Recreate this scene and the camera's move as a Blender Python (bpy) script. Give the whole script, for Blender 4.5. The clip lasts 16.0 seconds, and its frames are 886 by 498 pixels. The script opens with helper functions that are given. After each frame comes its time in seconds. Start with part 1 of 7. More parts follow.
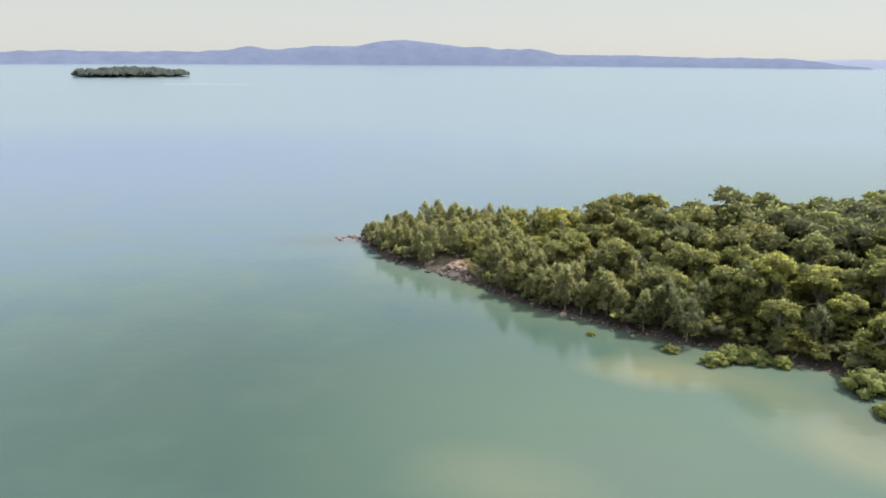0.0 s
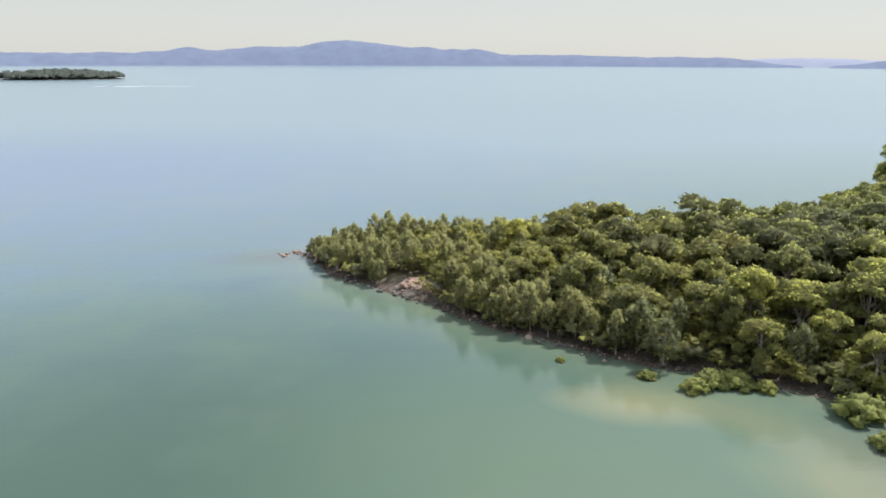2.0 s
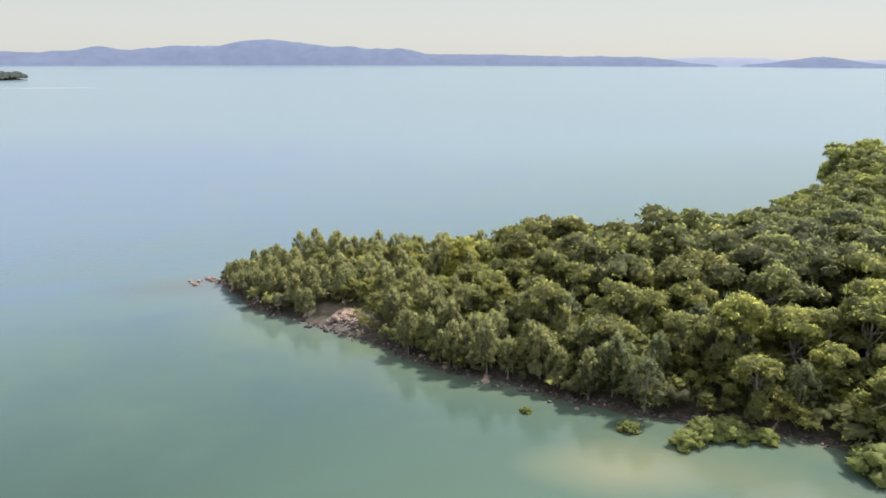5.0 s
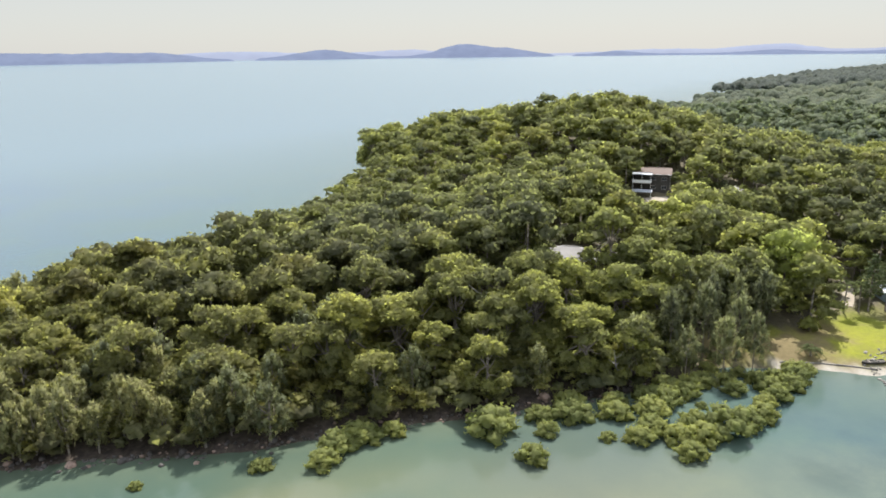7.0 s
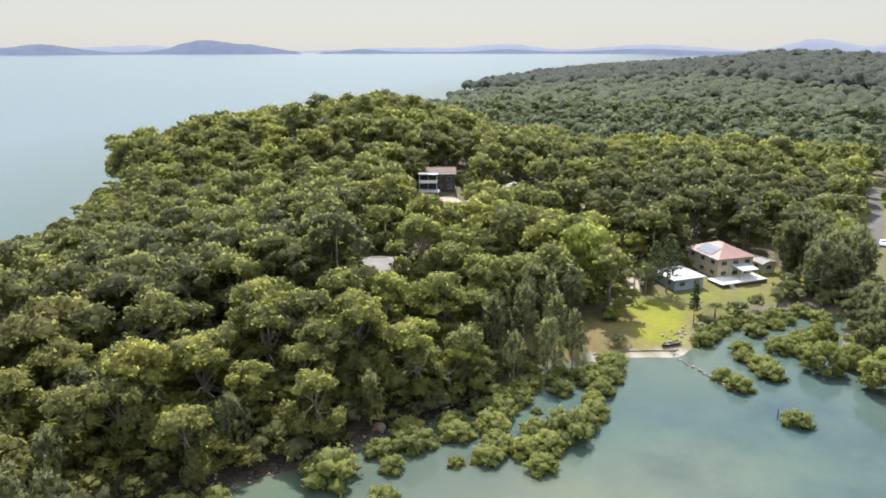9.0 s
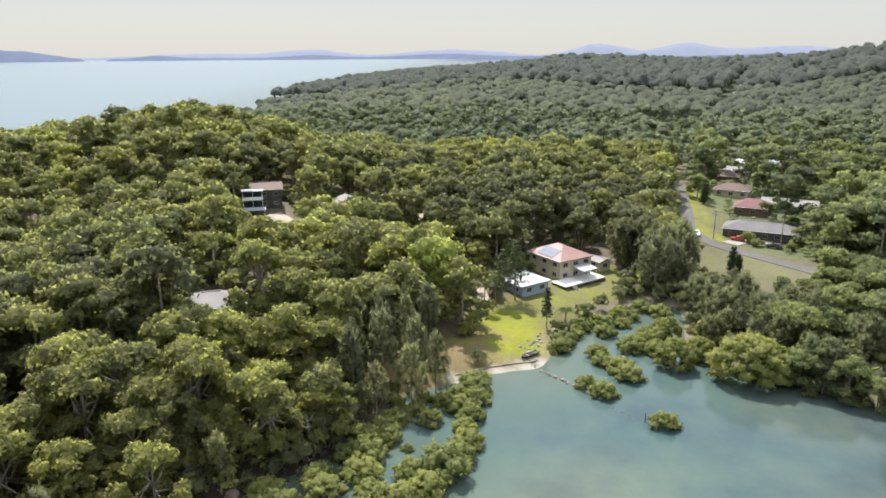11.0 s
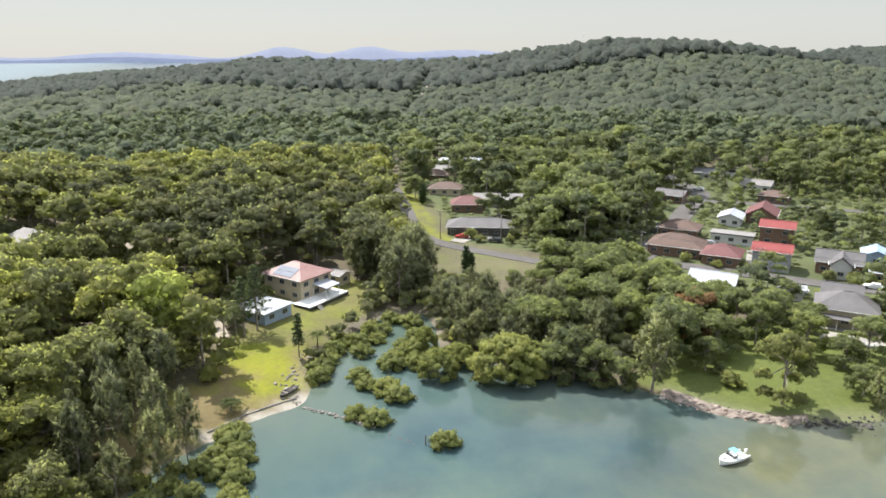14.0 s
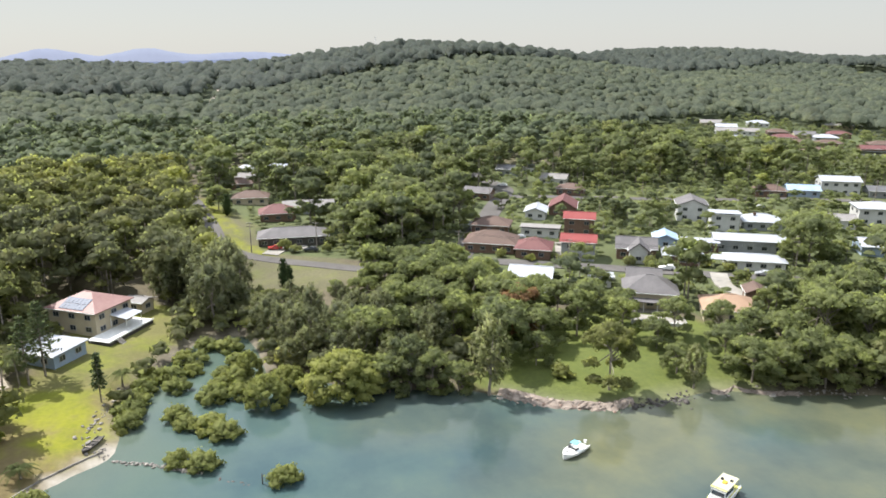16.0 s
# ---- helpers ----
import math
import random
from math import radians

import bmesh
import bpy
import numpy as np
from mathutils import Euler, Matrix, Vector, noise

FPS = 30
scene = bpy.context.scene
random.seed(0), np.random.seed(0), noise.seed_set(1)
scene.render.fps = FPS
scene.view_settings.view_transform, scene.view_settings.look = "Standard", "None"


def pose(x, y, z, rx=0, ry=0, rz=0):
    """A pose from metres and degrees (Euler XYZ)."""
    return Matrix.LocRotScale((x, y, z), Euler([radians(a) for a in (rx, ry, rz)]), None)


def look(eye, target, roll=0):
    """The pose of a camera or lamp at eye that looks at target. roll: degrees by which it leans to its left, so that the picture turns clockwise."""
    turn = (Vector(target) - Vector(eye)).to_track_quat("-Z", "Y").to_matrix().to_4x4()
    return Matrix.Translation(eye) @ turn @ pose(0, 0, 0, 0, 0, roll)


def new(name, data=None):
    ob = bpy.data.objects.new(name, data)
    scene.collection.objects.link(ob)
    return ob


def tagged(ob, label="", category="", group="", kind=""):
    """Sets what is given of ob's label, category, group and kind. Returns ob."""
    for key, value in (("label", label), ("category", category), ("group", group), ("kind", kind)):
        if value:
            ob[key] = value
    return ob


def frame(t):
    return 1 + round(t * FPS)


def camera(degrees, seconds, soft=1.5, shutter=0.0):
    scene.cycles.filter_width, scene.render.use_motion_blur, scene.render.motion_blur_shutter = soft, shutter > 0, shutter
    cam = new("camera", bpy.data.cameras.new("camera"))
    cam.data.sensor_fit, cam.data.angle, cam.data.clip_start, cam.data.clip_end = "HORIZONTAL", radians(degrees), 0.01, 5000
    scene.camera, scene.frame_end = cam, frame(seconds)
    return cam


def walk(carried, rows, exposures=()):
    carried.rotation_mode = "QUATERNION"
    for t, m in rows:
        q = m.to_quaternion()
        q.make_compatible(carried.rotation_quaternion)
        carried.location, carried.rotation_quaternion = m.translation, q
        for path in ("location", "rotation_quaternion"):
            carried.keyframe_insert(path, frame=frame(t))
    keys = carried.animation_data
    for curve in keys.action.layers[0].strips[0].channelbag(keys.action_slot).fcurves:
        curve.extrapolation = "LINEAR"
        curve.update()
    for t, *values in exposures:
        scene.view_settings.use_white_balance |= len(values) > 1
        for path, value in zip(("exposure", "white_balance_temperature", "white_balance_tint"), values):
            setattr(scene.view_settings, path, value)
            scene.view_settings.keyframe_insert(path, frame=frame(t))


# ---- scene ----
cam = camera(63.02, 16.0, 1.75)
PATH = [
    (0, (0.00, 0.00, 60.00), (-0.00, 96.56, 33.99), 0.39),
    (0.5, (-0.32, 4.20, 60.11), (-0.18, 100.76, 34.10), 0.36),
    (1, (-0.59, 7.76, 60.39), (0.02, 104.32, 34.39), 0.30),
    (1.5, (-0.76, 11.65, 60.35), (2.67, 108.16, 34.38), 0.31),
    (2, (-0.99, 15.54, 60.36), (6.09, 111.85, 34.40), 0.19),
    (2.5, (-1.40, 19.24, 60.36), (8.81, 115.26, 34.39), 0.21),
    (3, (-1.62, 23.32, 60.37), (10.97, 119.07, 34.43), 0.21),
    (3.2, (-1.71, 24.94, 60.38), (11.64, 120.58, 34.43), 0.22),
    (5.5, (-0.66, 44.61, 59.60), (19.21, 139.10, 33.59), 0.09),
    (6, (-0.47, 48.09, 59.71), (27.58, 140.47, 33.67), -0.14),
    (6.4, (-0.37, 51.17, 59.73), (41.19, 138.26, 33.50), -0.25),
    (6.5, (-0.37, 51.92, 59.74), (46.29, 136.34, 33.33), -0.37),
    (7, (-0.58, 55.51, 59.86), (68.40, 122.71, 32.93), -0.78),
    (7.5, (-0.44, 59.48, 59.88), (84.02, 105.38, 32.35), -0.82),
    (8, (0.46, 63.83, 59.79), (86.51, 106.76, 32.36), -0.66),
    (8.2, (0.97, 65.38, 59.88), (87.09, 108.18, 32.45), -0.41),
    (10.3, (9.61, 76.66, 60.03), (101.65, 104.96, 33.03), -0.11),
    (10.5, (10.57, 77.54, 59.91), (103.50, 102.90, 33.07), -0.12),
    (11, (13.16, 79.43, 59.80), (108.07, 95.95, 33.01), -0.22),
    (11.5, (15.50, 81.71, 59.79), (111.55, 89.36, 33.00), -0.12),
    (12, (17.69, 83.18, 59.74), (114.07, 83.94, 33.07), -0.08),
    (12.5, (19.74, 84.41, 59.84), (116.08, 81.43, 33.19), -0.02),
    (13, (21.74, 85.37, 59.84), (117.80, 77.04, 33.31), -0.02),
    (13.5, (23.52, 86.47, 60.00), (118.60, 70.42, 33.48), 0.02),
    (14, (25.44, 87.07, 59.99), (118.99, 63.66, 33.52), -0.02),
    (14.5, (27.58, 87.90, 59.84), (118.95, 56.99, 33.45), 0.02),
    (15, (29.26, 87.82, 59.81), (118.07, 50.18, 33.44), -0.18),
    (15.5, (31.18, 87.93, 60.17), (116.95, 43.88, 33.67), -0.08),
    (16, (33.00, 88.09, 59.70), (116.62, 39.93, 33.47), -0.03),
]
walk(cam, [(t, look(eye, target, roll)) for t, eye, target, roll in PATH])

# ---------------------------------------------------------------- world, sun
SUN_AZ, SUN_EL = radians(63), radians(54)
world = bpy.data.worlds.new("world")
scene.world = world
world.use_nodes = True
wn = world.node_tree.nodes
sky = wn.new("ShaderNodeTexSky")
sky.sky_type, sky.sun_disc = "NISHITA", False
sky.sun_elevation, sky.sun_rotation = SUN_EL, SUN_AZ
sky.altitude, sky.air_density, sky.dust_density, sky.ozone_density = 0, 1.0, 0.4, 1.0
veil = wn.new("ShaderNodeMix")  # thin high haze over the whole sky
veil.data_type = "RGBA"
veil.inputs[0].default_value = 0.88
world.node_tree.links.new(sky.outputs[0], veil.inputs[6])
# thin cloud is brighter overhead than at the horizon
up = wn.new("ShaderNodeSeparateXYZ")
world.node_tree.links.new(wn.new("ShaderNodeTexCoord").outputs["Generated"], up.inputs[0])
lift = wn.new("ShaderNodeMapRange")
lift.inputs["From Min"].default_value, lift.inputs["From Max"].default_value = 0.10, 1.0
world.node_tree.links.new(up.outputs[2], lift.inputs["Value"])
cloud = wn.new("ShaderNodeMix")  # grey haze low down, bluer and brighter overhead
cloud.data_type = "RGBA"
cloud.inputs[6].default_value, cloud.inputs[7].default_value = (4.20, 4.26, 4.20, 1), (10.8, 11.9, 13.4, 1)
world.node_tree.links.new(lift.outputs["Result"], cloud.inputs[0])
world.node_tree.links.new(cloud.outputs[2], veil.inputs[7])
world.node_tree.links.new(veil.outputs[2], wn["Background"].inputs[0])
wn["Background"].inputs[1].default_value = 0.068
sun = new("sun", bpy.data.lights.new("sun", "SUN"))
sun.data.energy, sun.data.angle, sun.data.color = 3.85, radians(0.53), (1.0, 0.96, 0.90)
SUN_DIR = Vector((math.cos(SUN_EL) * math.sin(SUN_AZ), math.cos(SUN_EL) * math.cos(SUN_AZ), math.sin(SUN_EL)))
sun.matrix_world = look(SUN_DIR * 300, (0, 0, 0))
scene.view_settings.exposure = 1.24


# ---------------------------------------------------------------- material helpers
def node_material(name, rough=0.7, metal=0.0, spec=0.5):
    m = bpy.data.materials.new(name)
    m.use_nodes = True
    nt = m.node_tree
    b = nt.nodes["Principled BSDF"]
    b.inputs["Roughness"].default_value, b.inputs["Metallic"].default_value = rough, metal
    b.inputs["Specular IOR Level"].default_value = spec
    return m, nt, b


def tex_noise(nt, scale, detail=4.0, rough=0.6, kind="Object", stretch=None):
    tc = nt.nodes.new("ShaderNodeTexCoord")
    n = nt.nodes.new("ShaderNodeTexNoise")
    n.inputs["Scale"].default_value, n.inputs["Detail"].default_value, n.inputs["Roughness"].default_value = scale, detail, rough
    if stretch:
        mp = nt.nodes.new("ShaderNodeMapping")
        mp.inputs["Scale"].default_value = stretch
        nt.links.new(tc.outputs[kind], mp.inputs[0])
        nt.links.new(mp.outputs[0], n.inputs[0])
    else:
        nt.links.new(tc.outputs[kind], n.inputs[0])
    return n.outputs["Fac"]


def ramp(nt, fac, stops):
    r = nt.nodes.new("ShaderNodeValToRGB")
    el = r.color_ramp.elements
    el[0].position, el[0].color = stops[0][0], (*stops[0][1], 1)
    el[1].position, el[1].color = stops[-1][0], (*stops[-1][1], 1)
    for p, c in stops[1:-1]:
        e = el.new(p)
        e.color = (*c, 1)
    nt.links.new(fac, r.inputs[0])
    return r.outputs[0]


def mix(nt, fac, a, b, how="MIX"):
    m = nt.nodes.new("ShaderNodeMix")
    m.data_type, m.blend_type = "RGBA", how
    for sock, v in ((m.inputs[0], fac), (m.inputs[6], a), (m.inputs[7], b)):
        if isinstance(v, (int, float)):
            sock.default_value = v
        elif isinstance(v, tuple):
            sock.default_value = (*v, 1)
        else:
            nt.links.new(v, sock)
    return m.outputs[2]


def maths(nt, op, a, b=0.0, clamp=False):
    m = nt.nodes.new("ShaderNodeMath")
    m.operation, m.use_clamp = op, clamp
    for sock, v in zip(m.inputs, (a, b)):
        if isinstance(v, (int, float)):
            sock.default_value = v
        else:
            nt.links.new(v, sock)
    return m.outputs[0]


def bump(nt, b, height, strength=0.4, distance=0.05):
    n = nt.nodes.new("ShaderNodeBump")
    n.inputs["Strength"].default_value, n.inputs["Distance"].default_value = strength, distance
    nt.links.new(height, n.inputs["Height"])
    nt.links.new(n.outputs[0], b.inputs["Normal"])


def attribute(nt, name):
    a = nt.nodes.new("ShaderNodeAttribute")
    a.attribute_name = name
    return a.outputs["Fac"]


def object_random(nt):
    return nt.nodes.new("ShaderNodeObjectInfo").outputs["Random"]


def surface(name, a, b, scale, rough=0.7, metal=0.0, relief=0.3, fine=None, vary=0.0, spec=0.4):
    """A two-scale mottled surface between two colours."""
    m, nt, bs = node_material(name, rough, metal, spec)
    big = tex_noise(nt, scale, 3)
    small = tex_noise(nt, fine or scale * 9, 5)
    f = maths(nt, "ADD", maths(nt, "MULTIPLY", big, 0.65), maths(nt, "MULTIPLY", small, 0.35))
    col = ramp(nt, f, [(0.33, a), (0.67, b)])
    if vary:
        hsv = nt.nodes.new("ShaderNodeHueSaturation")
        nt.links.new(col, hsv.inputs["Color"])
        nt.links.new(maths(nt, "ADD", maths(nt, "MULTIPLY", object_random(nt), vary), 1 - vary / 2), hsv.inputs["Value"])
        col = hsv.outputs[0]
    nt.links.new(col, bs.inputs["Base Color"])
    if relief:
        bump(nt, bs, small, relief)
    return m


def foliage(name, dark, mid, light, translucent=0.3, dry=False):
    """Leaves: tone by tree and by leaf spray, with some light passing through."""
    m, nt, bs = node_material(name, 0.8, 0, 0.12)
    tone = attribute(nt, "tone")
    rnd = object_random(nt)
    f = maths(nt, "ADD", maths(nt, "MULTIPLY", tone, 0.75), maths(nt, "MULTIPLY", rnd, 0.25))
    col = ramp(nt, f, [(0.1, dark), (0.5, mid), (0.9, light)])
    grain = tex_noise(nt, 1.7, 3, 0.7, "Object")
    col = mix(nt, maths(nt, "MULTIPLY", grain, 0.5), col, mix(nt, 1.0, col, (1.25, 1.2, 0.9), "MULTIPLY"))
    clumps = ramp(nt, tex_noise(nt, 0.55, 3, 0.65), [(0.35, (0.82, 0.82, 0.85)), (0.65, (1.22, 1.22, 1.17))])
    col = mix(nt, 1.0, col, clumps, "MULTIPLY")
    brown = ramp(nt, tex_noise(nt, 0.09, 2, 0.5), [(0.52, (0, 0, 0)), (0.72, (0.7, 0.7, 0.7))])
    col = mix(nt, brown, col, mix(nt, 1.0, col, (1.10, 0.99, 0.90), "MULTIPLY"))
    if dry:  # browner growth out on the dry point
        sp = nt.nodes.new("ShaderNodeSeparateXYZ")
        nt.links.new(nt.nodes.new("ShaderNodeNewGeometry").outputs["Position"], sp.inputs[0])
        out = nt.nodes.new("ShaderNodeMapRange")
        out.inputs["From Min"].default_value, out.inputs["From Max"].default_value = 125.0, 55.0
        nt.links.new(sp.outputs[0], out.inputs["Value"])
        col = mix(nt, out.outputs[0], col, mix(nt, 1.0, col, (1.04, 0.98, 0.96), "MULTIPLY"))
    nt.links.new(col, bs.inputs["Base Color"])
    bump(nt, bs, tex_noise(nt, 1.1, 4, 0.7), 0.65, 0.7)
    tr = nt.nodes.new("ShaderNodeBsdfTranslucent")
    nt.links.new(mix(nt, 1.0, col, (1.2, 1.25, 0.9), "MULTIPLY"), tr.inputs[0])
    ms = nt.nodes.new("ShaderNodeMixShader")
    ms.inputs[0].default_value = translucent
    nt.links.new(bs.outputs[0], ms.inputs[1])
    nt.links.new(tr.outputs[0], ms.inputs[2])
    nt.links.new(ms.outputs[0], nt.nodes["Material Output"].inputs[0])
    return m


def plain(name, color, rough=0.6, metal=0.0, spec=0.4):
    m, nt, b = node_material(name, rough, metal, spec)
    n = tex_noise(nt, 3.0, 4)
    nt.links.new(ramp(nt, n, [(0.3, tuple(c * 0.82 for c in color)), (0.7, tuple(min(1, c * 1.1) for c in color))]), b.inputs["Base Color"])
    return m


LEAF_EUC = foliage("eucalypt_leaves", (0.120, 0.131, 0.084), (0.208, 0.220, 0.103), (0.307, 0.318, 0.107), 0.66, True)
LEAF_SWAMP = foliage("swamp_oak_needles", (0.112, 0.124, 0.092), (0.172, 0.186, 0.124), (0.245, 0.256, 0.150), 0.6)
LEAF_TOWN = foliage("garden_tree_leaves", (0.102, 0.121, 0.083), (0.184, 0.209, 0.108), (0.276, 0.303, 0.122), 0.6)
# valley leaves are bluer: some distance haze is put into their colour
LEAF_MID = foliage("valley_wood_leaves_hazed", (0.090, 0.110, 0.090), (0.138, 0.166, 0.118), (0.202, 0.236, 0.140), 0.56)
LEAF_OAK = foliage("she_oak_needles", (0.190, 0.206, 0.136), (0.272, 0.286, 0.176), (0.350, 0.358, 0.206), 0.6, True)
LEAF_MAN = foliage("mangrove_leaves", (0.110, 0.132, 0.056), (0.188, 0.208, 0.080), (0.268, 0.278, 0.094), 0.5)
# ridge and slope leaves: stronger haze painted into the base colours
LEAF_FAR = foliage("far_wood_leaves_hazed", (0.062, 0.075, 0.076), (0.080, 0.095, 0.090), (0.106, 0.124, 0.108), 0.5)
LEAF_SLOPE = foliage("slope_wood_leaves_hazed", (0.072, 0.088, 0.078), (0.102, 0.121, 0.097), (0.144, 0.166, 0.114), 0.52)
LEAF_PALM = foliage("palm_fronds", (0.060, 0.076, 0.036), (0.110, 0.130, 0.052), (0.170, 0.186, 0.066), 0.4)
LEAF_BRIGHT = foliage("bright_leaves", (0.160, 0.190, 0.080), (0.250, 0.285, 0.105), (0.340, 0.370, 0.120), 0.66)
LEAF_RUST = foliage("rusty_leaves", (0.130, 0.082, 0.052), (0.230, 0.140, 0.086), (0.310, 0.205, 0.120), 0.5)
LEAF_PINE = foliage("pine_needles", (0.050, 0.070, 0.040), (0.084, 0.108, 0.056), (0.130, 0.152, 0.070), 0.35)
LEAF_DARK = foliage("cypress_leaves", (0.018, 0.030, 0.012), (0.030, 0.048, 0.018), (0.050, 0.070, 0.024), 0.1)
BLEACHED = surface("bleached_deadwood", (0.17, 0.155, 0.14), (0.29, 0.275, 0.255), 1.5, 0.85)
BARK = surface("bark", (0.10, 0.085, 0.07), (0.32, 0.28, 0.24), 1.2, 0.85, vary=0.5)


# ---------------------------------------------------------------- mesh helpers
def link_mesh(name, verts, faces, material=None, parent=None, label="", smooth=False):
    me = bpy.data.meshes.new(name)
    me.from_pydata([tuple(v) for v in verts], [], faces)
    me.update()
    if smooth:
        me.polygons.foreach_set("use_smooth", [True] * len(me.polygons))
    ob = new(name, me)
    if material:
        me.materials.append(material)
    if parent:
        ob.parent = parent
    if label:
        ob["label"] = label
    return ob


def tri_mesh(name, verts, tris, tone=None, material=None, smooth=False, normals=None):
    """A mesh from arrays of triangles, with a tone for each vertex."""
    me = bpy.data.meshes.new(name)
    me.vertices.add(len(verts))
    me.vertices.foreach_set("co", np.asarray(verts, np.float32).ravel())
    me.loops.add(3 * len(tris))
    me.loops.foreach_set("vertex_index", np.asarray(tris, np.int32).ravel())
    me.polygons.add(len(tris))
    me.polygons.foreach_set("loop_start", np.arange(0, 3 * len(tris), 3, dtype=np.int32))
    if smooth:
        me.polygons.foreach_set("use_smooth", np.ones(len(tris), bool))
    me.update(calc_edges=True)
    if normals is not None:
        me.attributes.new("custom_normal", "FLOAT_VECTOR", "POINT").data.foreach_set("vector", np.asarray(normals, np.float32).ravel())
    if tone is not None:
        a = me.attributes.new("tone", "FLOAT", "POINT")
        a.data.foreach_set("value", np.asarray(tone, np.float32))
    if material:
        me.materials.append(material)
    return me


def part(name, bm, material, parent, label=""):
    me = bpy.data.meshes.new(name)
    bm.to_mesh(me)
    bm.free()
    if material:
        me.materials.append(material)
    ob = new(name, me)
    ob.parent = parent
    if label:
        ob["label"] = label
    return ob


def shared_part(name, me, parent, m=None, label=""):
    ob = new(name, me)
    ob.parent = parent
    if m is not None:
        ob.matrix_basis = m
    if label:
        ob["label"] = label
    return ob


def box_bm(sx, sy, sz, x=0, y=0, z=0, bevel=0.0, bm=None):
    """A box with its base centre at x, y, z."""
    own = bmesh.new()
    bmesh.ops.create_cube(own, size=1.0, matrix=Matrix.Translation((x, y, z + sz / 2)) @ Matrix.Diagonal((sx, sy, sz, 1)))
    if bevel:
        bmesh.ops.bevel(own, geom=own.edges[:], offset=bevel, segments=1, affect="EDGES")
    if bm is None:
        return own
    me = bpy.data.meshes.new("scratch")
    own.to_mesh(me)
    own.free()
    bm.from_mesh(me)
    bpy.data.meshes.remove(me)
    return bm


def tube(points, radii, sides=6):
    """Vertices and triangles of a tapering tube along points."""
    vs, fs = [], []
    for k, (p, r) in enumerate(zip(points, radii)):
        p = np.asarray(p, float)
        d = np.asarray(points[min(k + 1, len(points) - 1)], float) - np.asarray(points[max(k - 1, 0)], float)
        d /= np.linalg.norm(d) + 1e-9
        u = np.cross(d, (0.31, 0.94, 0.1))
        u /= np.linalg.norm(u) + 1e-9
        w = np.cross(d, u)
        for s in range(sides):
            a = 2 * math.pi * s / sides
            vs.append(p + r * (math.cos(a) * u + math.sin(a) * w))
        if k:
            o = (k - 1) * sides
            for s in range(sides):
                t = (s + 1) % sides
                fs += [(o + s, o + t, o + sides + t), (o + s, o + sides + t, o + sides + s)]
    n = len(vs)
    vs.append(np.asarray(points[-1], float))
    fs += [(n - sides + s, n - sides + (s + 1) % sides, n) for s in range(sides)]
    return np.array(vs), np.array(fs)


def join_arrays(parts):
    """One vertex and one triangle array from several."""
    vs, fs, n = [], [], 0
    for v, f in parts:
        vs.append(v)
        fs.append(np.asarray(f) + n)
        n += len(v)
    return np.concatenate(vs), np.concatenate(fs)


# ---------------------------------------------------------------- the plan
SHORE_COVE = [(-28, 236), (-18, 211), (-8, 204), (0, 193), (7, 188), (15, 177), (22, 168), (31, 163), (40, 154), (50, 146), (59, 142), (70, 136), (79, 129),
              (90, 123), (99, 118), (109, 112), (121, 109), (128, 106), (134, 98), (139, 92), (143, 83), (149, 81), (158, 79), (166, 74), (174, 70), (183, 62),
              (183, 52), (172, 52), (160, 54), (152, 46), (145, 38), (139, 30), (137, 25), (132, 21), (127, 17), (121, 13), (118, 8), (115, 1), (114, -8)]
SHORE_SOUTH = [(113, -15), (108, -22), (103, -28), (96, -41), (84, -66), (62, -110), (10, -220), (-200, -700), (-400, -4900), (4900, -4900), (4900, 200)]
SHORE_NORTH = [(3700, 250), (2350, 310), (2100, 400), (1550, 440), (1200, 450), (830, 420), (700, 388), (625, 358), (540, 372), (460, 385), (380, 372), (300, 352),
               (230, 332), (176, 288), (140, 262), (100, 248), (63, 243), (30, 243), (2, 252), (-20, 246)]
SHORE = np.array(SHORE_COVE + SHORE_SOUTH + SHORE_NORTH, float)


def shore_distance(x, y):
    """Metres inland from the shore; negative over water."""
    x, y = np.asarray(x, float), np.asarray(y, float)
    best = np.full(x.shape, 1e9)
    inside = np.zeros(x.shape, bool)
    for a, b in zip(SHORE, np.roll(SHORE, -1, 0)):
        d = b - a
        t = np.clip(((x - a[0]) * d[0] + (y - a[1]) * d[1]) / (d @ d), 0, 1)
        best = np.minimum(best, (x - a[0] - t * d[0]) ** 2 + (y - a[1] - t * d[1]) ** 2)
        if a[1] != b[1]:
            inside ^= ((a[1] > y) != (b[1] > y)) & (x < a[0] + (y - a[1]) / (b[1] - a[1]) * d[0])
    return np.where(inside, 1, -1) * np.sqrt(best)


# hills: centre, height, spread along x and y
HILLS = [(250, 225, 19, 68, 85), (140, 148, 13, 42, 30), (294, 220, 6, 34, 30), (262, 262, -3, 22, 22), (1060, -140, 7, 160, 110), (330, 290, 6, 110, 70), (60, 200, 3, 60, 30), (330, 70, 4, 60, 50),
         (850, -470, 34, 300, 200), (960, -320, 24, 260, 160), (1300, 60, 26, 420, 240), (800, 160, 12, 250, 140), (1500, -900, 30, 700, 400), (700, -260, 10, 200, 150),
         (950, -1000, 28, 350, 250), (800, -1550, 34, 600, 300)]


def wavy(x, y, s, k):
    return np.sin(x / s + 1.3 * k) * np.cos(y / (s * 1.13) - 0.7 * k) + 0.5 * np.sin((x + y) / (s * 0.61) + k)


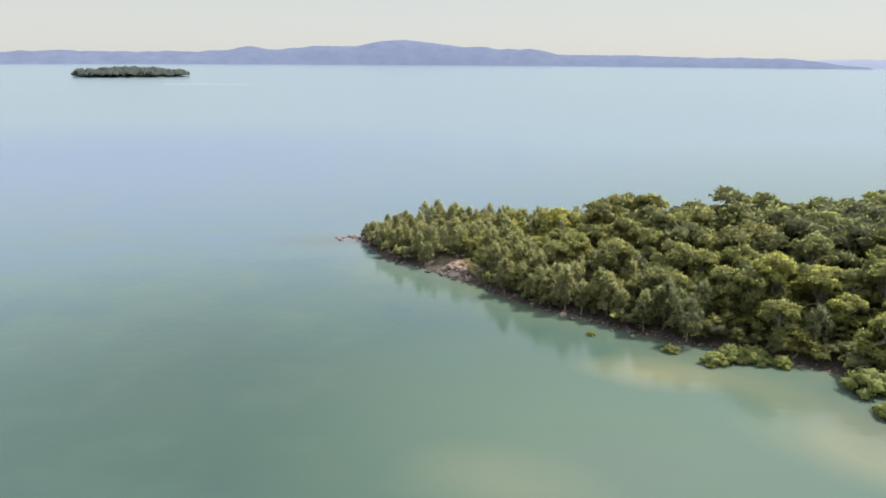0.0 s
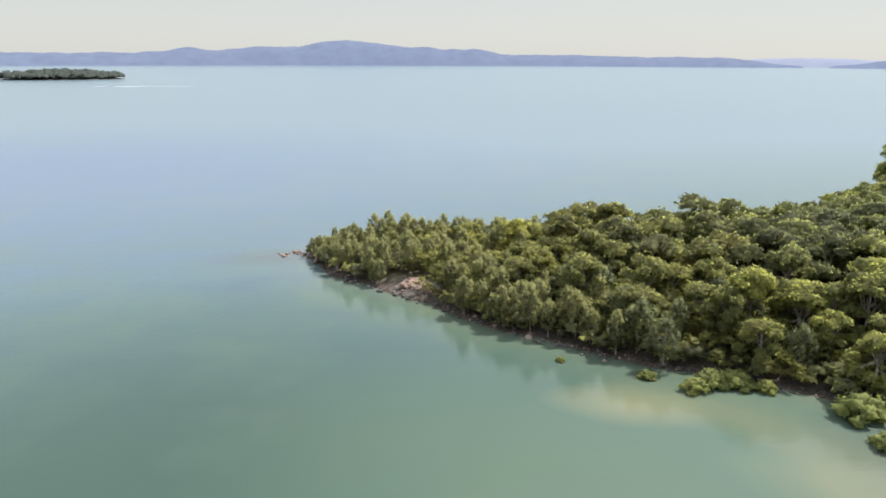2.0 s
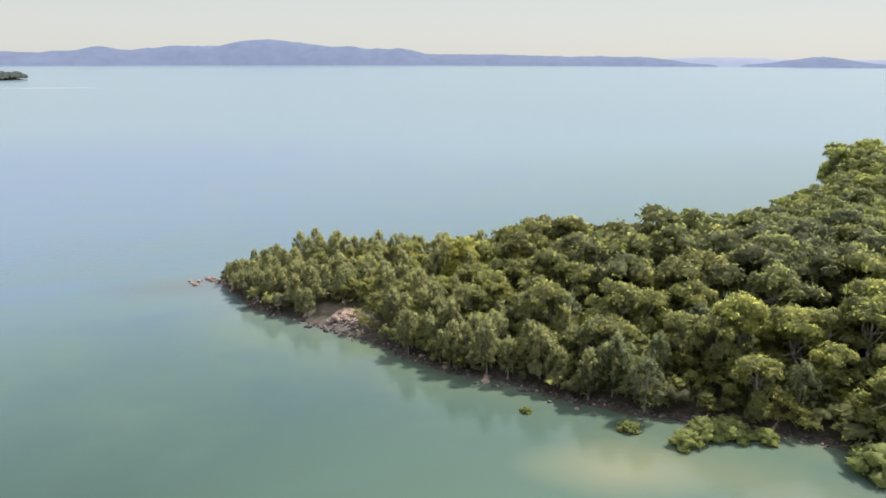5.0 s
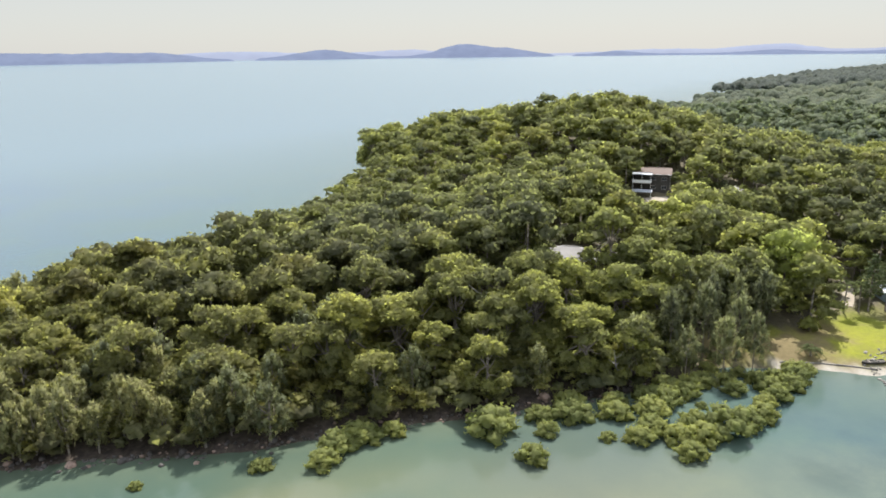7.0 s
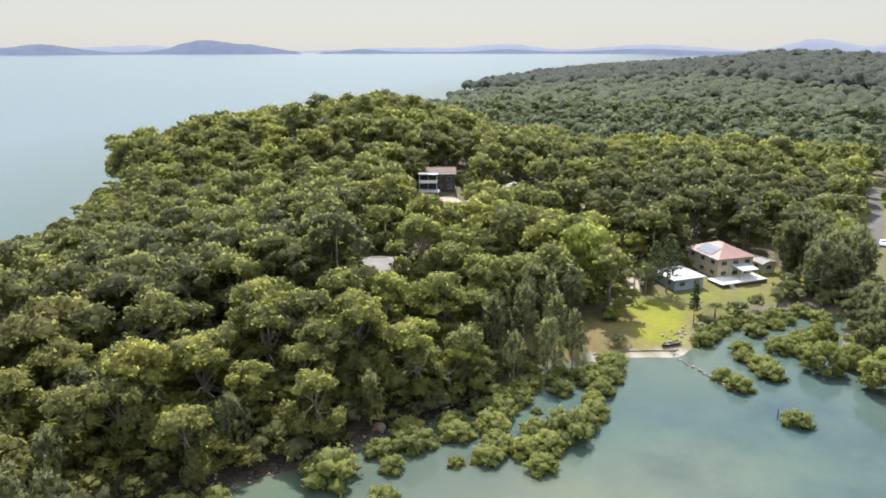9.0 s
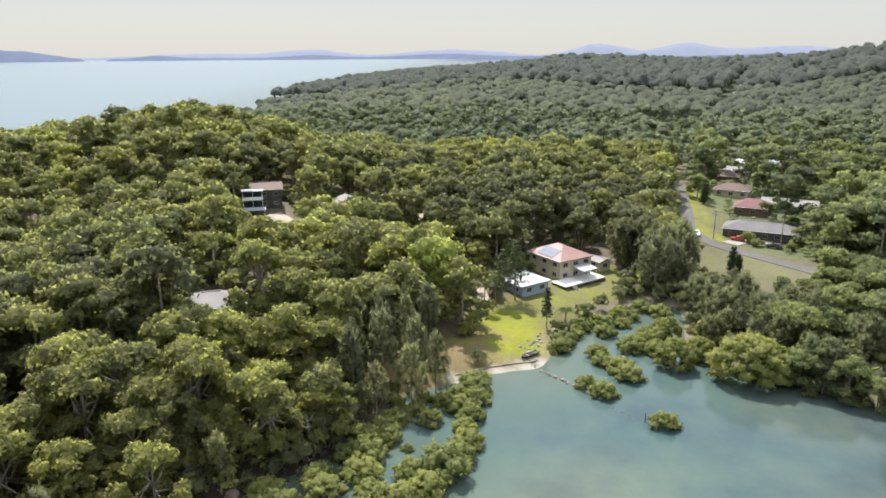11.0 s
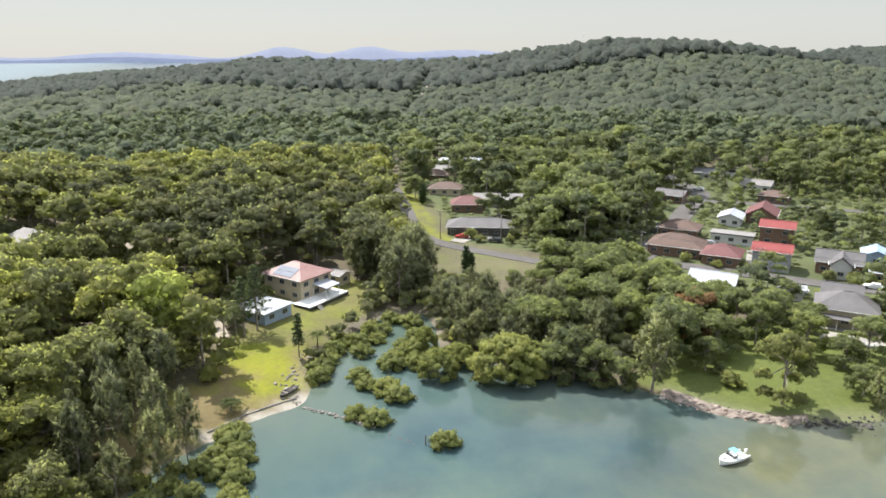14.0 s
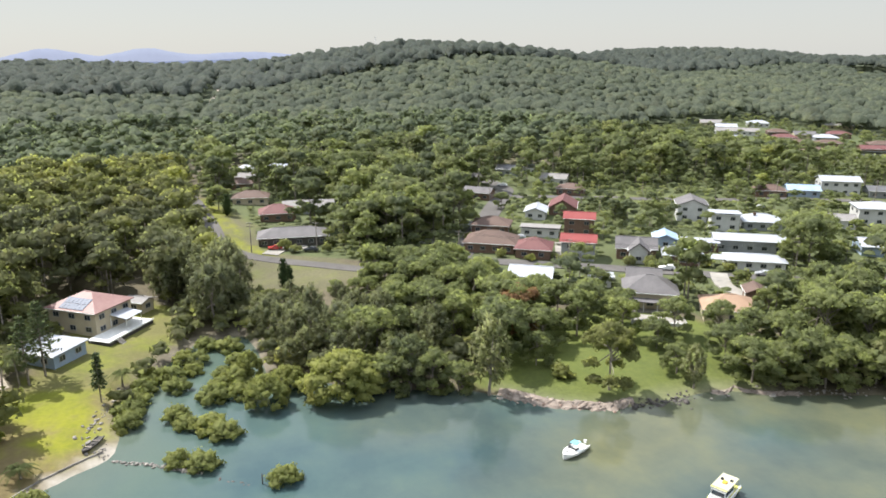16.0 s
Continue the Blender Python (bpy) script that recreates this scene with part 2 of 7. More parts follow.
def ground_height(x, y, d=None):
    x, y = np.asarray(x, float), np.asarray(y, float)
    d = shore_distance(x, y) if d is None else d
    z = 1.3 * np.clip(d / 9, 0, 1) ** 0.8 + 0.6 * np.clip(d / 60, 0, 1)
    rise = np.clip(d / 34, 0, 1)
    for cx, cy, h, sx, sy in HILLS:
        z = z + rise * h * np.exp(-(((x - cx) / sx) ** 2) - ((y - cy) / sy) ** 2)
    z = z + np.clip(d / 200, 0, 1) * 0.9 * wavy(x, y, 47, 1) + np.clip(d / 12, 0, 1) * 0.12 * wavy(x, y, 9, 2)
    return np.where(d > 0, z, np.maximum(-0.9, d * 0.2 - 0.05))


def gh(x, y):
    return float(ground_height(np.array([x]), np.array([y]))[0])


def near_line(x, y, line):
    """Distance to a polyline."""
    line = np.array(line, float)
    best = np.full(np.shape(x), 1e9)
    for a, b in zip(line[:-1], line[1:]):
        d = b - a
        t = np.clip(((x - a[0]) * d[0] + (y - a[1]) * d[1]) / (d @ d), 0, 1)
        best = np.minimum(best, np.hypot(x - a[0] - t * d[0], y - a[1] - t * d[1]))
    return best


def in_poly(x, y, poly):
    x, y = np.asarray(x, float), np.asarray(y, float)
    inside = np.zeros(x.shape, bool)
    for (ax, ay), (bx, by) in zip(poly, poly[1:] + poly[:1]):
        if ay != by:
            inside ^= ((ay > y) != (by > y)) & (x < ax + (y - ay) / (by - ay) * (bx - ax))
    return inside


LAWN_COVE = [(133, 101), (126, 109), (130, 115), (141, 113), (148, 106), (153, 100), (166, 99), (180, 93), (190, 92), (215, 70), (203, 62), (191, 64), (183, 68), (175, 74), (167, 79), (158, 81), (150, 82), (143, 85), (139, 92)]
PARK = [(127, 17), (136, 22), (150, 14), (160, -2), (150, -30), (132, -40), (108, -25), (113, -15), (114, -6), (116, 2), (119, 9), (122, 13)]
VERGE = [(196, 40), (205, 48), (230, 47), (246, 45), (262, 43), (290, 41), (318, 39), (318, 26), (270, 22), (240, 30), (226, 16), (208, 10), (200, 24)]
TOWN = [(200, -8), (226, 16), (240, 31), (270, 23), (330, 30), (400, 10), (400, -60), (330, -150), (420, -260), (420, -420), (200, -420), (60, -160), (110, -55), (150, -35), (170, -10)]
ROAD_NORTH = [(330, 35), (316, 35), (279, 37), (252, 40), (238, 37), (229, 29), (217, 19), (206, 8), (197, -8)]
ROAD_MAIN = [(470, -128), (400, -118), (320, -98), (290, -92), (247, -54), (217, -27), (200, -10)]
STREET = [(206, -12), (196, -25), (184, -40), (172, -53), (159, -66), (144, -81), (120, -106), (80, -150)]
STREET_BACK = [(275, -84), (250, -125), (230, -148), (212, -176), (189, -205), (150, -250)]
ROAD_CUT = [(560, -16), (640, -38), (690, -52), (760, -71), (836, -93), (930, -120)]
FIELDS = [[(650, -940), (604, -964), (690, -1120), (752, -1088)]]
DRIVE = [(173, 97.5), (178, 98), (184, 100.5), (193, 104), (204, 112), (220, 122), (240, 126), (262, 120)]


# ---------------------------------------------------------------- ground and water
def spaced(lo, hi, fine_lo, fine_hi, step, grow):
    out = list(np.arange(fine_lo, fine_hi + step, step))
    s, v = step, out[-1]
    while v < hi:
        s *= grow
        v += s
        out.append(min(v, hi))
    s, v = step, out[0]
    while v > lo:
        s *= grow
        v -= s
        out.insert(0, max(v, lo))
    return np.array(out)


def ground_material():
    m, nt, b = node_material("ground_soil", 0.9, 0, 0.2)
    big, small = tex_noise(nt, 0.06, 4), tex_noise(nt, 1.1, 6)
    f = maths(nt, "ADD", maths(nt, "MULTIPLY", big, 0.5), maths(nt, "MULTIPLY", small, 0.5))
    litter = ramp(nt, f, [(0.3, (0.060, 0.052, 0.036)), (0.55, (0.110, 0.094, 0.062)), (0.75, (0.15, 0.14, 0.085))])
    patch = tex_noise(nt, 0.11, 3)
    lush = ramp(nt, f, [(0.3, (0.100, 0.114, 0.012)), (0.6, (0.180, 0.188, 0.014)), (0.8, (0.230, 0.214, 0.028))])
    dry = ramp(nt, f, [(0.3, (0.098, 0.076, 0.036)), (0.7, (0.176, 0.140, 0.066))])
    lawn = mix(nt, ramp(nt, patch, [(0.30, (0, 0, 0)), (0.56, (1, 1, 1))]), lush, dry)
    sand = ramp(nt, f, [(0.3, (0.22, 0.195, 0.165)), (0.7, (0.36, 0.335, 0.29))])
    col = mix(nt, attribute(nt, "grass"), litter, lawn)
    col = mix(nt, attribute(nt, "scrub"), col, ramp(nt, f, [(0.3, (0.044, 0.056, 0.034)), (0.7, (0.088, 0.102, 0.058))]))
    worn = ramp(nt, tex_noise(nt, 0.2, 4, 0.6), [(0.38, (0.25, 0.25, 0.25)), (0.58, (1, 1, 1))])
    col = mix(nt, maths(nt, "MULTIPLY", attribute(nt, "lush"), worn), col, lush)
    col = mix(nt, attribute(nt, "green"), col, ramp(nt, f, [(0.3, (0.058, 0.078, 0.020)), (0.6, (0.096, 0.120, 0.026)), (0.8, (0.140, 0.148, 0.046))]))
    col = mix(nt, attribute(nt, "sand"), col, sand)
    # wet rock colour, darkened further for the shade under the shore trees
    col = mix(nt, attribute(nt, "wet_shade"), col, ramp(nt, small, [(0.35, (0.022, 0.018, 0.016)), (0.6, (0.060, 0.046, 0.040)), (0.74, (0.13, 0.098, 0.084))]))
    nt.links.new(col, b.inputs["Base Color"])
    bump(nt, b, small, 0.5, 0.15)
    return m


def build_ground():
    xs = spaced(-4900, 4900, -60, 330, 2.6, 1.10)
    ys = spaced(-4900, 4900, -130, 270, 2.6, 1.10)
    gx, gy = np.meshgrid(xs, ys)
    d = shore_distance(gx, gy)
    z = ground_height(gx, gy, d)
    nx, ny = len(xs), len(ys)
    k = np.arange(nx * ny).reshape(ny, nx)
    a, b, c, e = k[:-1, :-1].ravel(), k[:-1, 1:].ravel(), k[1:, 1:].ravel(), k[1:, :-1].ravel()
    tris = np.concatenate([np.stack([a, b, c], 1), np.stack([a, c, e], 1)])
    me = tri_mesh("ground", np.stack([gx.ravel(), gy.ravel(), z.ravel()], 1), tris, None, ground_material(), True)
    x, y, dd = gx.ravel(), gy.ravel(), d.ravel()
    grass = in_poly(x, y, LAWN_COVE) * 1.0 + in_poly(x, y, PARK) * 0.7 + in_poly(x, y, VERGE) * 0.55 + in_poly(x, y, TOWN) * 0.15
    lush =  (near_line(x, y, STREET_BACK) < 7.5) * 0.3 + ((np.hypot((x - 160) / 11, (y - 90) / 6) < 1) | (np.hypot((x - 152) / 6, (y - 88) / 6) < 1)) * 0.9 + (near_line(x, y, ROAD_NORTH) < 8) * 0.75 * in_poly(x, y, VERGE) * (y < 48) * (x > 236) + 0.7 * (in_poly(x, y, FIELDS[0]))
    sand = np.exp(-np.maximum(0, np.abs(dd - 0.5) - 1.6)) * (np.abs(dd) < 6)
    sand = np.maximum(sand * 0.22 * ((x > 105) & (y < 20) | (x > 140) & (y < 90)), 1.0 * ((np.hypot(x - 140, y - 90) < 11) & (dd < 1.4)))
    scrub = np.clip((np.hypot(x - 100, y - 50) - 300) / 150, 0, 1)
    scrub = np.maximum(scrub, np.maximum(0.8 * in_poly(x, y, TOWN), 0.45 * in_poly(x, y, VERGE) + 0.2 * in_poly(x, y, PARK)))
    sand = np.maximum(sand, 0.85 * (np.hypot(x - 5, y - 196) < 5.5))
    # shore strip of wet rock with the trees' shade painted in
    wet_shade = np.exp(-((dd - 1.6) / 3.6) ** 2) * (x < 118) * (y > 100)
    green = 0.85 * in_poly(x, y, PARK) + 0.35 * in_poly(x, y, TOWN) + 0.45 * in_poly(x, y, LAWN_COVE) * np.clip((x - 158) / 14, 0, 1)
    for name, v in (("wet_shade", wet_shade), ("green", green), ("grass", grass), ("lush", lush), ("sand", sand), ("scrub", scrub)):
        me.attributes.new(name, "FLOAT", "POINT").data.foreach_set("value", np.clip(v, 0, 1).astype(np.float32))
    tagged(new("ground", me), "leaf-littered forest ground with lawns and a sandy shore", "ground", kind="structure")


def water_material():
    m, nt, b = node_material("lake_water", 0.10, 0, 0.5)
    b.inputs["IOR"].default_value = 1.33
    tc = nt.nodes.new("ShaderNodeTexCoord")
    sep = nt.nodes.new("ShaderNodeSeparateXYZ")
    nt.links.new(tc.outputs["Object"], sep.inputs[0])
    X, Y = sep.outputs[0], sep.outputs[1]
    wob = tex_noise(nt, 0.035, 4, 0.55)
    fine = tex_noise(nt, 0.11, 4, 0.6)
    near = attribute(nt, "shallow")

    def bank(cx, cy, rx, ry, turn, soft):
        """A tinted patch of the water, such as a sand bank: an uneven oval, 1 inside and 0 outside."""
        c, s = math.cos(radians(turn)), math.sin(radians(turn))
        dx, dy = maths(nt, "SUBTRACT", X, cx), maths(nt, "SUBTRACT", Y, cy)
        u = maths(nt, "DIVIDE", maths(nt, "ADD", maths(nt, "MULTIPLY", dx, c), maths(nt, "MULTIPLY", dy, s)), rx)
        v = maths(nt, "DIVIDE", maths(nt, "SUBTRACT", maths(nt, "MULTIPLY", dy, c), maths(nt, "MULTIPLY", dx, s)), ry)
        r = maths(nt, "SQRT", maths(nt, "ADD", maths(nt, "MULTIPLY", u, u), maths(nt, "MULTIPLY", v, v)))
        r = maths(nt, "ADD", r, maths(nt, "MULTIPLY", maths(nt, "SUBTRACT", wob, 0.5), 1.5))
        return maths(nt, "MULTIPLY", maths(nt, "SUBTRACT", 1.0 + soft / 2, r), 1 / soft, True)

    deep, green = (0.040, 0.078, 0.080), (0.054, 0.090, 0.070)
    col = mix(nt, ramp(nt, wob, [(0.25, (0, 0, 0)), (0.75, (1, 1, 1))]), deep, green)
    col = mix(nt, near, col, mix(nt, fine, (0.078, 0.100, 0.070), (0.105, 0.120, 0.082)))
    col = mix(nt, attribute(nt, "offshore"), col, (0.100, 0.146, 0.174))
    for cx, cy, rx, ry, turn, soft, amount, tint in WATER_BANKS_AND_SKY:
        col = mix(nt, maths(nt, "MULTIPLY", bank(cx, cy, rx, ry, turn, soft), amount), col, tint)
    # weed and sand showing through in uneven patches
    mottle = ramp(nt, tex_noise(nt, 0.085, 5, 0.62), [(0.36, (0.80, 0.84, 0.90)), (0.52, (1, 1, 1)), (0.68, (1.22, 1.16, 1.04))])
    col = mix(nt, bank(98, 15, 42, 85, -15, 0.8), col, mix(nt, 1.0, col, mottle, "MULTIPLY"))
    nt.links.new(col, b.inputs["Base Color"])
    nt.links.new(maths(nt, "ADD", maths(nt, "MULTIPLY", attribute(nt, "offshore"), 0.16), 0.09), b.inputs["Roughness"])
    ripple = tex_noise(nt, 1.2, 3, 0.6, stretch=(1.0, 1.6, 1.0))
    swell = tex_noise(nt, 0.16, 3, 0.5, stretch=(1.0, 2.2, 1.0))
    bump(nt, b, maths(nt, "ADD", maths(nt, "MULTIPLY", ripple, 0.35), swell), 0.16, 0.3)
    return m


SHOAL = (0.108, 0.108, 0.058)
SANDY, SILT, WEED = (0.185, 0.165, 0.088), (0.068, 0.086, 0.074), (0.022, 0.042, 0.040)
# the blue oval at (-190, 400) is reflected sky put into the water colour
WATER_BANKS_AND_SKY = [(110, 45, 70, 60, -30, 1.2, 0.55, (0.058, 0.088, 0.094)), (94, -26, 15, 8, -50, 1.1, 0.4, (0.070, 0.082, 0.060)), (80, 22, 12, 8, 20, 1.2, 0.5, (0.034, 0.070, 0.088)), (64, -6, 11, 6, 60, 1.2, 0.5, (0.030, 0.062, 0.082)), (118, 25, 10, 6, 40, 1.1, 0.5, (0.090, 0.098, 0.064)), (98, 44, 17, 7, -20, 1.3, 0.35, (0.078, 0.098, 0.080)), (76, -34, 12, 6, 20, 1.0, 0.45, (0.030, 0.058, 0.074)), (-190, 400, 200, 165, 0, 1.5, 0.75, (0.066, 0.104, 0.178)), (-40, 112, 70, 60, 0, 1.4, 0.8, (0.022, 0.044, 0.032)), (35, 100, 45, 30, -20, 1.3, 0.6, (0.070, 0.100, 0.062)), (78, -6, 44, 60, -15, 1.3, 0.75, (0.018, 0.044, 0.058)), (41, 130, 9, 5, -18, 1.5, 0.45, SANDY), (56, 127, 16, 6, -35, 1.3, 0.25, SANDY), (10, 92, 12, 7, -25, 1.5, 0.22, SANDY), (72, 100, 18, 8, -30, 1.3, 0.32, SANDY), (86, 93, 22, 10, -45, 1.4, 0.28, SANDY), (85, 108, 16, 12, -40, 1.0, 0.6, SILT), (100, 72, 24, 11, -60, 1.1, 0.6, (0.098, 0.120, 0.094)), (84, 60, 12, 7, -20, 1.1, 0.4, (0.090, 0.112, 0.088)),
               (108, -4, 12, 26, 15, 0.9, 0.6, SILT), (132, 36, 9, 13, 20, 0.8, 0.7, SILT), (96, 14, 10, 22, 10, 1.2, 0.45, SILT), (30, 95, 22, 10, 10, 1.2, 0.35, SILT),
               (110, 60, 14, 8, 20, 1.0, 0.3, (0.028, 0.070, 0.074)), (-36, 233, 16, 7, 5, 1.2, 0.4, (0.060, 0.055, 0.066)), (109, 4, 11, 32, 18, 1.2, 0.7, SHOAL), (92, -30, 14, 28, 30, 1.1, 0.7, SHOAL), (82, -8, 16, 9, 60, 1.3, 0.35, SHOAL), (84, -18, 7, 4, 30, 0.8, 0.4, WEED), (102, 80, 5, 2.5, 70, 0.8, 0.2, WEED)]


def build_water():
    xs = spaced(-4900, 4900, -60, 200, 5, 1.18)
    ys = spaced(-4900, 4900, -100, 270, 5, 1.18)
    gx, gy = np.meshgrid(xs, ys)
    d = shore_distance(gx, gy)
    nx, ny = len(xs), len(ys)
    k = np.arange(nx * ny).reshape(ny, nx)
    a, b, c, e = k[:-1, :-1].ravel(), k[:-1, 1:].ravel(), k[1:, 1:].ravel(), k[1:, :-1].ravel()
    tris = np.concatenate([np.stack([a, b, c], 1), np.stack([a, c, e], 1)])
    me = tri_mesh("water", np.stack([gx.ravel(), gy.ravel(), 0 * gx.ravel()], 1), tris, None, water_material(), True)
    shallow = np.exp(-np.clip(-d.ravel(), 0, 400) / 9.0)
    me.attributes.new("shallow", "FLOAT", "POINT").data.foreach_set("value", shallow.astype(np.float32))
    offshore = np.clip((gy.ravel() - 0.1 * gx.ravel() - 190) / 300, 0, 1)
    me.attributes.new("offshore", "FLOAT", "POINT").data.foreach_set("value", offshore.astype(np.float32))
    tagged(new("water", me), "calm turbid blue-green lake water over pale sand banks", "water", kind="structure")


build_ground()
build_water()

# ---------------------------------------------------------------- far shore: hills across the lake
# bearing in degrees from +y to +x, height, spread in degrees
FAR_HILLS = [(-30.0, 46, 3.4), (-26.0, 40, 3.0), (-22.5, 35, 2.8), (-19.5, 42, 2.4), (-16.8, 44, 1.8), (-14.5, 70, 1.5), (-12.0, 61, 1.8), (-9.6, 75, 1.7), (-7.2, 73, 1.7), (-5.0, 85, 1.6), (-3.0, 96, 1.6), (-1.0, 80, 1.6), (1.0, 73, 1.6), (3.0, 73, 1.3), (4.9, 61, 1.2), (6.6, 68, 1.3), (8.2, 37, 1.3), (10.5, 41, 2.0), (13.5, 40, 2.6), (17.0, 33, 2.8), (21.0, 35, 2.8), (25.0, 35, 2.6),
             (36.5, 44, 2.8), (46.8, 62, 2.3), (50.4, 34, 2.2), (58.5, 16, 1.6), (69.5, 14, 2.4), (79.5, 18, 4.0), (91, 12, 4), (104, 16, 5)]
BACK_HILLS = [(-30, 46, 8), (14, 46, 7), (30, 40, 6), (43, 36, 6), (62, 24, 6), (69.5, 40, 3.0), (80, 42, 5), (91.0, 74, 2.6), (97.0, 70, 2.4), (104, 56, 5), (114, 30, 5)]


def build_far_hills(name, hills, radius, depth, base, gaps, material, label, seed):
    rng = np.random.default_rng(seed)
    az = np.arange(-75, 125, 0.12)
    h = np.full(len(az), base, float)
    for a, top, s in hills:
        h = np.maximum(h, 0) + top * np.exp(-(((az - a) / s) ** 2))
    rough = np.interp(az, az[::6], rng.normal(0, 1.8, len(az[::6]))) + np.interp(az, az[::2], rng.normal(0, 0.6, len(az[::2])))
    h = h + rough * np.clip(h / 40, 0.2, 1)
    for lo, hi in gaps:
        h *= 1 - np.clip(np.minimum(az - lo, hi - az) / 0.4, 0, 1)
    rows = []
    for r, k in ((0, 0.0), (0.12, 0.18), (0.45, 0.6), (1.0, 1.0), (1.8, 0.4)):
        rr = radius + r * depth
        zz = np.where(h > 1, h * k + np.interp(az, az[::8], rng.normal(0, 2.0, len(az[::8]))) * (0 < k < 1), -3)
        rows.append(np.stack([rr * np.sin(np.radians(az)), rr * np.cos(np.radians(az)), zz - (3 if k == 0 else 0)], 1))
    n = len(az)
    k = np.arange(5 * n).reshape(5, n)
    a, b, c, e = k[:-1, :-1].ravel(), k[:-1, 1:].ravel(), k[1:, 1:].ravel(), k[1:, :-1].ravel()
    me = tri_mesh(name, np.concatenate(rows), np.concatenate([np.stack([a, c, b], 1), np.stack([a, e, c], 1)]), None, material, True)
    tagged(new(name, me), label, "hills", kind="structure")


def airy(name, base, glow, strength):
    """Wooded land, with the haze of kilometres of lit air put in as a glow."""
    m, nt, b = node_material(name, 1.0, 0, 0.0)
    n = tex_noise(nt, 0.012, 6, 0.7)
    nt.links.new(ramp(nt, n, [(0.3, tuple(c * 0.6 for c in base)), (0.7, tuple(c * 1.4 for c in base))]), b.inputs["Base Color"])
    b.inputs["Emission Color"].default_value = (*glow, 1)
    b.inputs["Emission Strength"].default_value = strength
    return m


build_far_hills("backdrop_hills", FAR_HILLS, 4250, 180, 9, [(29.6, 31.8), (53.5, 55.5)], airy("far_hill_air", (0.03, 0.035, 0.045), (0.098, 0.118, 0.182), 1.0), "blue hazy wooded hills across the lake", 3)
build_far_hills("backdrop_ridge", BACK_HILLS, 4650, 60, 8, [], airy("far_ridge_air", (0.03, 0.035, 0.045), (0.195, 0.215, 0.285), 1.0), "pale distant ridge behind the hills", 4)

# ---------------------------------------------------------------- trees
def ico(level):
    bm = bmesh.new()
    bmesh.ops.create_icosphere(bm, subdivisions=level, radius=1.0)
    bm.verts.ensure_lookup_table()
    v = np.array([p.co[:] for p in bm.verts])
    f = np.array([[q.index for q in p.verts] for p in bm.faces])
    bm.free()
    return v, f


ICO = {1: ico(1), 2: ico(2), 3: ico(3)}


def leaf_clump(rng, centre, radius, leaves, size, squash=0.75, level=1, core=0.74, droop=0.0):
    """A lumpy spray of leaves: an uneven core under many small tilted leaf sprays."""
    v, f = ICO[level]
    lump = v * (core * radius * (1 + rng.normal(0, 0.14, (len(v), 1)))) * (1, 1, squash)
    n = rng.normal(0, 1, (leaves, 3))
    n[:, 2] = np.abs(n[:, 2]) * 0.9 - 0.25
    n /= np.linalg.norm(n, axis=1, keepdims=True)
    p = n * radius * rng.uniform(0.62, 1.25, (leaves, 1)) * (1, 1, squash)
    nn = n + rng.normal(0, 0.30, n.shape) + (0, 0, 0.2 - droop)
    nn /= np.linalg.norm(nn, axis=1, keepdims=True)
    u = np.cross(nn, rng.normal(0, 1, n.shape))
    u /= np.linalg.norm(u, axis=1, keepdims=True)
    w = np.cross(nn, u)
    s = size * rng.uniform(0.6, 1.35, (leaves, 1))
    quad = np.stack([p - u * s, p + w * s * 0.62 - nn * s * 0.18, p + u * s, p - w * s * 0.62 - nn * s * 0.18], 1).reshape(-1, 3)
    k = 4 * np.arange(leaves)[:, None]
    tri = np.concatenate([k + [0, 2, 1], k + [0, 3, 2]])
    tone = np.concatenate([np.full(len(v), -0.04), np.repeat(rng.normal(0.02, 0.08, leaves), 4)])
    vs, fs = np.concatenate([lump, quad]) + centre, np.concatenate([f, tri + len(v)])
    soft = np.concatenate([v, np.repeat(0.8 * n + 0.3 * nn + (0, 0, 0.3 * droop), 4, 0)])  # sprays are shaded with the roundness of their clump
    return vs, fs, tone, soft


def round_normals(soft, v, h, w, k=0.45):
    """Unit normals between those of the clump and those of the whole crown."""
    whole = (v - (0, 0, h * 0.45)) / (w / 2, w / 2, h * 0.5)
    out = soft / (np.linalg.norm(soft, axis=1, keepdims=True) + 1e-6) + k * whole / (np.linalg.norm(whole, axis=1, keepdims=True) + 1e-6)
    return out / (np.linalg.norm(out, axis=1, keepdims=True) + 1e-6)


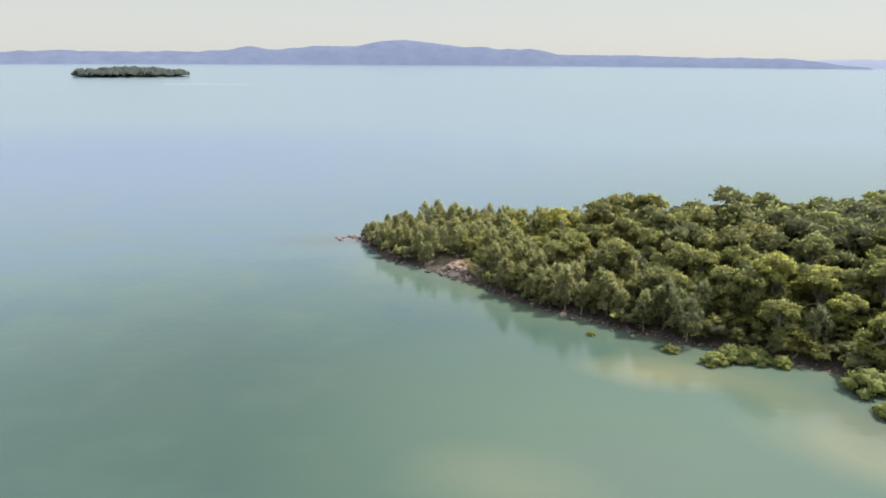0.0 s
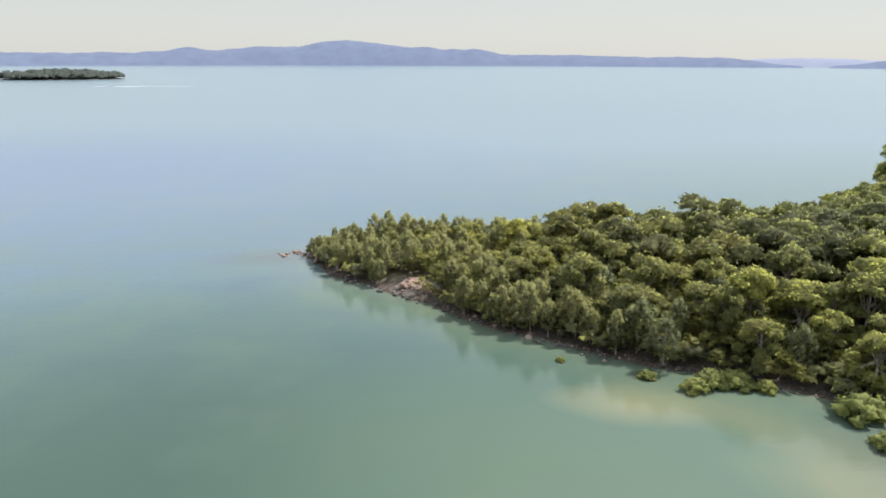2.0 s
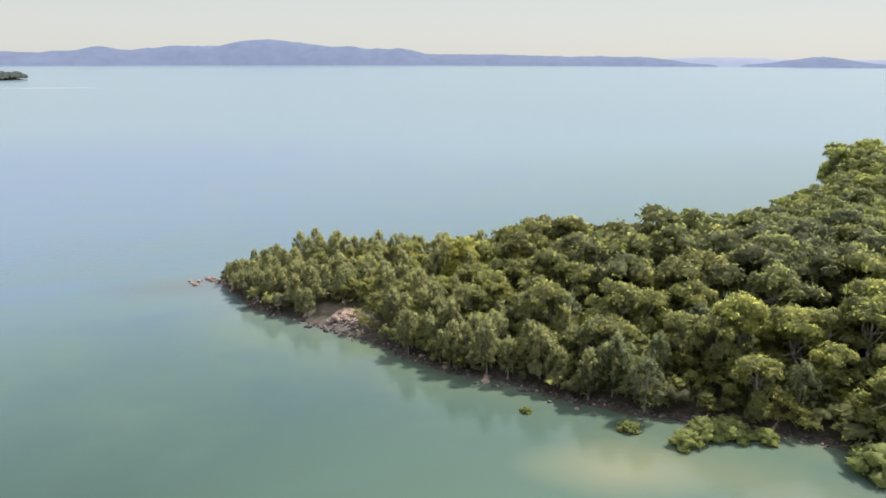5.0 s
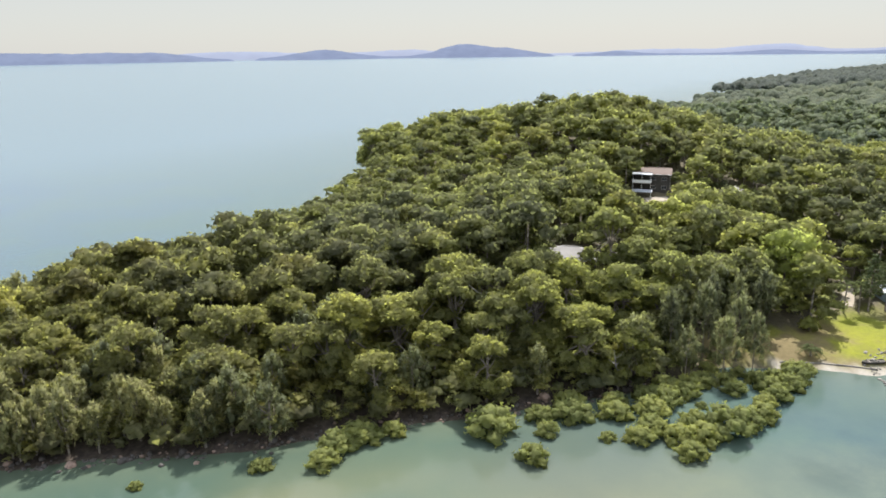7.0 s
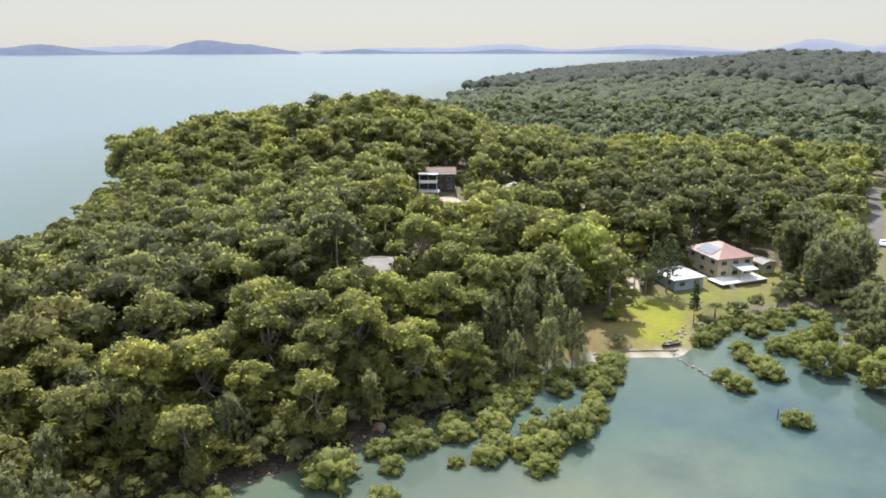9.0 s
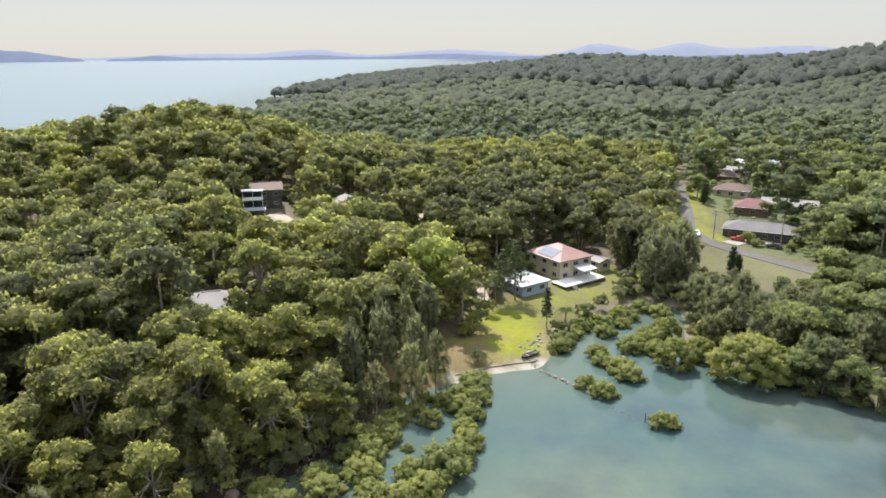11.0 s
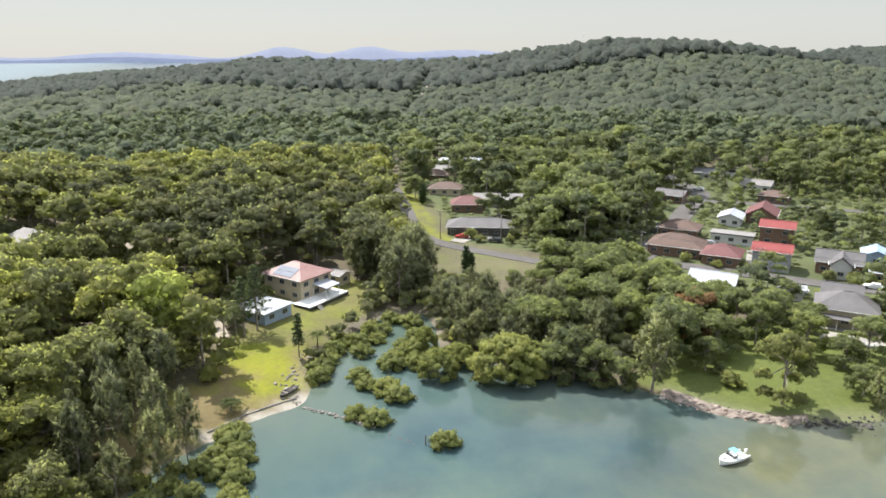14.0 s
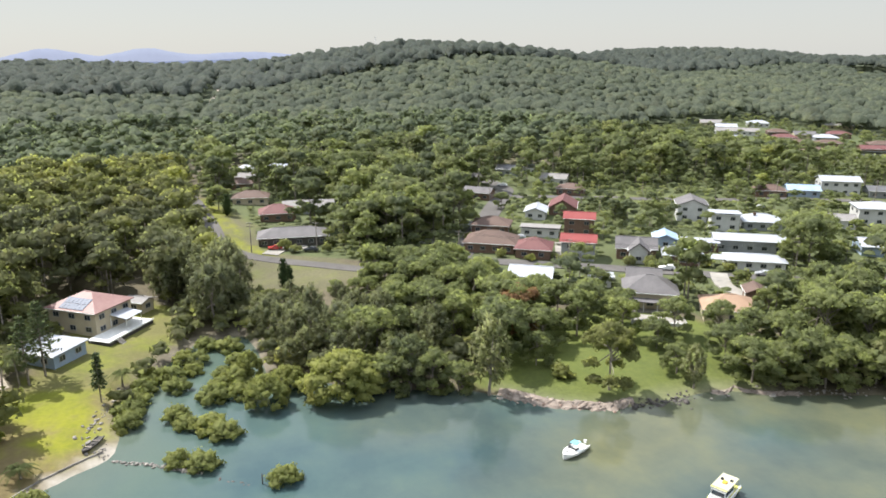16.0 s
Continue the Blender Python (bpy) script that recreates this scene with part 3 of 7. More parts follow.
def lumpy(rng, centre, R, tufts, level, sprays, size, own, cut=-0.3):
    """A bumpy lobe of foliage: rounded tufts that meet in creases, shingled with leaf sprays."""
    i = np.arange(tufts) + 0.5
    zz = 1 - i / tufts * 1.45
    ph = 2.39996 * i + rng.uniform(0, 6)
    rr = np.sqrt(np.maximum(0, 1 - zz * zz))
    td = np.stack([rr * np.cos(ph), rr * np.sin(ph), zz], 1) + rng.normal(0, 0.14, (tufts, 3))
    td /= np.linalg.norm(td, axis=1, keepdims=True)
    tc = td * rng.uniform(0.56, 0.74, (tufts, 1))
    tr = (1.12 / math.sqrt(tufts) + 0.05) * rng.uniform(0.8, 1.15, tufts)
    tone = rng.normal(0, 0.075, tufts)

    def surface_at(d):
        bb = d @ tc.T
        disc = bb * bb - (np.sum(tc * tc, 1) - tr * tr)
        r = np.where(disc > 0, bb + np.sqrt(np.maximum(disc, 0)), 0.0)
        j = np.argmax(r, 1)
        far = np.maximum(r[np.arange(len(d)), j], 0.50)
        p = d * far[:, None]
        n = (p - tc[j]) / tr[j][:, None]
        n = np.where((far > 0.505)[:, None], n, d * 0.6)
        return p, n, tone[j]

    v, f = ICO[level]
    p, n, t = surface_at(v)
    f = f[np.min(v[f][:, :, 2], axis=1) > cut]
    used, back = np.unique(f, return_inverse=True)
    p, n, t, f = p[used], n[used], t[used], back.reshape(-1, 3)
    if not sprays:
        return p * R + centre, f, own + t, n + 0.35 * v[used] + (0, 0, 0.40)
    p = p * (0.94 - 0.30 * rng.random((len(p), 1)) * (1, 1, 0.9))  # a ragged inner mass
    d = rng.normal(0, 1, (sprays, 3))
    d[:, 2] = np.abs(d[:, 2]) * 1.1 - 0.4
    d /= np.linalg.norm(d, axis=1, keepdims=True)
    q, qn, qt = surface_at(d)
    q = q * rng.uniform(0.84, 1.12, (sprays, 1)) * R
    nn = qn + rng.normal(0, 0.55, (sprays, 3)) + (0, 0, 0.15)
    nn /= np.linalg.norm(nn, axis=1, keepdims=True)
    u = np.cross(nn, rng.normal(0, 1, (sprays, 3)))
    u /= np.linalg.norm(u, axis=1, keepdims=True)
    w = np.cross(nn, u)
    s = size * rng.uniform(0.55, 1.4, (sprays, 1))
    leaf = np.stack([q - u * s, q + u * s * 0.8 - w * s * 0.5, q + u * s * 0.2 + w * s * 0.9 - nn * s * 0.2], 1).reshape(-1, 3)
    tri = 3 * np.arange(sprays)[:, None] + [0, 1, 2]
    soft = np.repeat(qn * 0.9 + nn * 0.35 + (0, 0, 0.1), 3, 0)
    tones = np.concatenate([own + t - 0.03, np.repeat(own + qt + rng.normal(0.02, 0.05, sprays), 3)])
    return np.concatenate([p * R, leaf]) + centre, np.concatenate([f, tri + len(p)]), tones, np.concatenate([n, soft])


def lobed_crown(rng, h, w, tufts, sprays, size, lobes=12, level=2, skirt=0.28):
    """A eucalypt crown: a dome of bumpy lobes held up on limbs, open underneath."""
    turn = rng.uniform(0, 6.28)
    mids, radii = [], []
    small = (11.0 / lobes) ** 0.4
    upper = max(1, round(lobes * 0.36))
    for k in range(lobes):
        if k == 0:
            q, z, r = rng.uniform(0, 0.06), 0.83, 0.215
        elif k <= upper:  # the shoulder
            q, z, r = rng.uniform(0.17, 0.27), rng.uniform(0.68, 0.84), rng.uniform(0.155, 0.215)
        else:  # the skirt, lower and wider
            q, z, r = rng.uniform(0.27, 0.40), rng.uniform(skirt, 0.66), rng.uniform(0.125, 0.185)
        a = turn + 2.39996 * k + rng.normal(0, 0.2)
        r *= w * small * 1.1
        mids.append(np.array([q * w * math.cos(a), q * w * math.sin(a), z * h]))
        radii.append(np.array([r, r, r * rng.uniform(0.64, 0.86)]))
    parts, tones, softs = [], [], []
    for c, R in zip(mids, radii):
        v, f, t, n = lumpy(rng, c, R, tufts, level, sprays, size, rng.normal(0, 0.06))
        parts.append((v, f))
        tones.append(t)
        softs.append(n)
    v, f = join_arrays(parts)
    return v, f, np.concatenate(tones), [(c, R[0]) for c, R in zip(mids, radii)], round_normals(np.concatenate(softs), v, h, w, 0.30)


def dome_crown(rng, h, w, tufts, level):
    """A whole crown far off: one bumpy dome, higher than its skirt is wide."""
    v, f, t, n = lumpy(rng, np.array([0, 0, 0.60 * h]), np.array([0.52 * w, 0.52 * w, 0.40 * h]), tufts, level, 0, 0, 0.0, -0.5)
    n = n / (np.linalg.norm(n, axis=1, keepdims=True) + 1e-6) + (0, 0, 0.45)
    return v, f, t, [], n / (np.linalg.norm(n, axis=1, keepdims=True) + 1e-6)


def low_dome(rng, h, w, lobes, sprays, size):
    """A mangrove: bumpy lobes heaped into a low dome whose skirt hangs to the water."""
    parts, tones, softs, centres = [], [], [], []
    small = 0.74 / math.sqrt(lobes)
    for k in range(lobes):
        t = 1 - (k + 0.5) / lobes
        a = 2.39996 * k + rng.normal(0, 0.15)
        q = w / 2 * (0.80 + rng.normal(0, 0.05)) * math.sqrt(1 - t ** 1.6)
        r = w * small * rng.uniform(0.85, 1.2)
        c = np.array([q * math.cos(a), q * math.sin(a), h * (0.16 + 0.66 * t + rng.normal(0, 0.02))])
        v, f, tn, n = lumpy(rng, c, np.array([r, r, r * rng.uniform(0.75, 0.95)]), 8, 2, sprays, size, rng.normal(0, 0.06), -0.8)
        parts.append((v, f))
        tones.append(tn)
        softs.append(n)
        centres.append((c, r))
    v, f = join_arrays(parts)
    return v, f, np.concatenate(tones), centres, round_normals(np.concatenate(softs), v, h * 0.6, w, 0.45)


def weeping_crown(rng, h, w, plumes, blades, size, foot=0.24):
    """A she-oak: hanging plumes of long thin needles up a slender stem."""
    parts, tones, softs, centres = [], [], [], []
    v, f = ICO[1]
    for k in range(plumes):
        t = (k + rng.random()) / plumes
        a = 2.39996 * k + rng.uniform(-0.5, 0.5)
        q = w / 2 * rng.uniform(0.35, 1.0) * math.sin(math.pi * min(1.0, 0.20 + 0.76 * t)) ** 0.8
        c = np.array([q * math.cos(a), q * math.sin(a), h * (foot + (0.94 - foot) * t)])
        rx, rz = w * rng.uniform(0.07, 0.12), w * rng.uniform(0.15, 0.27)
        own = rng.normal(0, 0.09)
        if k % 2:
            parts.append((v * (rx * 0.6, rx * 0.6, rz * 0.6) * (1 + rng.normal(0, 0.15, (len(v), 1))) + c, f))
            tones.append(np.full(len(v), own - 0.05))
            softs.append(v)
        d = rng.normal(0, 1, (blades, 3))
        d /= np.linalg.norm(d, axis=1, keepdims=True)
        p = c + d * (rx, rx, rz) * rng.uniform(0.55, 1.05, (blades, 1))
        hang = d * (0.55, 0.55, 0.25) + rng.normal(0, 0.30, (blades, 3)) + np.where(p[:, 2:] > h * 0.86, 0.5, -0.45) * (0, 0, 1)
        hang /= np.linalg.norm(hang, axis=1, keepdims=True)
        side = np.cross(hang, rng.normal(0, 1, (blades, 3)))
        side /= np.linalg.norm(side, axis=1, keepdims=True)
        s = size * rng.uniform(0.6, 1.5, (blades, 1))
        parts.append((np.stack([p - hang * s * 0.5 - side * s * 0.17, p - hang * s * 0.3 + side * s * 0.17, p + hang * s], 1).reshape(-1, 3), 3 * np.arange(blades)[:, None] + [0, 1, 2]))
        tones.append(np.repeat(own + rng.normal(0.02, 0.07, blades), 3))
        softs.append(np.repeat(d * (0.8, 0.8, 0.6) + (0, 0, 0.25), 3, 0))
        centres.append((c, rx))
    v, f = join_arrays(parts)
    return v, f, np.concatenate(tones), centres, round_normals(np.concatenate(softs), v, h, w, 0.5)


def crown(rng, kind, h, w, clumps, leaves, size, level=1):
    """Vertices, triangles and leaf tones of a crown, and its clump centres."""
    if kind in ("eucalypt", "bright_tree"):
        return lobed_crown(rng, h, w, clumps, leaves, size, 18, 2, 0.18)
    if kind == "garden_tree":
        return lobed_crown(rng, h, w, clumps, leaves, size, 21, 2, 0.14)
    if kind in ("mangrove", "mangrove_tree"):
        return low_dome(rng, h, w, clumps, leaves, size)
    if kind in ("she_oak", "swamp_oak"):
        return weeping_crown(rng, h, w, clumps, leaves, size)
    if kind == "lawn_oak":
        return weeping_crown(rng, h, w, clumps, leaves, size, 0.36)
    parts, tones, centres, softs = [], [], [], []
    for k in range(clumps):
        a = 2.39996 * k + rng.uniform(-0.5, 0.5)
        q = math.sqrt((k + 0.5) / clumps)
        if kind == "cypress":
            z = h * (0.08 + 0.84 * (k + 0.5) / clumps)
            r = w * 0.12 * rng.random()
            rad, squash, droop = w * 0.5 * (0.35 + 0.65 * math.sin(math.pi * (0.18 + 0.80 * (k + 0.5) / clumps))), 1.1, 0.2
        else:  # shrub
            r = w / 2 * 0.6 * q
            z = h * (0.55 - 0.2 * q + rng.normal(0, 0.08))
            rad, squash, droop = w * rng.uniform(0.2, 0.3), 0.9, 0.0
        c = np.array([r * math.cos(a), r * math.sin(a), z])
        v, f, t, nv = leaf_clump(rng, c, rad, leaves, size, squash, level, 0.72, droop)
        parts.append((v, f))
        tones.append(t + rng.normal(0, 0.06))
        softs.append(nv)
        centres.append((c, rad))
    v, f = join_arrays(parts)
    return v, f, np.concatenate(tones), centres, round_normals(np.concatenate(softs), v, h, w)


def stem(rng, h, centres, limbs, girth=0.022, split=0.35):
    """A leaning tapered trunk with limbs to some of the clumps."""
    lean = rng.normal(0, 0.03, 2) * h
    top = np.array([*lean, h * 0.8])
    fork = np.array([*(lean * 0.4), h * split])
    out = [tube([(0, 0, -0.6), (0.1 * lean[0], 0.1 * lean[1], h * 0.12), fork, (fork + top) / 2 + rng.normal(0, 0.15, 3), top],
                [h * girth * 1.25, h * girth, h * girth * 0.8, h * girth * 0.5, h * girth * 0.15], 7)]
    for c, rad in centres[:: max(1, len(centres) // max(1, limbs))][:limbs]:
        s = fork + (top - fork) * rng.uniform(0, 0.5)
        m = s + (c - s) * 0.55 + rng.normal(0, 0.03, 3) * h
        out.append(tube([s, m, c], [h * girth * 0.55, h * girth * 0.32, h * girth * 0.1], 5))
    v, f = join_arrays(out)
    base, links = len(out[0][0]), []
    for b, _ in out[1:]:
        links.append((14, base, base + 1))
        base += len(b)
    return v, np.concatenate([f, np.array(links)]) if links else f


SPECIES = {  # height, width, clumps, leaves a clump, leaf size, limbs, leaf material
    "eucalypt": (15.0, 11.8, 10, 180, 0.33, 12, LEAF_EUC), "garden_tree": (13.0, 12.5, 9, 150, 0.33, 12, LEAF_TOWN), "she_oak": (11.0, 6.0, 44, 38, 0.48, 9, LEAF_OAK),
    "swamp_oak": (11.0, 6.5, 48, 40, 0.42, 8, LEAF_SWAMP), "lawn_oak": (11.0, 5.6, 34, 40, 0.40, 10, LEAF_SWAMP),
    "mangrove": (3.0, 5.5, 11, 46, 0.24, 5, LEAF_MAN), "mangrove_tree": (8.5, 15.0, 46, 90, 0.26, 8, LEAF_MAN), "bright_tree": (15.0, 11.8, 10, 180, 0.33, 12, LEAF_BRIGHT), "cypress": (8.0, 3.0, 9, 34, 0.34, 0, LEAF_DARK), "shrub": (2.2, 3.0, 6, 22, 0.30, 3, LEAF_EUC)}
KITS = {}
for k, (kind, (h, w, cl, lv, sz, limbs, leaf)) in enumerate(SPECIES.items()):
    kit = []
    for n in range(6 if kind in ("eucalypt", "she_oak", "garden_tree", "swamp_oak") else 4):
        rng = np.random.default_rng(100 * k + n)
        hh, ww = h * rng.uniform(0.9, 1.1), w * rng.uniform(0.9, 1.12)
        v, f, t, c, nv = crown(rng, kind, hh, ww, cl, lv, sz)
        tv, tf = stem(rng, hh, c, limbs, 0.03 if kind[:8] == "mangrove" else 0.011 if kind == "lawn_oak" else 0.017, {"mangrove": 0.12, "mangrove_tree": 0.15, "she_oak": 0.25, "swamp_oak": 0.25, "lawn_oak": 0.4}.get(kind, 0.38))
        t = t + ((-0.12, 0.12, -0.06, 0.06, 0.0, 0.09)[n] if kind in ("eucalypt", "garden_tree") else (-0.1, 0.1, 0, 0.16, -0.05, 0.05)[n])
        kit.append((tri_mesh(kind + "_crown", v, f, t + 0.5, leaf, True, nv), tri_mesh(kind + "_trunk", tv, tf, None, BARK, True)))
    KITS[kind] = kit


def tree_thing(rng, kind, x, y, z, size, name, label, category, group="", wide=1.0):
    """A countable tree: an empty at its base, with trunk and crown."""
    ob = new(name)
    ob.matrix_basis = pose(x, y, z, 0, 0, rng.uniform(0, 360)) @ Matrix.Diagonal((size * wide, size * wide, size * rng.uniform(0.9, 1.1), 1))
    c, t = KITS[kind][rng.integers(len(KITS[kind]))]
    shared_part("trunk", t, ob)
    shared_part("crown", c, ob)
    return tagged(ob, label, category, group)


def low_kit(n, lobes, tufts, sprays, size, seed, kind="eucalypt", level=2, skirt=0.28):
    """Lighter crowns for trees by the hundred; one lobe makes a plain bumpy dome."""
    h, w = SPECIES[kind][:2]
    out = []
    for k in range(n):
        rng = np.random.default_rng(seed + k)
        hh, ww = h * rng.uniform(0.88, 1.1), w * rng.uniform(0.9, 1.12)
        if lobes == 1:
            v, f, t, c, nv = dome_crown(rng, hh, ww, tufts, level)
        else:
            v, f, t, c, nv = lobed_crown(rng, hh, ww, tufts, sprays, size, lobes, level, skirt)
        tv, tf = tube([(0, 0, -0.5), (0, 0, hh * 0.7)], [0.26, 0.1], 3)
        out.append((v, f, t, tv, tf, nv))
    return out


def wood(name, rng, kits, places, leaf, label, trunks=True):
    """Many trees that nobody could count, as one mesh of leaves and one of trunks."""
    V, F, T, N, n = [], [], [], [], 0
    TV, TF, tn = [], [], 0
    for x, y, z, s, tone in places:
        v, f, t, tv, tf, nv = kits[rng.integers(len(kits))]
        a = rng.uniform(0, 2 * math.pi)
        c, q = math.cos(a) * s, math.sin(a) * s
        R = np.array([[c, q, 0], [-q, c, 0], [0, 0, s * rng.uniform(0.92, 1.06)]])
        V.append(v @ R + (x, y, z))
        F.append(f + n)
        nn = (nv @ np.array([[c, q, 0], [-q, c, 0], [0, 0, s]]) / s)
        N.append(nn / np.maximum(np.linalg.norm(nn, axis=1, keepdims=True), 1e-6))
        T.append(t + tone)
        n += len(v)
        if trunks:
            TV.append(tv @ R + (x, y, z))
            TF.append(tf + tn)
            tn += len(tv)
    ob = tagged(new(name, tri_mesh(name, np.concatenate(V), np.concatenate(F), np.concatenate(T), leaf, True, np.concatenate(N))), label, "trees", kind="stuff")
    if trunks:
        th = new("trunks", tri_mesh("trunks", np.concatenate(TV), np.concatenate(TF), None, BARK))
        th.parent = ob
    return ob


def scatter(rng, x0, x1, y0, y1, step, jitter=0.58):
    gx, gy = np.meshgrid(np.arange(x0, x1, step), np.arange(y0, y1, step * 0.87))
    gx = gx + (np.arange(gx.shape[0]) % 2)[:, None] * step / 2
    gx, gy = gx + rng.uniform(-jitter, jitter, gx.shape) * step, gy + rng.uniform(-jitter, jitter, gy.shape) * step
    return gx.ravel(), gy.ravel()


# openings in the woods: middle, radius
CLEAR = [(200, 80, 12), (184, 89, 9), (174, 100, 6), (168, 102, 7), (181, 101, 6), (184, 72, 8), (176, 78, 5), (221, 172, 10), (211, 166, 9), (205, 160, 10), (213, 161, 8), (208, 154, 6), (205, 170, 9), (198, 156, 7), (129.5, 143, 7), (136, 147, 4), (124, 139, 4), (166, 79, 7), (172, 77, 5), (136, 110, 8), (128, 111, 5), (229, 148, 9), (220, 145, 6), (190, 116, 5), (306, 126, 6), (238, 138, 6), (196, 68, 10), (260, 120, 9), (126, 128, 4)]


def open_ground(x, y, margin=0.0):
    o = in_poly(x, y, LAWN_COVE) | in_poly(x, y, PARK) | in_poly(x, y, VERGE) | in_poly(x, y, TOWN)
    for cx, cy, r in CLEAR:
        o |= np.hypot(x - cx, y - cy) < r + margin
    for line, w in ((ROAD_NORTH, 6), (ROAD_MAIN, 7), (STREET, 5), (STREET_BACK, 5), (DRIVE, 2.6)):
        o |= near_line(x, y, line) < w
    return o


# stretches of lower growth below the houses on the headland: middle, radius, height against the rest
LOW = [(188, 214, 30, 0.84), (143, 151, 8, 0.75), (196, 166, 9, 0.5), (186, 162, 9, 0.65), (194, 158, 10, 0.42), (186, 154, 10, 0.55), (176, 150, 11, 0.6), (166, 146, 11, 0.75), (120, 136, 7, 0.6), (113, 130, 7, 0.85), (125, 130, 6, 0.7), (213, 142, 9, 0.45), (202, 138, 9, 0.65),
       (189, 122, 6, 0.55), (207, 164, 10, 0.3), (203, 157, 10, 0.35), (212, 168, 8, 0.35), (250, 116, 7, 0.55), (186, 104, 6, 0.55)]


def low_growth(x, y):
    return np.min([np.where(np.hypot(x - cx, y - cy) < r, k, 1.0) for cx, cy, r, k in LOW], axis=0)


def tone_field(rng, x, y, spread=0.20):
    return 0.46 + 0.06 * wavy(x, y, 31, 0.4) + 0.09 * wavy(x, y, 117, 2.1) + rng.normal(0, spread, np.shape(x))


rng = np.random.default_rng(7)
x, y = scatter(rng, -40, 345, -10, 400, 7.3)
d = shore_distance(x, y)
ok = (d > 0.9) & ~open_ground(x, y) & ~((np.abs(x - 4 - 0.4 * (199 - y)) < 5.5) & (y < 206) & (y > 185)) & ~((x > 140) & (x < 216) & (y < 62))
x, y, d = x[ok], y[ok], d[ok]
z = ground_height(x, y, d)
hero = (d < 30) & (y < 225 - 0.25 * x) & (x < 150)
# last term: shade of the lake-facing slope put into the leaf tone
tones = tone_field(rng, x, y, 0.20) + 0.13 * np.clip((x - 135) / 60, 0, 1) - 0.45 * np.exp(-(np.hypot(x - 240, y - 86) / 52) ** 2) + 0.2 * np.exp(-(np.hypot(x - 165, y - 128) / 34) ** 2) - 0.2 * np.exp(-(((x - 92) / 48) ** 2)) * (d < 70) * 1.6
shade = np.random.default_rng(21)
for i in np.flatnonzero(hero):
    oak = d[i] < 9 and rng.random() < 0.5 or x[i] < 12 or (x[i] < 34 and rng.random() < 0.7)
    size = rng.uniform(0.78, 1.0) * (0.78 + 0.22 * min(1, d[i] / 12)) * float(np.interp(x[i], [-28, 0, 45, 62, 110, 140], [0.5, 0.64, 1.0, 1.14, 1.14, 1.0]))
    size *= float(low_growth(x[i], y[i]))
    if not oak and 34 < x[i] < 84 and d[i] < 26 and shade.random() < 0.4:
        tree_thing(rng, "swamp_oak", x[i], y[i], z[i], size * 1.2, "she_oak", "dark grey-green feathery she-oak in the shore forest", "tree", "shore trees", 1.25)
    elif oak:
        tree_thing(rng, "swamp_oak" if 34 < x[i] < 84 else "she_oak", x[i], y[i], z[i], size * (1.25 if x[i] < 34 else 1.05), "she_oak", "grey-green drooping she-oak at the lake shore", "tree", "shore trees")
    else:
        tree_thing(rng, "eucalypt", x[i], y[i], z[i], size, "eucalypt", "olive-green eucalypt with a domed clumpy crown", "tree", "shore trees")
# saplings and bushes that fill the forest's edge below the crowns
under = np.random.default_rng(77)
ux, uy = scatter(under, 8, 152, 84, 235, 3.5)
ud = shore_distance(ux, uy)
ok = (ud > 1.2) & (ud < 30) & ~open_ground(ux, uy) & (uy < 228 - 0.25 * ux)
ux, uy, ud = ux[ok], uy[ok], ud[ok]
uz = ground_height(ux, uy, ud)
wood("undergrowth", under, low_kit(6, 6, 5, 46, 0.5, 980, level=1), [(ux[i], uy[i], uz[i], under.uniform(0.28, 0.56) * (0.6 + 0.4 * min(1, ud[i] / 8)), 0.50 + under.normal(0, 0.12)) for i in range(len(ux))], LEAF_EUC, "saplings and bushes filling the eucalypt forest edge", trunks=False)
# she-oaks close together along the point
ox, oy = scatter(rng, -30, 52, 140, 250, 4.6)
od = shore_distance(ox, oy)
for px, py, pd in zip(ox, oy, od):
    if 1.2 < pd < 16 and not (abs(px - 4 - 0.4 * (199 - py)) < 5.5 and 185 < py < 206):
        tree_thing(rng, "she_oak", px, py, gh(px, py), rng.uniform(0.62, 0.92) * float(np.interp(px, [-28, 5], [0.6, 1.0])), "she_oak", "grey-green drooping she-oak at the lake shore", "tree", "shore trees")
for px, py in ((222, 318), (228, 322), (235, 325), (217, 312), (226, 313), (240, 322)):
    tree_thing(rng, "eucalypt", px, py, gh(px, py), rng.uniform(1.25, 1.45), "eucalypt", "tall eucalypt standing over the northern shore", "tree", "shore trees")
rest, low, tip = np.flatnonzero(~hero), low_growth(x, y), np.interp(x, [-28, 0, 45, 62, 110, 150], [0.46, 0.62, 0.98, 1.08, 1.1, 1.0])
near_kits, mid_kits = low_kit(8, 14, 8, 84, 0.42, 900, skirt=0.2), low_kit(8, 11, 7, 30, 0.48, 920)
close = np.hypot(x - 30, y - 85) < 175
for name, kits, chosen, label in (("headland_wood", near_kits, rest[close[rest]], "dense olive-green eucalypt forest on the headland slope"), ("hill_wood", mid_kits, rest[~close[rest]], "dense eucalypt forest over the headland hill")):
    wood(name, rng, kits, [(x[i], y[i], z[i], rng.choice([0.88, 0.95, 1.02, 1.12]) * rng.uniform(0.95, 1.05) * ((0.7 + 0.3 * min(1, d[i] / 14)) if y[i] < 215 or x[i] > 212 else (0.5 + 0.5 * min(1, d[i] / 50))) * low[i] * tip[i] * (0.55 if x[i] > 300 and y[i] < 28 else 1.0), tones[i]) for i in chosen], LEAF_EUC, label)

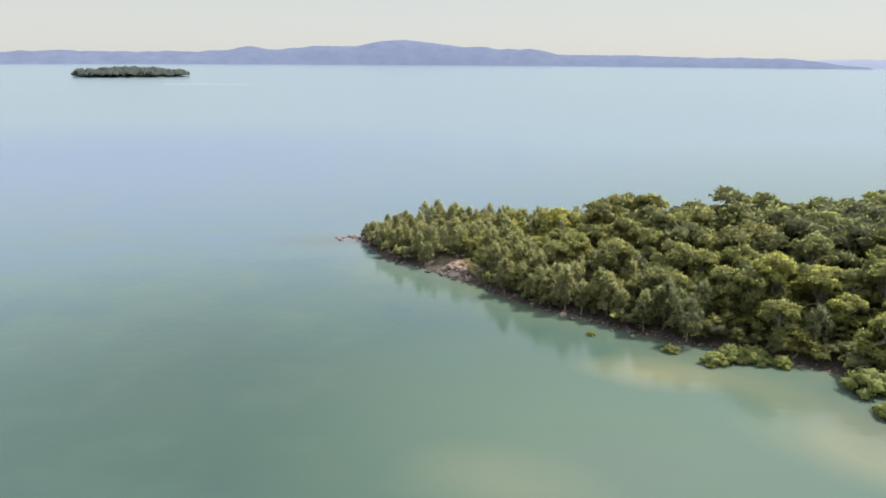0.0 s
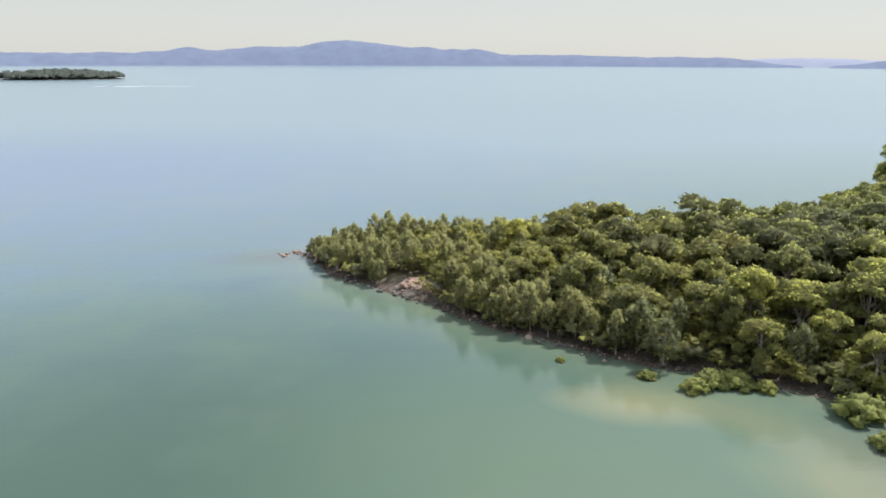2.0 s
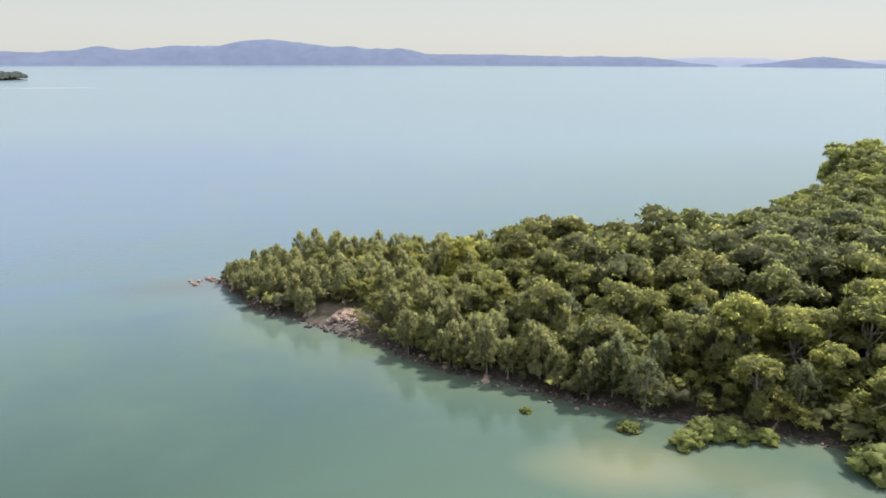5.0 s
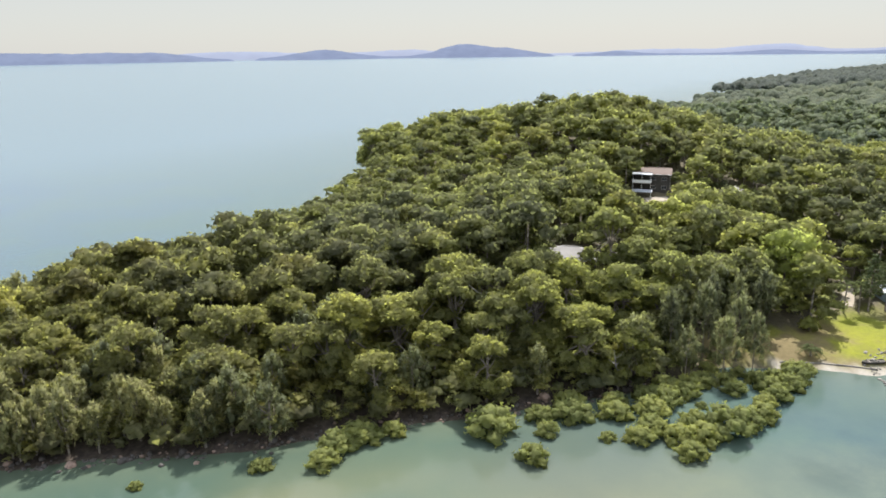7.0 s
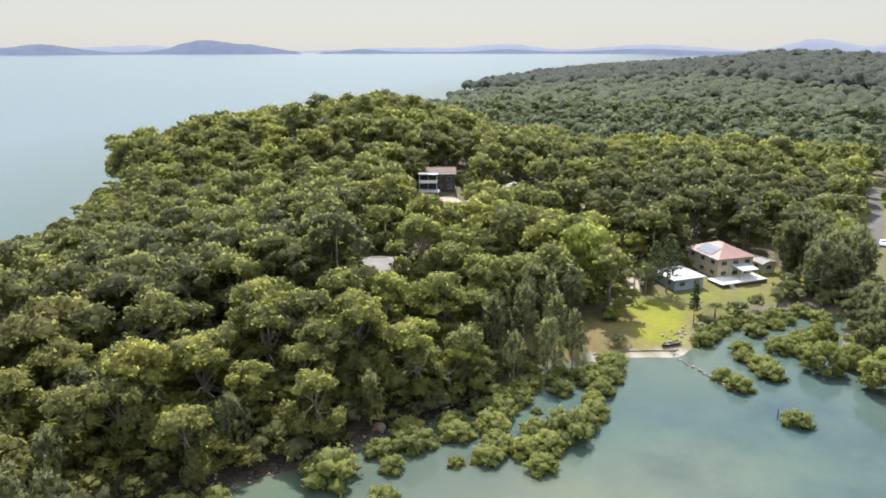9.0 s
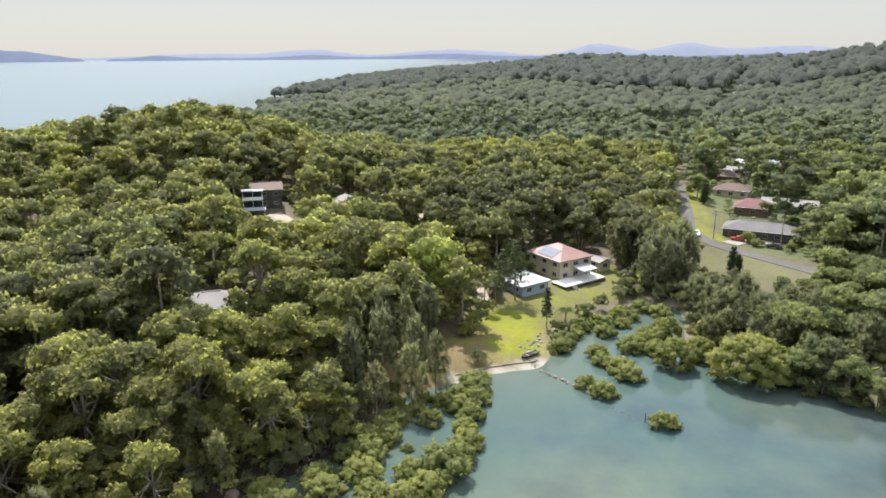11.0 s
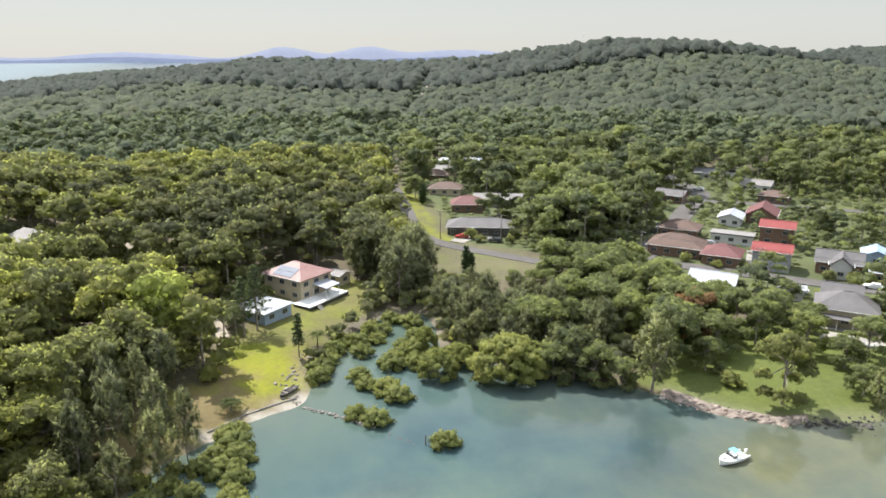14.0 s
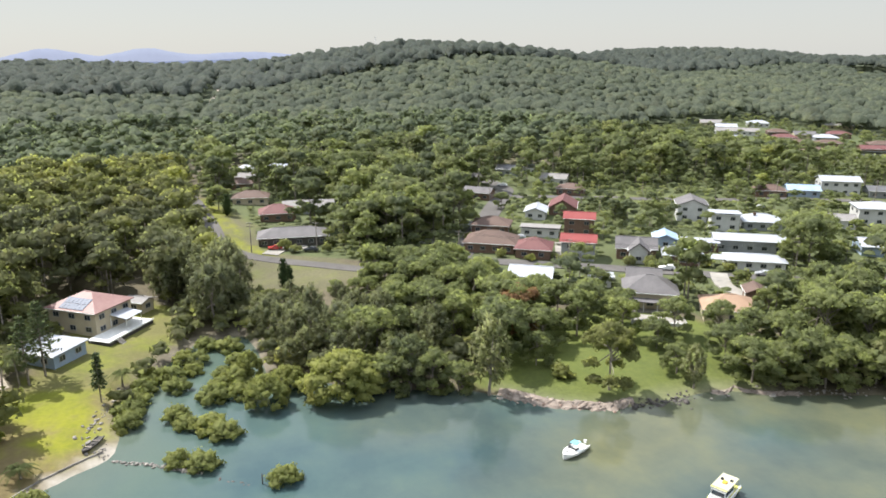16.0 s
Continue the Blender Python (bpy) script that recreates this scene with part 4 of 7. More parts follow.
# valley wood beyond the houses
x, y = scatter(rng, 60, 760, -1000, 440, 8.6)
kept = ~in_poly(x, y, FIELDS[0]) & ((np.hypot(x - 30, y - 85) > 520) | (rng.random(len(x)) < 0.75))
x, y = x[kept], y[kept]
d = shore_distance(x, y)
ok = (d > 3) & ~open_ground(x, y) & ((x > 345) | (y < -10)) & (np.degrees(np.arctan2(x - 30, y - 85)) < 157) & ~((x < 300) & (y > -60)) & (near_line(x, y, ROAD_CUT) > np.where(x < 680, 4, 7))
x, y, d = x[ok], y[ok], d[ok]
z, tones = ground_height(x, y, d), tone_field(rng, x, y, 0.13)
far_kits, valley_kits = low_kit(12, 1, 14, 0, 0, 950, level=2), low_kit(10, 6, 6, 9, 0.75, 940, level=2)
sizes = [rng.choice([0.74, 0.86, 0.95, 1.02, 1.10, 1.22]) * rng.uniform(0.92, 1.08) * (0.72 if q > 320 else 1.0) * (0.5 if 300 < p < 376 and -55 < q < 28 else 1.0) for p, q in zip(x, y)]
nearer = np.hypot(x - 30, y - 85) < 520
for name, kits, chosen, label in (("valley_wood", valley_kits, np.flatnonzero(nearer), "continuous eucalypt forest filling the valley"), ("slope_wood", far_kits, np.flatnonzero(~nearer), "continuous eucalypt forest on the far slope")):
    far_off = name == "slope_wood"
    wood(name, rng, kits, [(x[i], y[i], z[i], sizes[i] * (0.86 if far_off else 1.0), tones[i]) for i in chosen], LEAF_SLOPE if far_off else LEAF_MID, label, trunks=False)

# far wood on the ridge
x, y = scatter(rng, 100, 3000, -2600, 480, 13.4)
in_field = in_poly(x, y, FIELDS[0])
x, y = x[~in_field], y[~in_field]
d = shore_distance(x, y)
az = np.degrees(np.arctan2(x - 30, y - 85))
far = np.hypot(x - 30, y - 85)
ok = (near_line(x, y, ROAD_CUT) > 7) & (d > 5) & (az > 60) & (az < 156) & ((x > 760) | (y < -1000)) & (far < np.interp(az, [86, 92, 124, 142], [1900, 1250, 1250, 1750]))
x, y, d = x[ok], y[ok], d[ok]
z, tones = ground_height(x, y, d), tone_field(rng, x, y, 0.13)
ridge_kits = low_kit(6, 1, 9, 0, 0, 970, level=2)
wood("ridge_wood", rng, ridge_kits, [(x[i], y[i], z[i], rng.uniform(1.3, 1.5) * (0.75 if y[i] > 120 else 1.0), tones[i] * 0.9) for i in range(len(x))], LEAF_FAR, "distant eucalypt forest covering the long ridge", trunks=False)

# ---------------------------------------------------------------- building materials
BRICK = surface("brown_brick", (0.105, 0.064, 0.046), (0.180, 0.115, 0.082), 0.5, 0.85)
CREAM = surface("cream_render", (0.36, 0.31, 0.22), (0.45, 0.39, 0.28), 0.4, 0.8)
WHITE = surface("white_weatherboard", (0.42, 0.42, 0.41), (0.54, 0.54, 0.53), 0.4, 0.6)
GREYW = surface("grey_cladding", (0.20, 0.21, 0.22), (0.32, 0.33, 0.34), 0.4, 0.7)
BLUEW = surface("blue_grey_cladding", (0.20, 0.26, 0.33), (0.30, 0.37, 0.46), 0.4, 0.7)
DARKW = surface("dark_timber", (0.035, 0.032, 0.030), (0.075, 0.068, 0.060), 0.5, 0.8)
GLASS = plain("dark_window_glass", (0.025, 0.032, 0.040), 0.08, 0, 0.6)
TRIM = plain("white_trim_paint", (0.72, 0.72, 0.70), 0.5)
SASH = plain("grey_window_frame", (0.30, 0.30, 0.29), 0.5)
CONCRETE = surface("pale_concrete", (0.20, 0.185, 0.165), (0.30, 0.28, 0.25), 0.3, 0.85)
ASPHALT = surface("worn_asphalt", (0.066, 0.060, 0.057), (0.105, 0.097, 0.092), 0.2, 0.9)
GRAVEL = surface("pale_gravel", (0.24, 0.20, 0.16), (0.36, 0.315, 0.255), 0.3, 0.95)
ROCK = surface("pinkish_shore_rock", (0.12, 0.082, 0.066), (0.31, 0.225, 0.18), 0.5, 0.9, relief=0.6, vary=0.6)
ROCK_BARE = surface("bare_pink_rock", (0.26, 0.165, 0.125), (0.44, 0.30, 0.235), 0.5, 0.9, relief=0.6)
ROCK_PALE = surface("pale_pink_ledge_rock", (0.14, 0.108, 0.090), (0.34, 0.285, 0.24), 0.7, 0.9, relief=0.6, vary=0.5)
ROCK_DARK = surface("dark_wet_rock", (0.030, 0.027, 0.025), (0.10, 0.088, 0.080), 0.6, 0.7, relief=0.6, vary=0.6)
ROCK_GREY = surface("grey_shore_stone", (0.14, 0.127, 0.115), (0.31, 0.285, 0.26), 0.6, 0.9, relief=0.6, vary=0.5)
SOLAR = plain("solar_cell_glass", (0.10, 0.12, 0.17), 0.55, 0, 0.25)
STEEL = plain("galvanised_steel", (0.45, 0.46, 0.47), 0.4, 0.7)
TYRE = plain("tyre_rubber", (0.02, 0.02, 0.02), 0.9)


def roof_material(name, a, b, ribs, rough=0.5, metal=0.0):
    """Roof sheet or tile: courses as relief, with fading and lichen."""
    m, nt, bs = node_material(name, rough, metal, 0.4)
    big, small = tex_noise(nt, 0.35, 4), tex_noise(nt, 4.0, 5)
    f = maths(nt, "ADD", maths(nt, "MULTIPLY", big, 0.6), maths(nt, "MULTIPLY", small, 0.4))
    nt.links.new(ramp(nt, f, [(0.32, a), (0.68, b)]), bs.inputs["Base Color"])
    tc = nt.nodes.new("ShaderNodeTexCoord")
    w = nt.nodes.new("ShaderNodeTexWave")
    w.inputs["Scale"].default_value, w.inputs["Distortion"].default_value = ribs, 0.2
    nt.links.new(tc.outputs["Object"], w.inputs[0])
    bump(nt, bs, w.outputs["Fac"], 0.35, 0.04)
    return m


ROOFS = {
    "brown": roof_material("brown_tile_roof", (0.078, 0.048, 0.038), (0.122, 0.078, 0.062), 1.1, 0.75), "maroon": roof_material("maroon_tile_roof", (0.098, 0.034, 0.034), (0.145, 0.054, 0.052), 1.1, 0.65),
    "red": roof_material("red_metal_roof", (0.170, 0.026, 0.024), (0.230, 0.044, 0.040), 1.6, 0.55), "rust": roof_material("faded_red_roof", (0.205, 0.105, 0.095), (0.29, 0.175, 0.16), 1.1, 0.58),
    "white": roof_material("white_metal_roof", (0.27, 0.285, 0.32), (0.40, 0.415, 0.46), 1.6, 0.5), "grey": roof_material("grey_tile_roof", (0.085, 0.080, 0.083), (0.145, 0.135, 0.138), 1.1, 0.75),
    "blue": roof_material("pale_blue_metal_roof", (0.22, 0.31, 0.45), (0.32, 0.42, 0.56), 1.6, 0.5), "orange": roof_material("orange_tile_roof", (0.25, 0.155, 0.10), (0.33, 0.225, 0.155), 1.1, 0.75),
    "dark": roof_material("dark_metal_roof", (0.07, 0.07, 0.075), (0.12, 0.12, 0.125), 1.6, 0.5), "silver": roof_material("weathered_zinc_roof", (0.165, 0.155, 0.15), (0.24, 0.225, 0.22), 1.6, 0.75)}


# ---------------------------------------------------------------- roads and paving
def strip(name, line, width, lift, material, label, category):
    """A ribbon that lies on the ground along a line."""
    pts = []
    line = [Vector((*p, 0)) for p in line]
    for a, b in zip(line[:-1], line[1:]):
        n = max(1, int((b - a).length / 3))
        pts += [a.lerp(b, k / n) for k in range(n)]
    pts.append(line[-1])
    for _ in range(3):
        pts = [pts[0]] + [(p + 2 * q + r) / 4 for p, q, r in zip(pts, pts[1:], pts[2:])] + [pts[-1]]
    vs, fs = [], []
    for k, p in enumerate(pts):
        d = (pts[min(k + 1, len(pts) - 1)] - pts[max(k - 1, 0)]).normalized()
        n = Vector((-d.y, d.x, 0))
        for s in (-1, -0.33, 0.33, 1):
            q = p + n * s * width / 2
            vs.append((q.x, q.y, gh(q.x, q.y) + lift))
        for s in (-1, 1):
            q = p + n * s * (width / 2 + 0.05)
            vs.append((q.x, q.y, gh(q.x, q.y) - 0.2))
        if k:
            a, b = 6 * (k - 1), 6 * k
            fs += [(a + j, a + j + 1, b + j + 1, b + j) for j in range(3)] + [(a + 4, a, b, b + 4), (a + 3, a + 5, b + 5, b + 3)]
    return tagged(link_mesh(name, vs, fs, material), label, category, kind="structure")


strip("road_1", ROAD_NORTH, 4.8, 0.14, ASPHALT, "worn grey asphalt road curving past lawns", "road")
strip("road_2", ROAD_MAIN, 7.5, 0.17, ASPHALT, "grey asphalt road into the suburb", "road")
strip("road_3", STREET, 6.0, 0.20, ASPHALT, "narrow asphalt street in front of the houses", "road")
strip("road_4", STREET_BACK, 6.0, 0.15, ASPHALT, "asphalt street behind the first houses", "road")
strip("road_5", DRIVE, 2.6, 0.13, GRAVEL, "pale gravel driveway through the trees", "driveway")
strip("road_6", ROAD_CUT, 4.5, 0.35, GRAVEL, "pale road cut through the far forest", "road")
strip("pavement_1", [(186, -38), (198, -48), (206, -54)], 3.0, 0.24, CONCRETE, "pale concrete driveway", "driveway")
strip("pavement_2", [(158, -70), (148, -60), (140, -62)], 4.5, 0.26, CONCRETE, "pale concrete driveway and yard", "driveway")
strip("pavement_3", [(236, 30), (243, 24), (240, 17)], 5.0, 0.24, CONCRETE, "pale concrete forecourt", "driveway")
strip("pavement_4", [(213, 167), (206, 157), (199, 153)], 8.0, 0.15, GRAVEL, "pale sandy house yard among trees", "yard")


# ---------------------------------------------------------------- houses
def shared_box(name, sx, sy, sz, material, bevel=0.0):
    bm = box_bm(sx, sy, sz, bevel=bevel)
    me = bpy.data.meshes.new(name)
    bm.to_mesh(me)
    bm.free()
    me.materials.append(material)
    return me


def frame_mesh():
    bm = bmesh.new()
    for sx, sz, x, z in ((1.6, 0.09, 0, 0), (1.6, 0.09, 0, 1.11), (0.09, 1.02, -0.755, 0.09), (0.09, 1.02, 0.755, 0.09), (0.06, 1.02, 0, 0.09)):
        box_bm(sx, 0.12, sz, x, 0, z, bm=bm)
    me = bpy.data.meshes.new("window_frame")
    bm.to_mesh(me)
    bm.free()
    me.materials.append(SASH)
    return me


WIN_FRAME, WIN_PANE = frame_mesh(), shared_box("pane", 1.42, 0.05, 1.02, GLASS)
DOOR_MESH, SOLAR_MESH = shared_box("door", 0.95, 0.09, 2.05, TRIM, 0.01), shared_box("solar_panel", 1.0, 1.7, 0.05, SOLAR, 0.008)
POST_MESH = shared_box("post", 0.12, 0.12, 2.5, TRIM, 0.01)


def roof_shell(kind, w, d, rise, over, thick=0.18):
    """Roof of a box w by d: hip, gable or skillion, with eaves and thickness."""
    a, b = w / 2 + over, d / 2 + over
    if kind == "hip":
        r = max(0.2, a - b)
        top = [(-r, 0, rise), (r, 0, rise)]
        base = [(-a, -b, 0), (a, -b, 0), (a, b, 0), (-a, b, 0)]
        faces = [(0, 1, 5, 4), (1, 2, 5), (2, 3, 4, 5), (3, 0, 4)]
    elif kind == "gable":
        top = [(-a, 0, rise), (a, 0, rise)]
        base = [(-a, -b, 0), (a, -b, 0), (a, b, 0), (-a, b, 0)]
        faces = [(0, 1, 5, 4), (2, 3, 4, 5)]
    else:
        top = []
        base = [(-a, -b, 0), (a, -b, 0), (a, b, rise), (-a, b, rise)]
        faces = [(0, 1, 2, 3)]
    vs = base + top
    n = len(vs)
    bm = bmesh.new()
    up = [bm.verts.new((x, y, z + thick)) for x, y, z in vs]
    dn = [bm.verts.new(v) for v in vs]
    for f in faces:
        bm.faces.new([up[k] for k in f])
        bm.faces.new([dn[k] for k in reversed(f)])
    ring = [0, 1, 2, 3] if kind != "gable" else [0, 1, 5, 2, 3, 4]
    for p, q in zip(ring, ring[1:] + ring[:1]):
        bm.faces.new([dn[p], dn[q], up[q], up[p]])
    return bm


def house(x, y, turn, w, d, wall_h, roof, kind, wall, label, storeys=1, rise=None, solar=0, porch=None, name="house", lift=None, carport=False, chimney=False):
    """A house: walls with gables, roof, windows with panes, a door, and what else it carries."""
    ob = new(name)
    z = min(gh(x + i * w * 0.3, y + j * d * 0.3) for i in (-1, 0, 1) for j in (-1, 0, 1)) if lift is None else lift
    ob.matrix_basis = pose(x, y, z, 0, 0, turn)
    rise = d * 0.24 if rise is None else rise
    H = wall_h * storeys
    bm = box_bm(w, d, H + 1.5, 0, 0, -1.5)
    if kind == "gable":
        for s in (-1, 1):
            v = [bm.verts.new((s * (w / 2 - 0.02), -d / 2, H)), bm.verts.new((s * (w / 2 - 0.02), d / 2, H)), bm.verts.new((s * (w / 2 - 0.02), 0, H + rise * 0.93))]
            bm.faces.new(v)
    part("wall", bm, wall, ob)
    rf = part("roof", roof_shell(kind, w, d, rise, 0.55), ROOFS[roof], ob)
    rf.matrix_basis = pose(0, 0, H)
    if kind in ("hip", "gable"):
        r = max(0.2, w / 2 + 0.55 - d / 2 - 0.55) if kind == "hip" else w / 2 + 0.55
        cap = part("ridge_cap", box_bm(2 * r, 0.35, 0.14, 0, 0, 0, 0.04), ROOFS[roof], rf)
        cap.matrix_basis = pose(0, 0, rise + 0.1)
    gut = bmesh.new()
    for sx, sy, gx, gy in ((w + 1.1, 0.12, 0, -d / 2 - 0.6), (w + 1.1, 0.12, 0, d / 2 + 0.6)):
        box_bm(sx, sy, 0.14, gx, gy, H + 0.0, bm=gut)
    part("gutter", gut, TRIM, ob)
    for s in range(storeys):
        zz = s * wall_h + 0.95
        for side, length, off in ((0, w, d / 2), (180, w, d / 2), (90, d, w / 2), (270, d, w / 2)):
            n = max(1, int(length / 3.4))
            for k in range(n):
                u = (k + 0.5) / n * length - length / 2
                m = pose(0, 0, 0, 0, 0, side) @ pose(u, -off - 0.03, zz)
                if s == 0 and side == 0 and k == n // 2:
                    shared_part("door", DOOR_MESH, ob, pose(0, 0, 0, 0, 0, side) @ pose(u, -off - 0.04, 0.1))
                    continue
                fr = shared_part("window", WIN_FRAME, ob, m)
                shared_part("pane", WIN_PANE, fr, pose(0, 0.02, 0.09))
    back = solar < 0
    solar = abs(solar)
    if solar:
        slope = math.degrees(math.atan2(rise, d / 2 + 0.55))
        for k in range(solar):
            u = (k % 6 - 2.5) * 1.06
            q = 1.3 + (k // 6) * 1.78
            shared_part("solar_panel", SOLAR_MESH, rf, pose(0, 0, 0, 0, 0, 180 if back else 0) @ pose(u, -(d / 2 + 0.55) + q * math.cos(radians(slope)), q * math.sin(radians(slope)) + 0.27, slope, 0, 0))
    if porch:
        side, depth, pm = porch
        off = (d if side in (0, 180) else w) / 2
        length = (w if side in (0, 180) else d) * 0.8
        pr = part("verandah_roof", box_bm(length, depth, 0.12, 0, 0, 0, 0.02), ROOFS[pm], ob)
        pr.matrix_basis = pose(0, 0, 0, 0, 0, side) @ pose(0, -off - depth / 2, 2.55, 4, 0, 0)
        for k in range(4):
            shared_part("post", POST_MESH, ob, pose(0, 0, 0, 0, 0, side) @ pose((k / 3 - 0.5) * (length - 0.4), -off - depth + 0.2, 0))
        dk = part("deck", box_bm(length, depth, 0.9, 0, 0, 0, 0.03), CONCRETE, ob)
        dk.matrix_basis = pose(0, 0, 0, 0, 0, side) @ pose(0, -off - depth / 2, -0.75)
    if carport:
        part("carport_roof", box_bm(4.2, 5.6, 0.12, w / 2 + 2.4, 0, 2.5, 0.02), ROOFS["white"], ob)
        for sx in (0.6, 4.2):
            for sy in (-2.5, 2.5):
                shared_part("post", POST_MESH, ob, pose(w / 2 + sx, sy, 0))
    if chimney:
        part("chimney", box_bm(0.8, 0.6, 1.6, w * 0.2, d * 0.15, H + rise * 0.5, 0.03), BRICK, ob)
    return tagged(ob, label, "house", "houses of the settlement")


ST = 47.6  # bearing of the street
HOUSES = []


def place(x, y, *rest, **more):
    HOUSES.append((x, y, max(rest[1], rest[2]) / 2 + 1.5))
    return house(x, y, *rest, **more)


def terrace_wing(x, y, turn, z):
    """White stepped verandahs in front of the dark house: an upper balcony and a lower flat roof."""
    ob = new("verandah")
    ob.matrix_basis = pose(x, y, z, 0, 0, turn)
    part("floor", box_bm(6.0, 3.4, 0.25, 0, 0, 3.0, 0.02), CONCRETE, ob)
    part("parapet", box_bm(6.0, 0.12, 0.95, 0, 1.64, 3.25, 0.02), TRIM, ob)
    for sx in (-2.94, 2.94):
        part("parapet", box_bm(0.12, 3.15, 0.95, sx, 0.0, 3.25, 0.02), TRIM, ob)
    part("canopy", box_bm(6.4, 3.8, 0.16, 0, 0.1, 5.9, 0.03), ROOFS["white"], ob)
    for sx in (-2.8, 0.0, 2.8):
        shared_part("post", POST_MESH, ob, pose(sx, 1.5, 3.3))
        shared_part("post", POST_MESH, ob, pose(sx, 1.5, 0.5))
    part("back_wall", box_bm(6.0, 0.2, 7.2, 0, -1.75, -1.0), DARKW, ob)
    low = part("lower_roof", box_bm(6.6, 3.2, 0.16, 0, 0, 0, 0.03), ROOFS["white"], ob)
    low.matrix_basis = pose(-0.3, 3.6, 0.9, -5, 0, 0)
    for sx in (-3.2, 2.6):
        shared_part("post", POST_MESH, ob, pose(sx, 4.9, -1.75))
    tagged(ob, "white stepped verandahs below the dark hillside house", "verandah")


# beside the cove
place(200.5, 80.5, 42, 12.5, 10.5, 2.65, "rust", "hip", CREAM, "two-storey cream house with a faded red hip roof", storeys=2, rise=2.6, solar=-12)
place(185, 89, 45, 8.8, 8.4, 2.7, "white", "hip", BLUEW, "small blue-grey cottage with a white metal roof", rise=1.1)
place(205.5, 70.0, 42, 4.6, 3.8, 2.6, "silver", "gable", CREAM, "small pale shed beside the two-storey house", rise=0.7, name="shed")
# on the headland
place(221, 172, 115, 10.5, 7.5, 2.9, "brown", "gable", DARKW, "dark two-storey house with a brown gable roof among trees", storeys=2, rise=1.6)
terrace_wing(214.2, 172.6, 115, gh(219, 171))
place(129.5, 143, 117, 11.5, 8.0, 3.0, "silver", "hip", BRICK, "low house with a weathered zinc roof hidden by trees", rise=1.8)
place(229, 148, 20, 13.0, 7.0, 3.2, "silver", "gable", GREYW, "pale-roofed house half hidden by tree crowns", rise=1.4)
place(198, 129, 20, 6.0, 5.0, 2.6, "silver", "gable", GREYW, "small zinc-roofed shed among trees", rise=1.0, name="shed")
place(262, 121, 10, 8.0, 6.0, 3.0, "silver", "gable", GREYW, "grey shed roof showing between trees", rise=1.2, name="shed")
# by the curving road
place(247, 19, 72, 21.0, 9.0, 2.9, "grey", "hip", DARKW, "long dark house with a grey tile roof and solar panels", rise=2.2, solar=12)
place(279, 14, 75, 12.0, 9.0, 2.9, "maroon", "hip", BRICK, "brick house with a dark red hip roof", rise=2.6)
place(286, 0, 72, 18.0, 8.0, 2.9, "silver", "gable", GREYW, "long house with a grey metal roof", rise=1.6)
place(309, 15, 70, 13.0, 9.0, 2.8, "brown", "hip", CREAM, "cream house with a brown hip roof", rise=2.2)
place(384, -8, 60, 14.0, 9.0, 2.9, "white", "hip", WHITE, "white house with a pale metal roof", rise=1.9)
place(380, -23, 60, 13.0, 8.0, 2.9, "white", "gable", WHITE, "white house with a pale gable roof", rise=1.6)
place(356, 4, 70, 12.0, 8.0, 2.8, "silver", "gable", CREAM, "cream house with a zinc roof", rise=1.5)
place(366, -47, 60, 10.0, 8.0, 2.8, "white", "gable", WHITE, "pale gable-roofed house between trees", rise=1.5)
place(338, 12, 70, 11.0, 8.0, 2.8, "brown", "hip", BRICK, "brown-roofed brick house beside the road", rise=2.0)
# first row on the street
place(210, -31, ST, 15.0, 11.0, 2.9, "brown", "hip", BRICK, "low brick house with a wide brown hip roof", rise=2.9)
place(198, -38, ST, 10.0, 9.5, 2.9, "maroon", "hip", BRICK, "brick house with a maroon hip roof", rise=2.6, porch=(0, 2.2, "maroon"))
place(190, -48, ST, 9.5, 8.0, 2.7, "red", "gable", GREYW, "two-storey white house with a bright red roof and balcony", storeys=2, rise=1.5, porch=(0, 2.0, "red"))
place(212, -67, ST, 9.5, 8.0, 2.8, "red", "gable", BRICK, "two-storey brick house with a red metal roof", storeys=2, rise=1.5)
place(216, -54, ST, 12.0, 6.5, 2.7, "silver", "skillion", WHITE, "low white house with a flat pale roof", rise=0.5)
place(228, -43, ST, 12.0, 9.0, 2.9, "brown", "hip", BRICK, "low brown-roofed brick house behind the first row", rise=2.2, carport=True)
place(240, -83, ST + 90, 13.0, 9.5, 2.9, "maroon", "gable", BRICK, "brick house with a steep brown gable roof", storeys=1, rise=3.0)
place(238, -69, ST + 90, 10.0, 7.0, 2.8, "white", "gable", WHITE, "white house with a pale metal gable roof", rise=1.5)
place(182, -63, ST, 11.0, 7.5, 3.3, "grey", "gable", BRICK, "gabled brick house with dark timber framing", rise=2.6)
place(178.5, -60.5, ST + 90, 6.5, 5.0, 3.6, "grey", "gable", WHITE, "front gable wing of the timber-framed house", rise=2.4, name="house_wing")
place(186, -79, ST + 90, 8.0, 6.5, 2.8, "blue", "gable", BLUEW, "house with a pale blue metal roof", rise=1.6)
place(171, -70, ST, 10.5, 8.0, 2.8, "white", "hip", BRICK, "brick house with a white metal hip roof", rise=1.9)
place(177, -84, ST, 10.0, 7.5, 2.8, "white", "skillion", BRICK, "house with a flat white roof", rise=0.6)
place(170, -97, ST, 20.0, 8.0, 3.6, "white", "gable", GREYW, "long grey house with a white metal roof", rise=1.2)
place(157, -83, ST, 15.0, 7.0, 2.7, "white", "hip", WHITE, "low white-roofed house beside the street", rise=1.2, carport=True)
place(192, -113, ST, 9.0, 7.0, 2.8, "white", "skillion", WHITE, "white boxy two-storey house", storeys=2, rise=0.4)
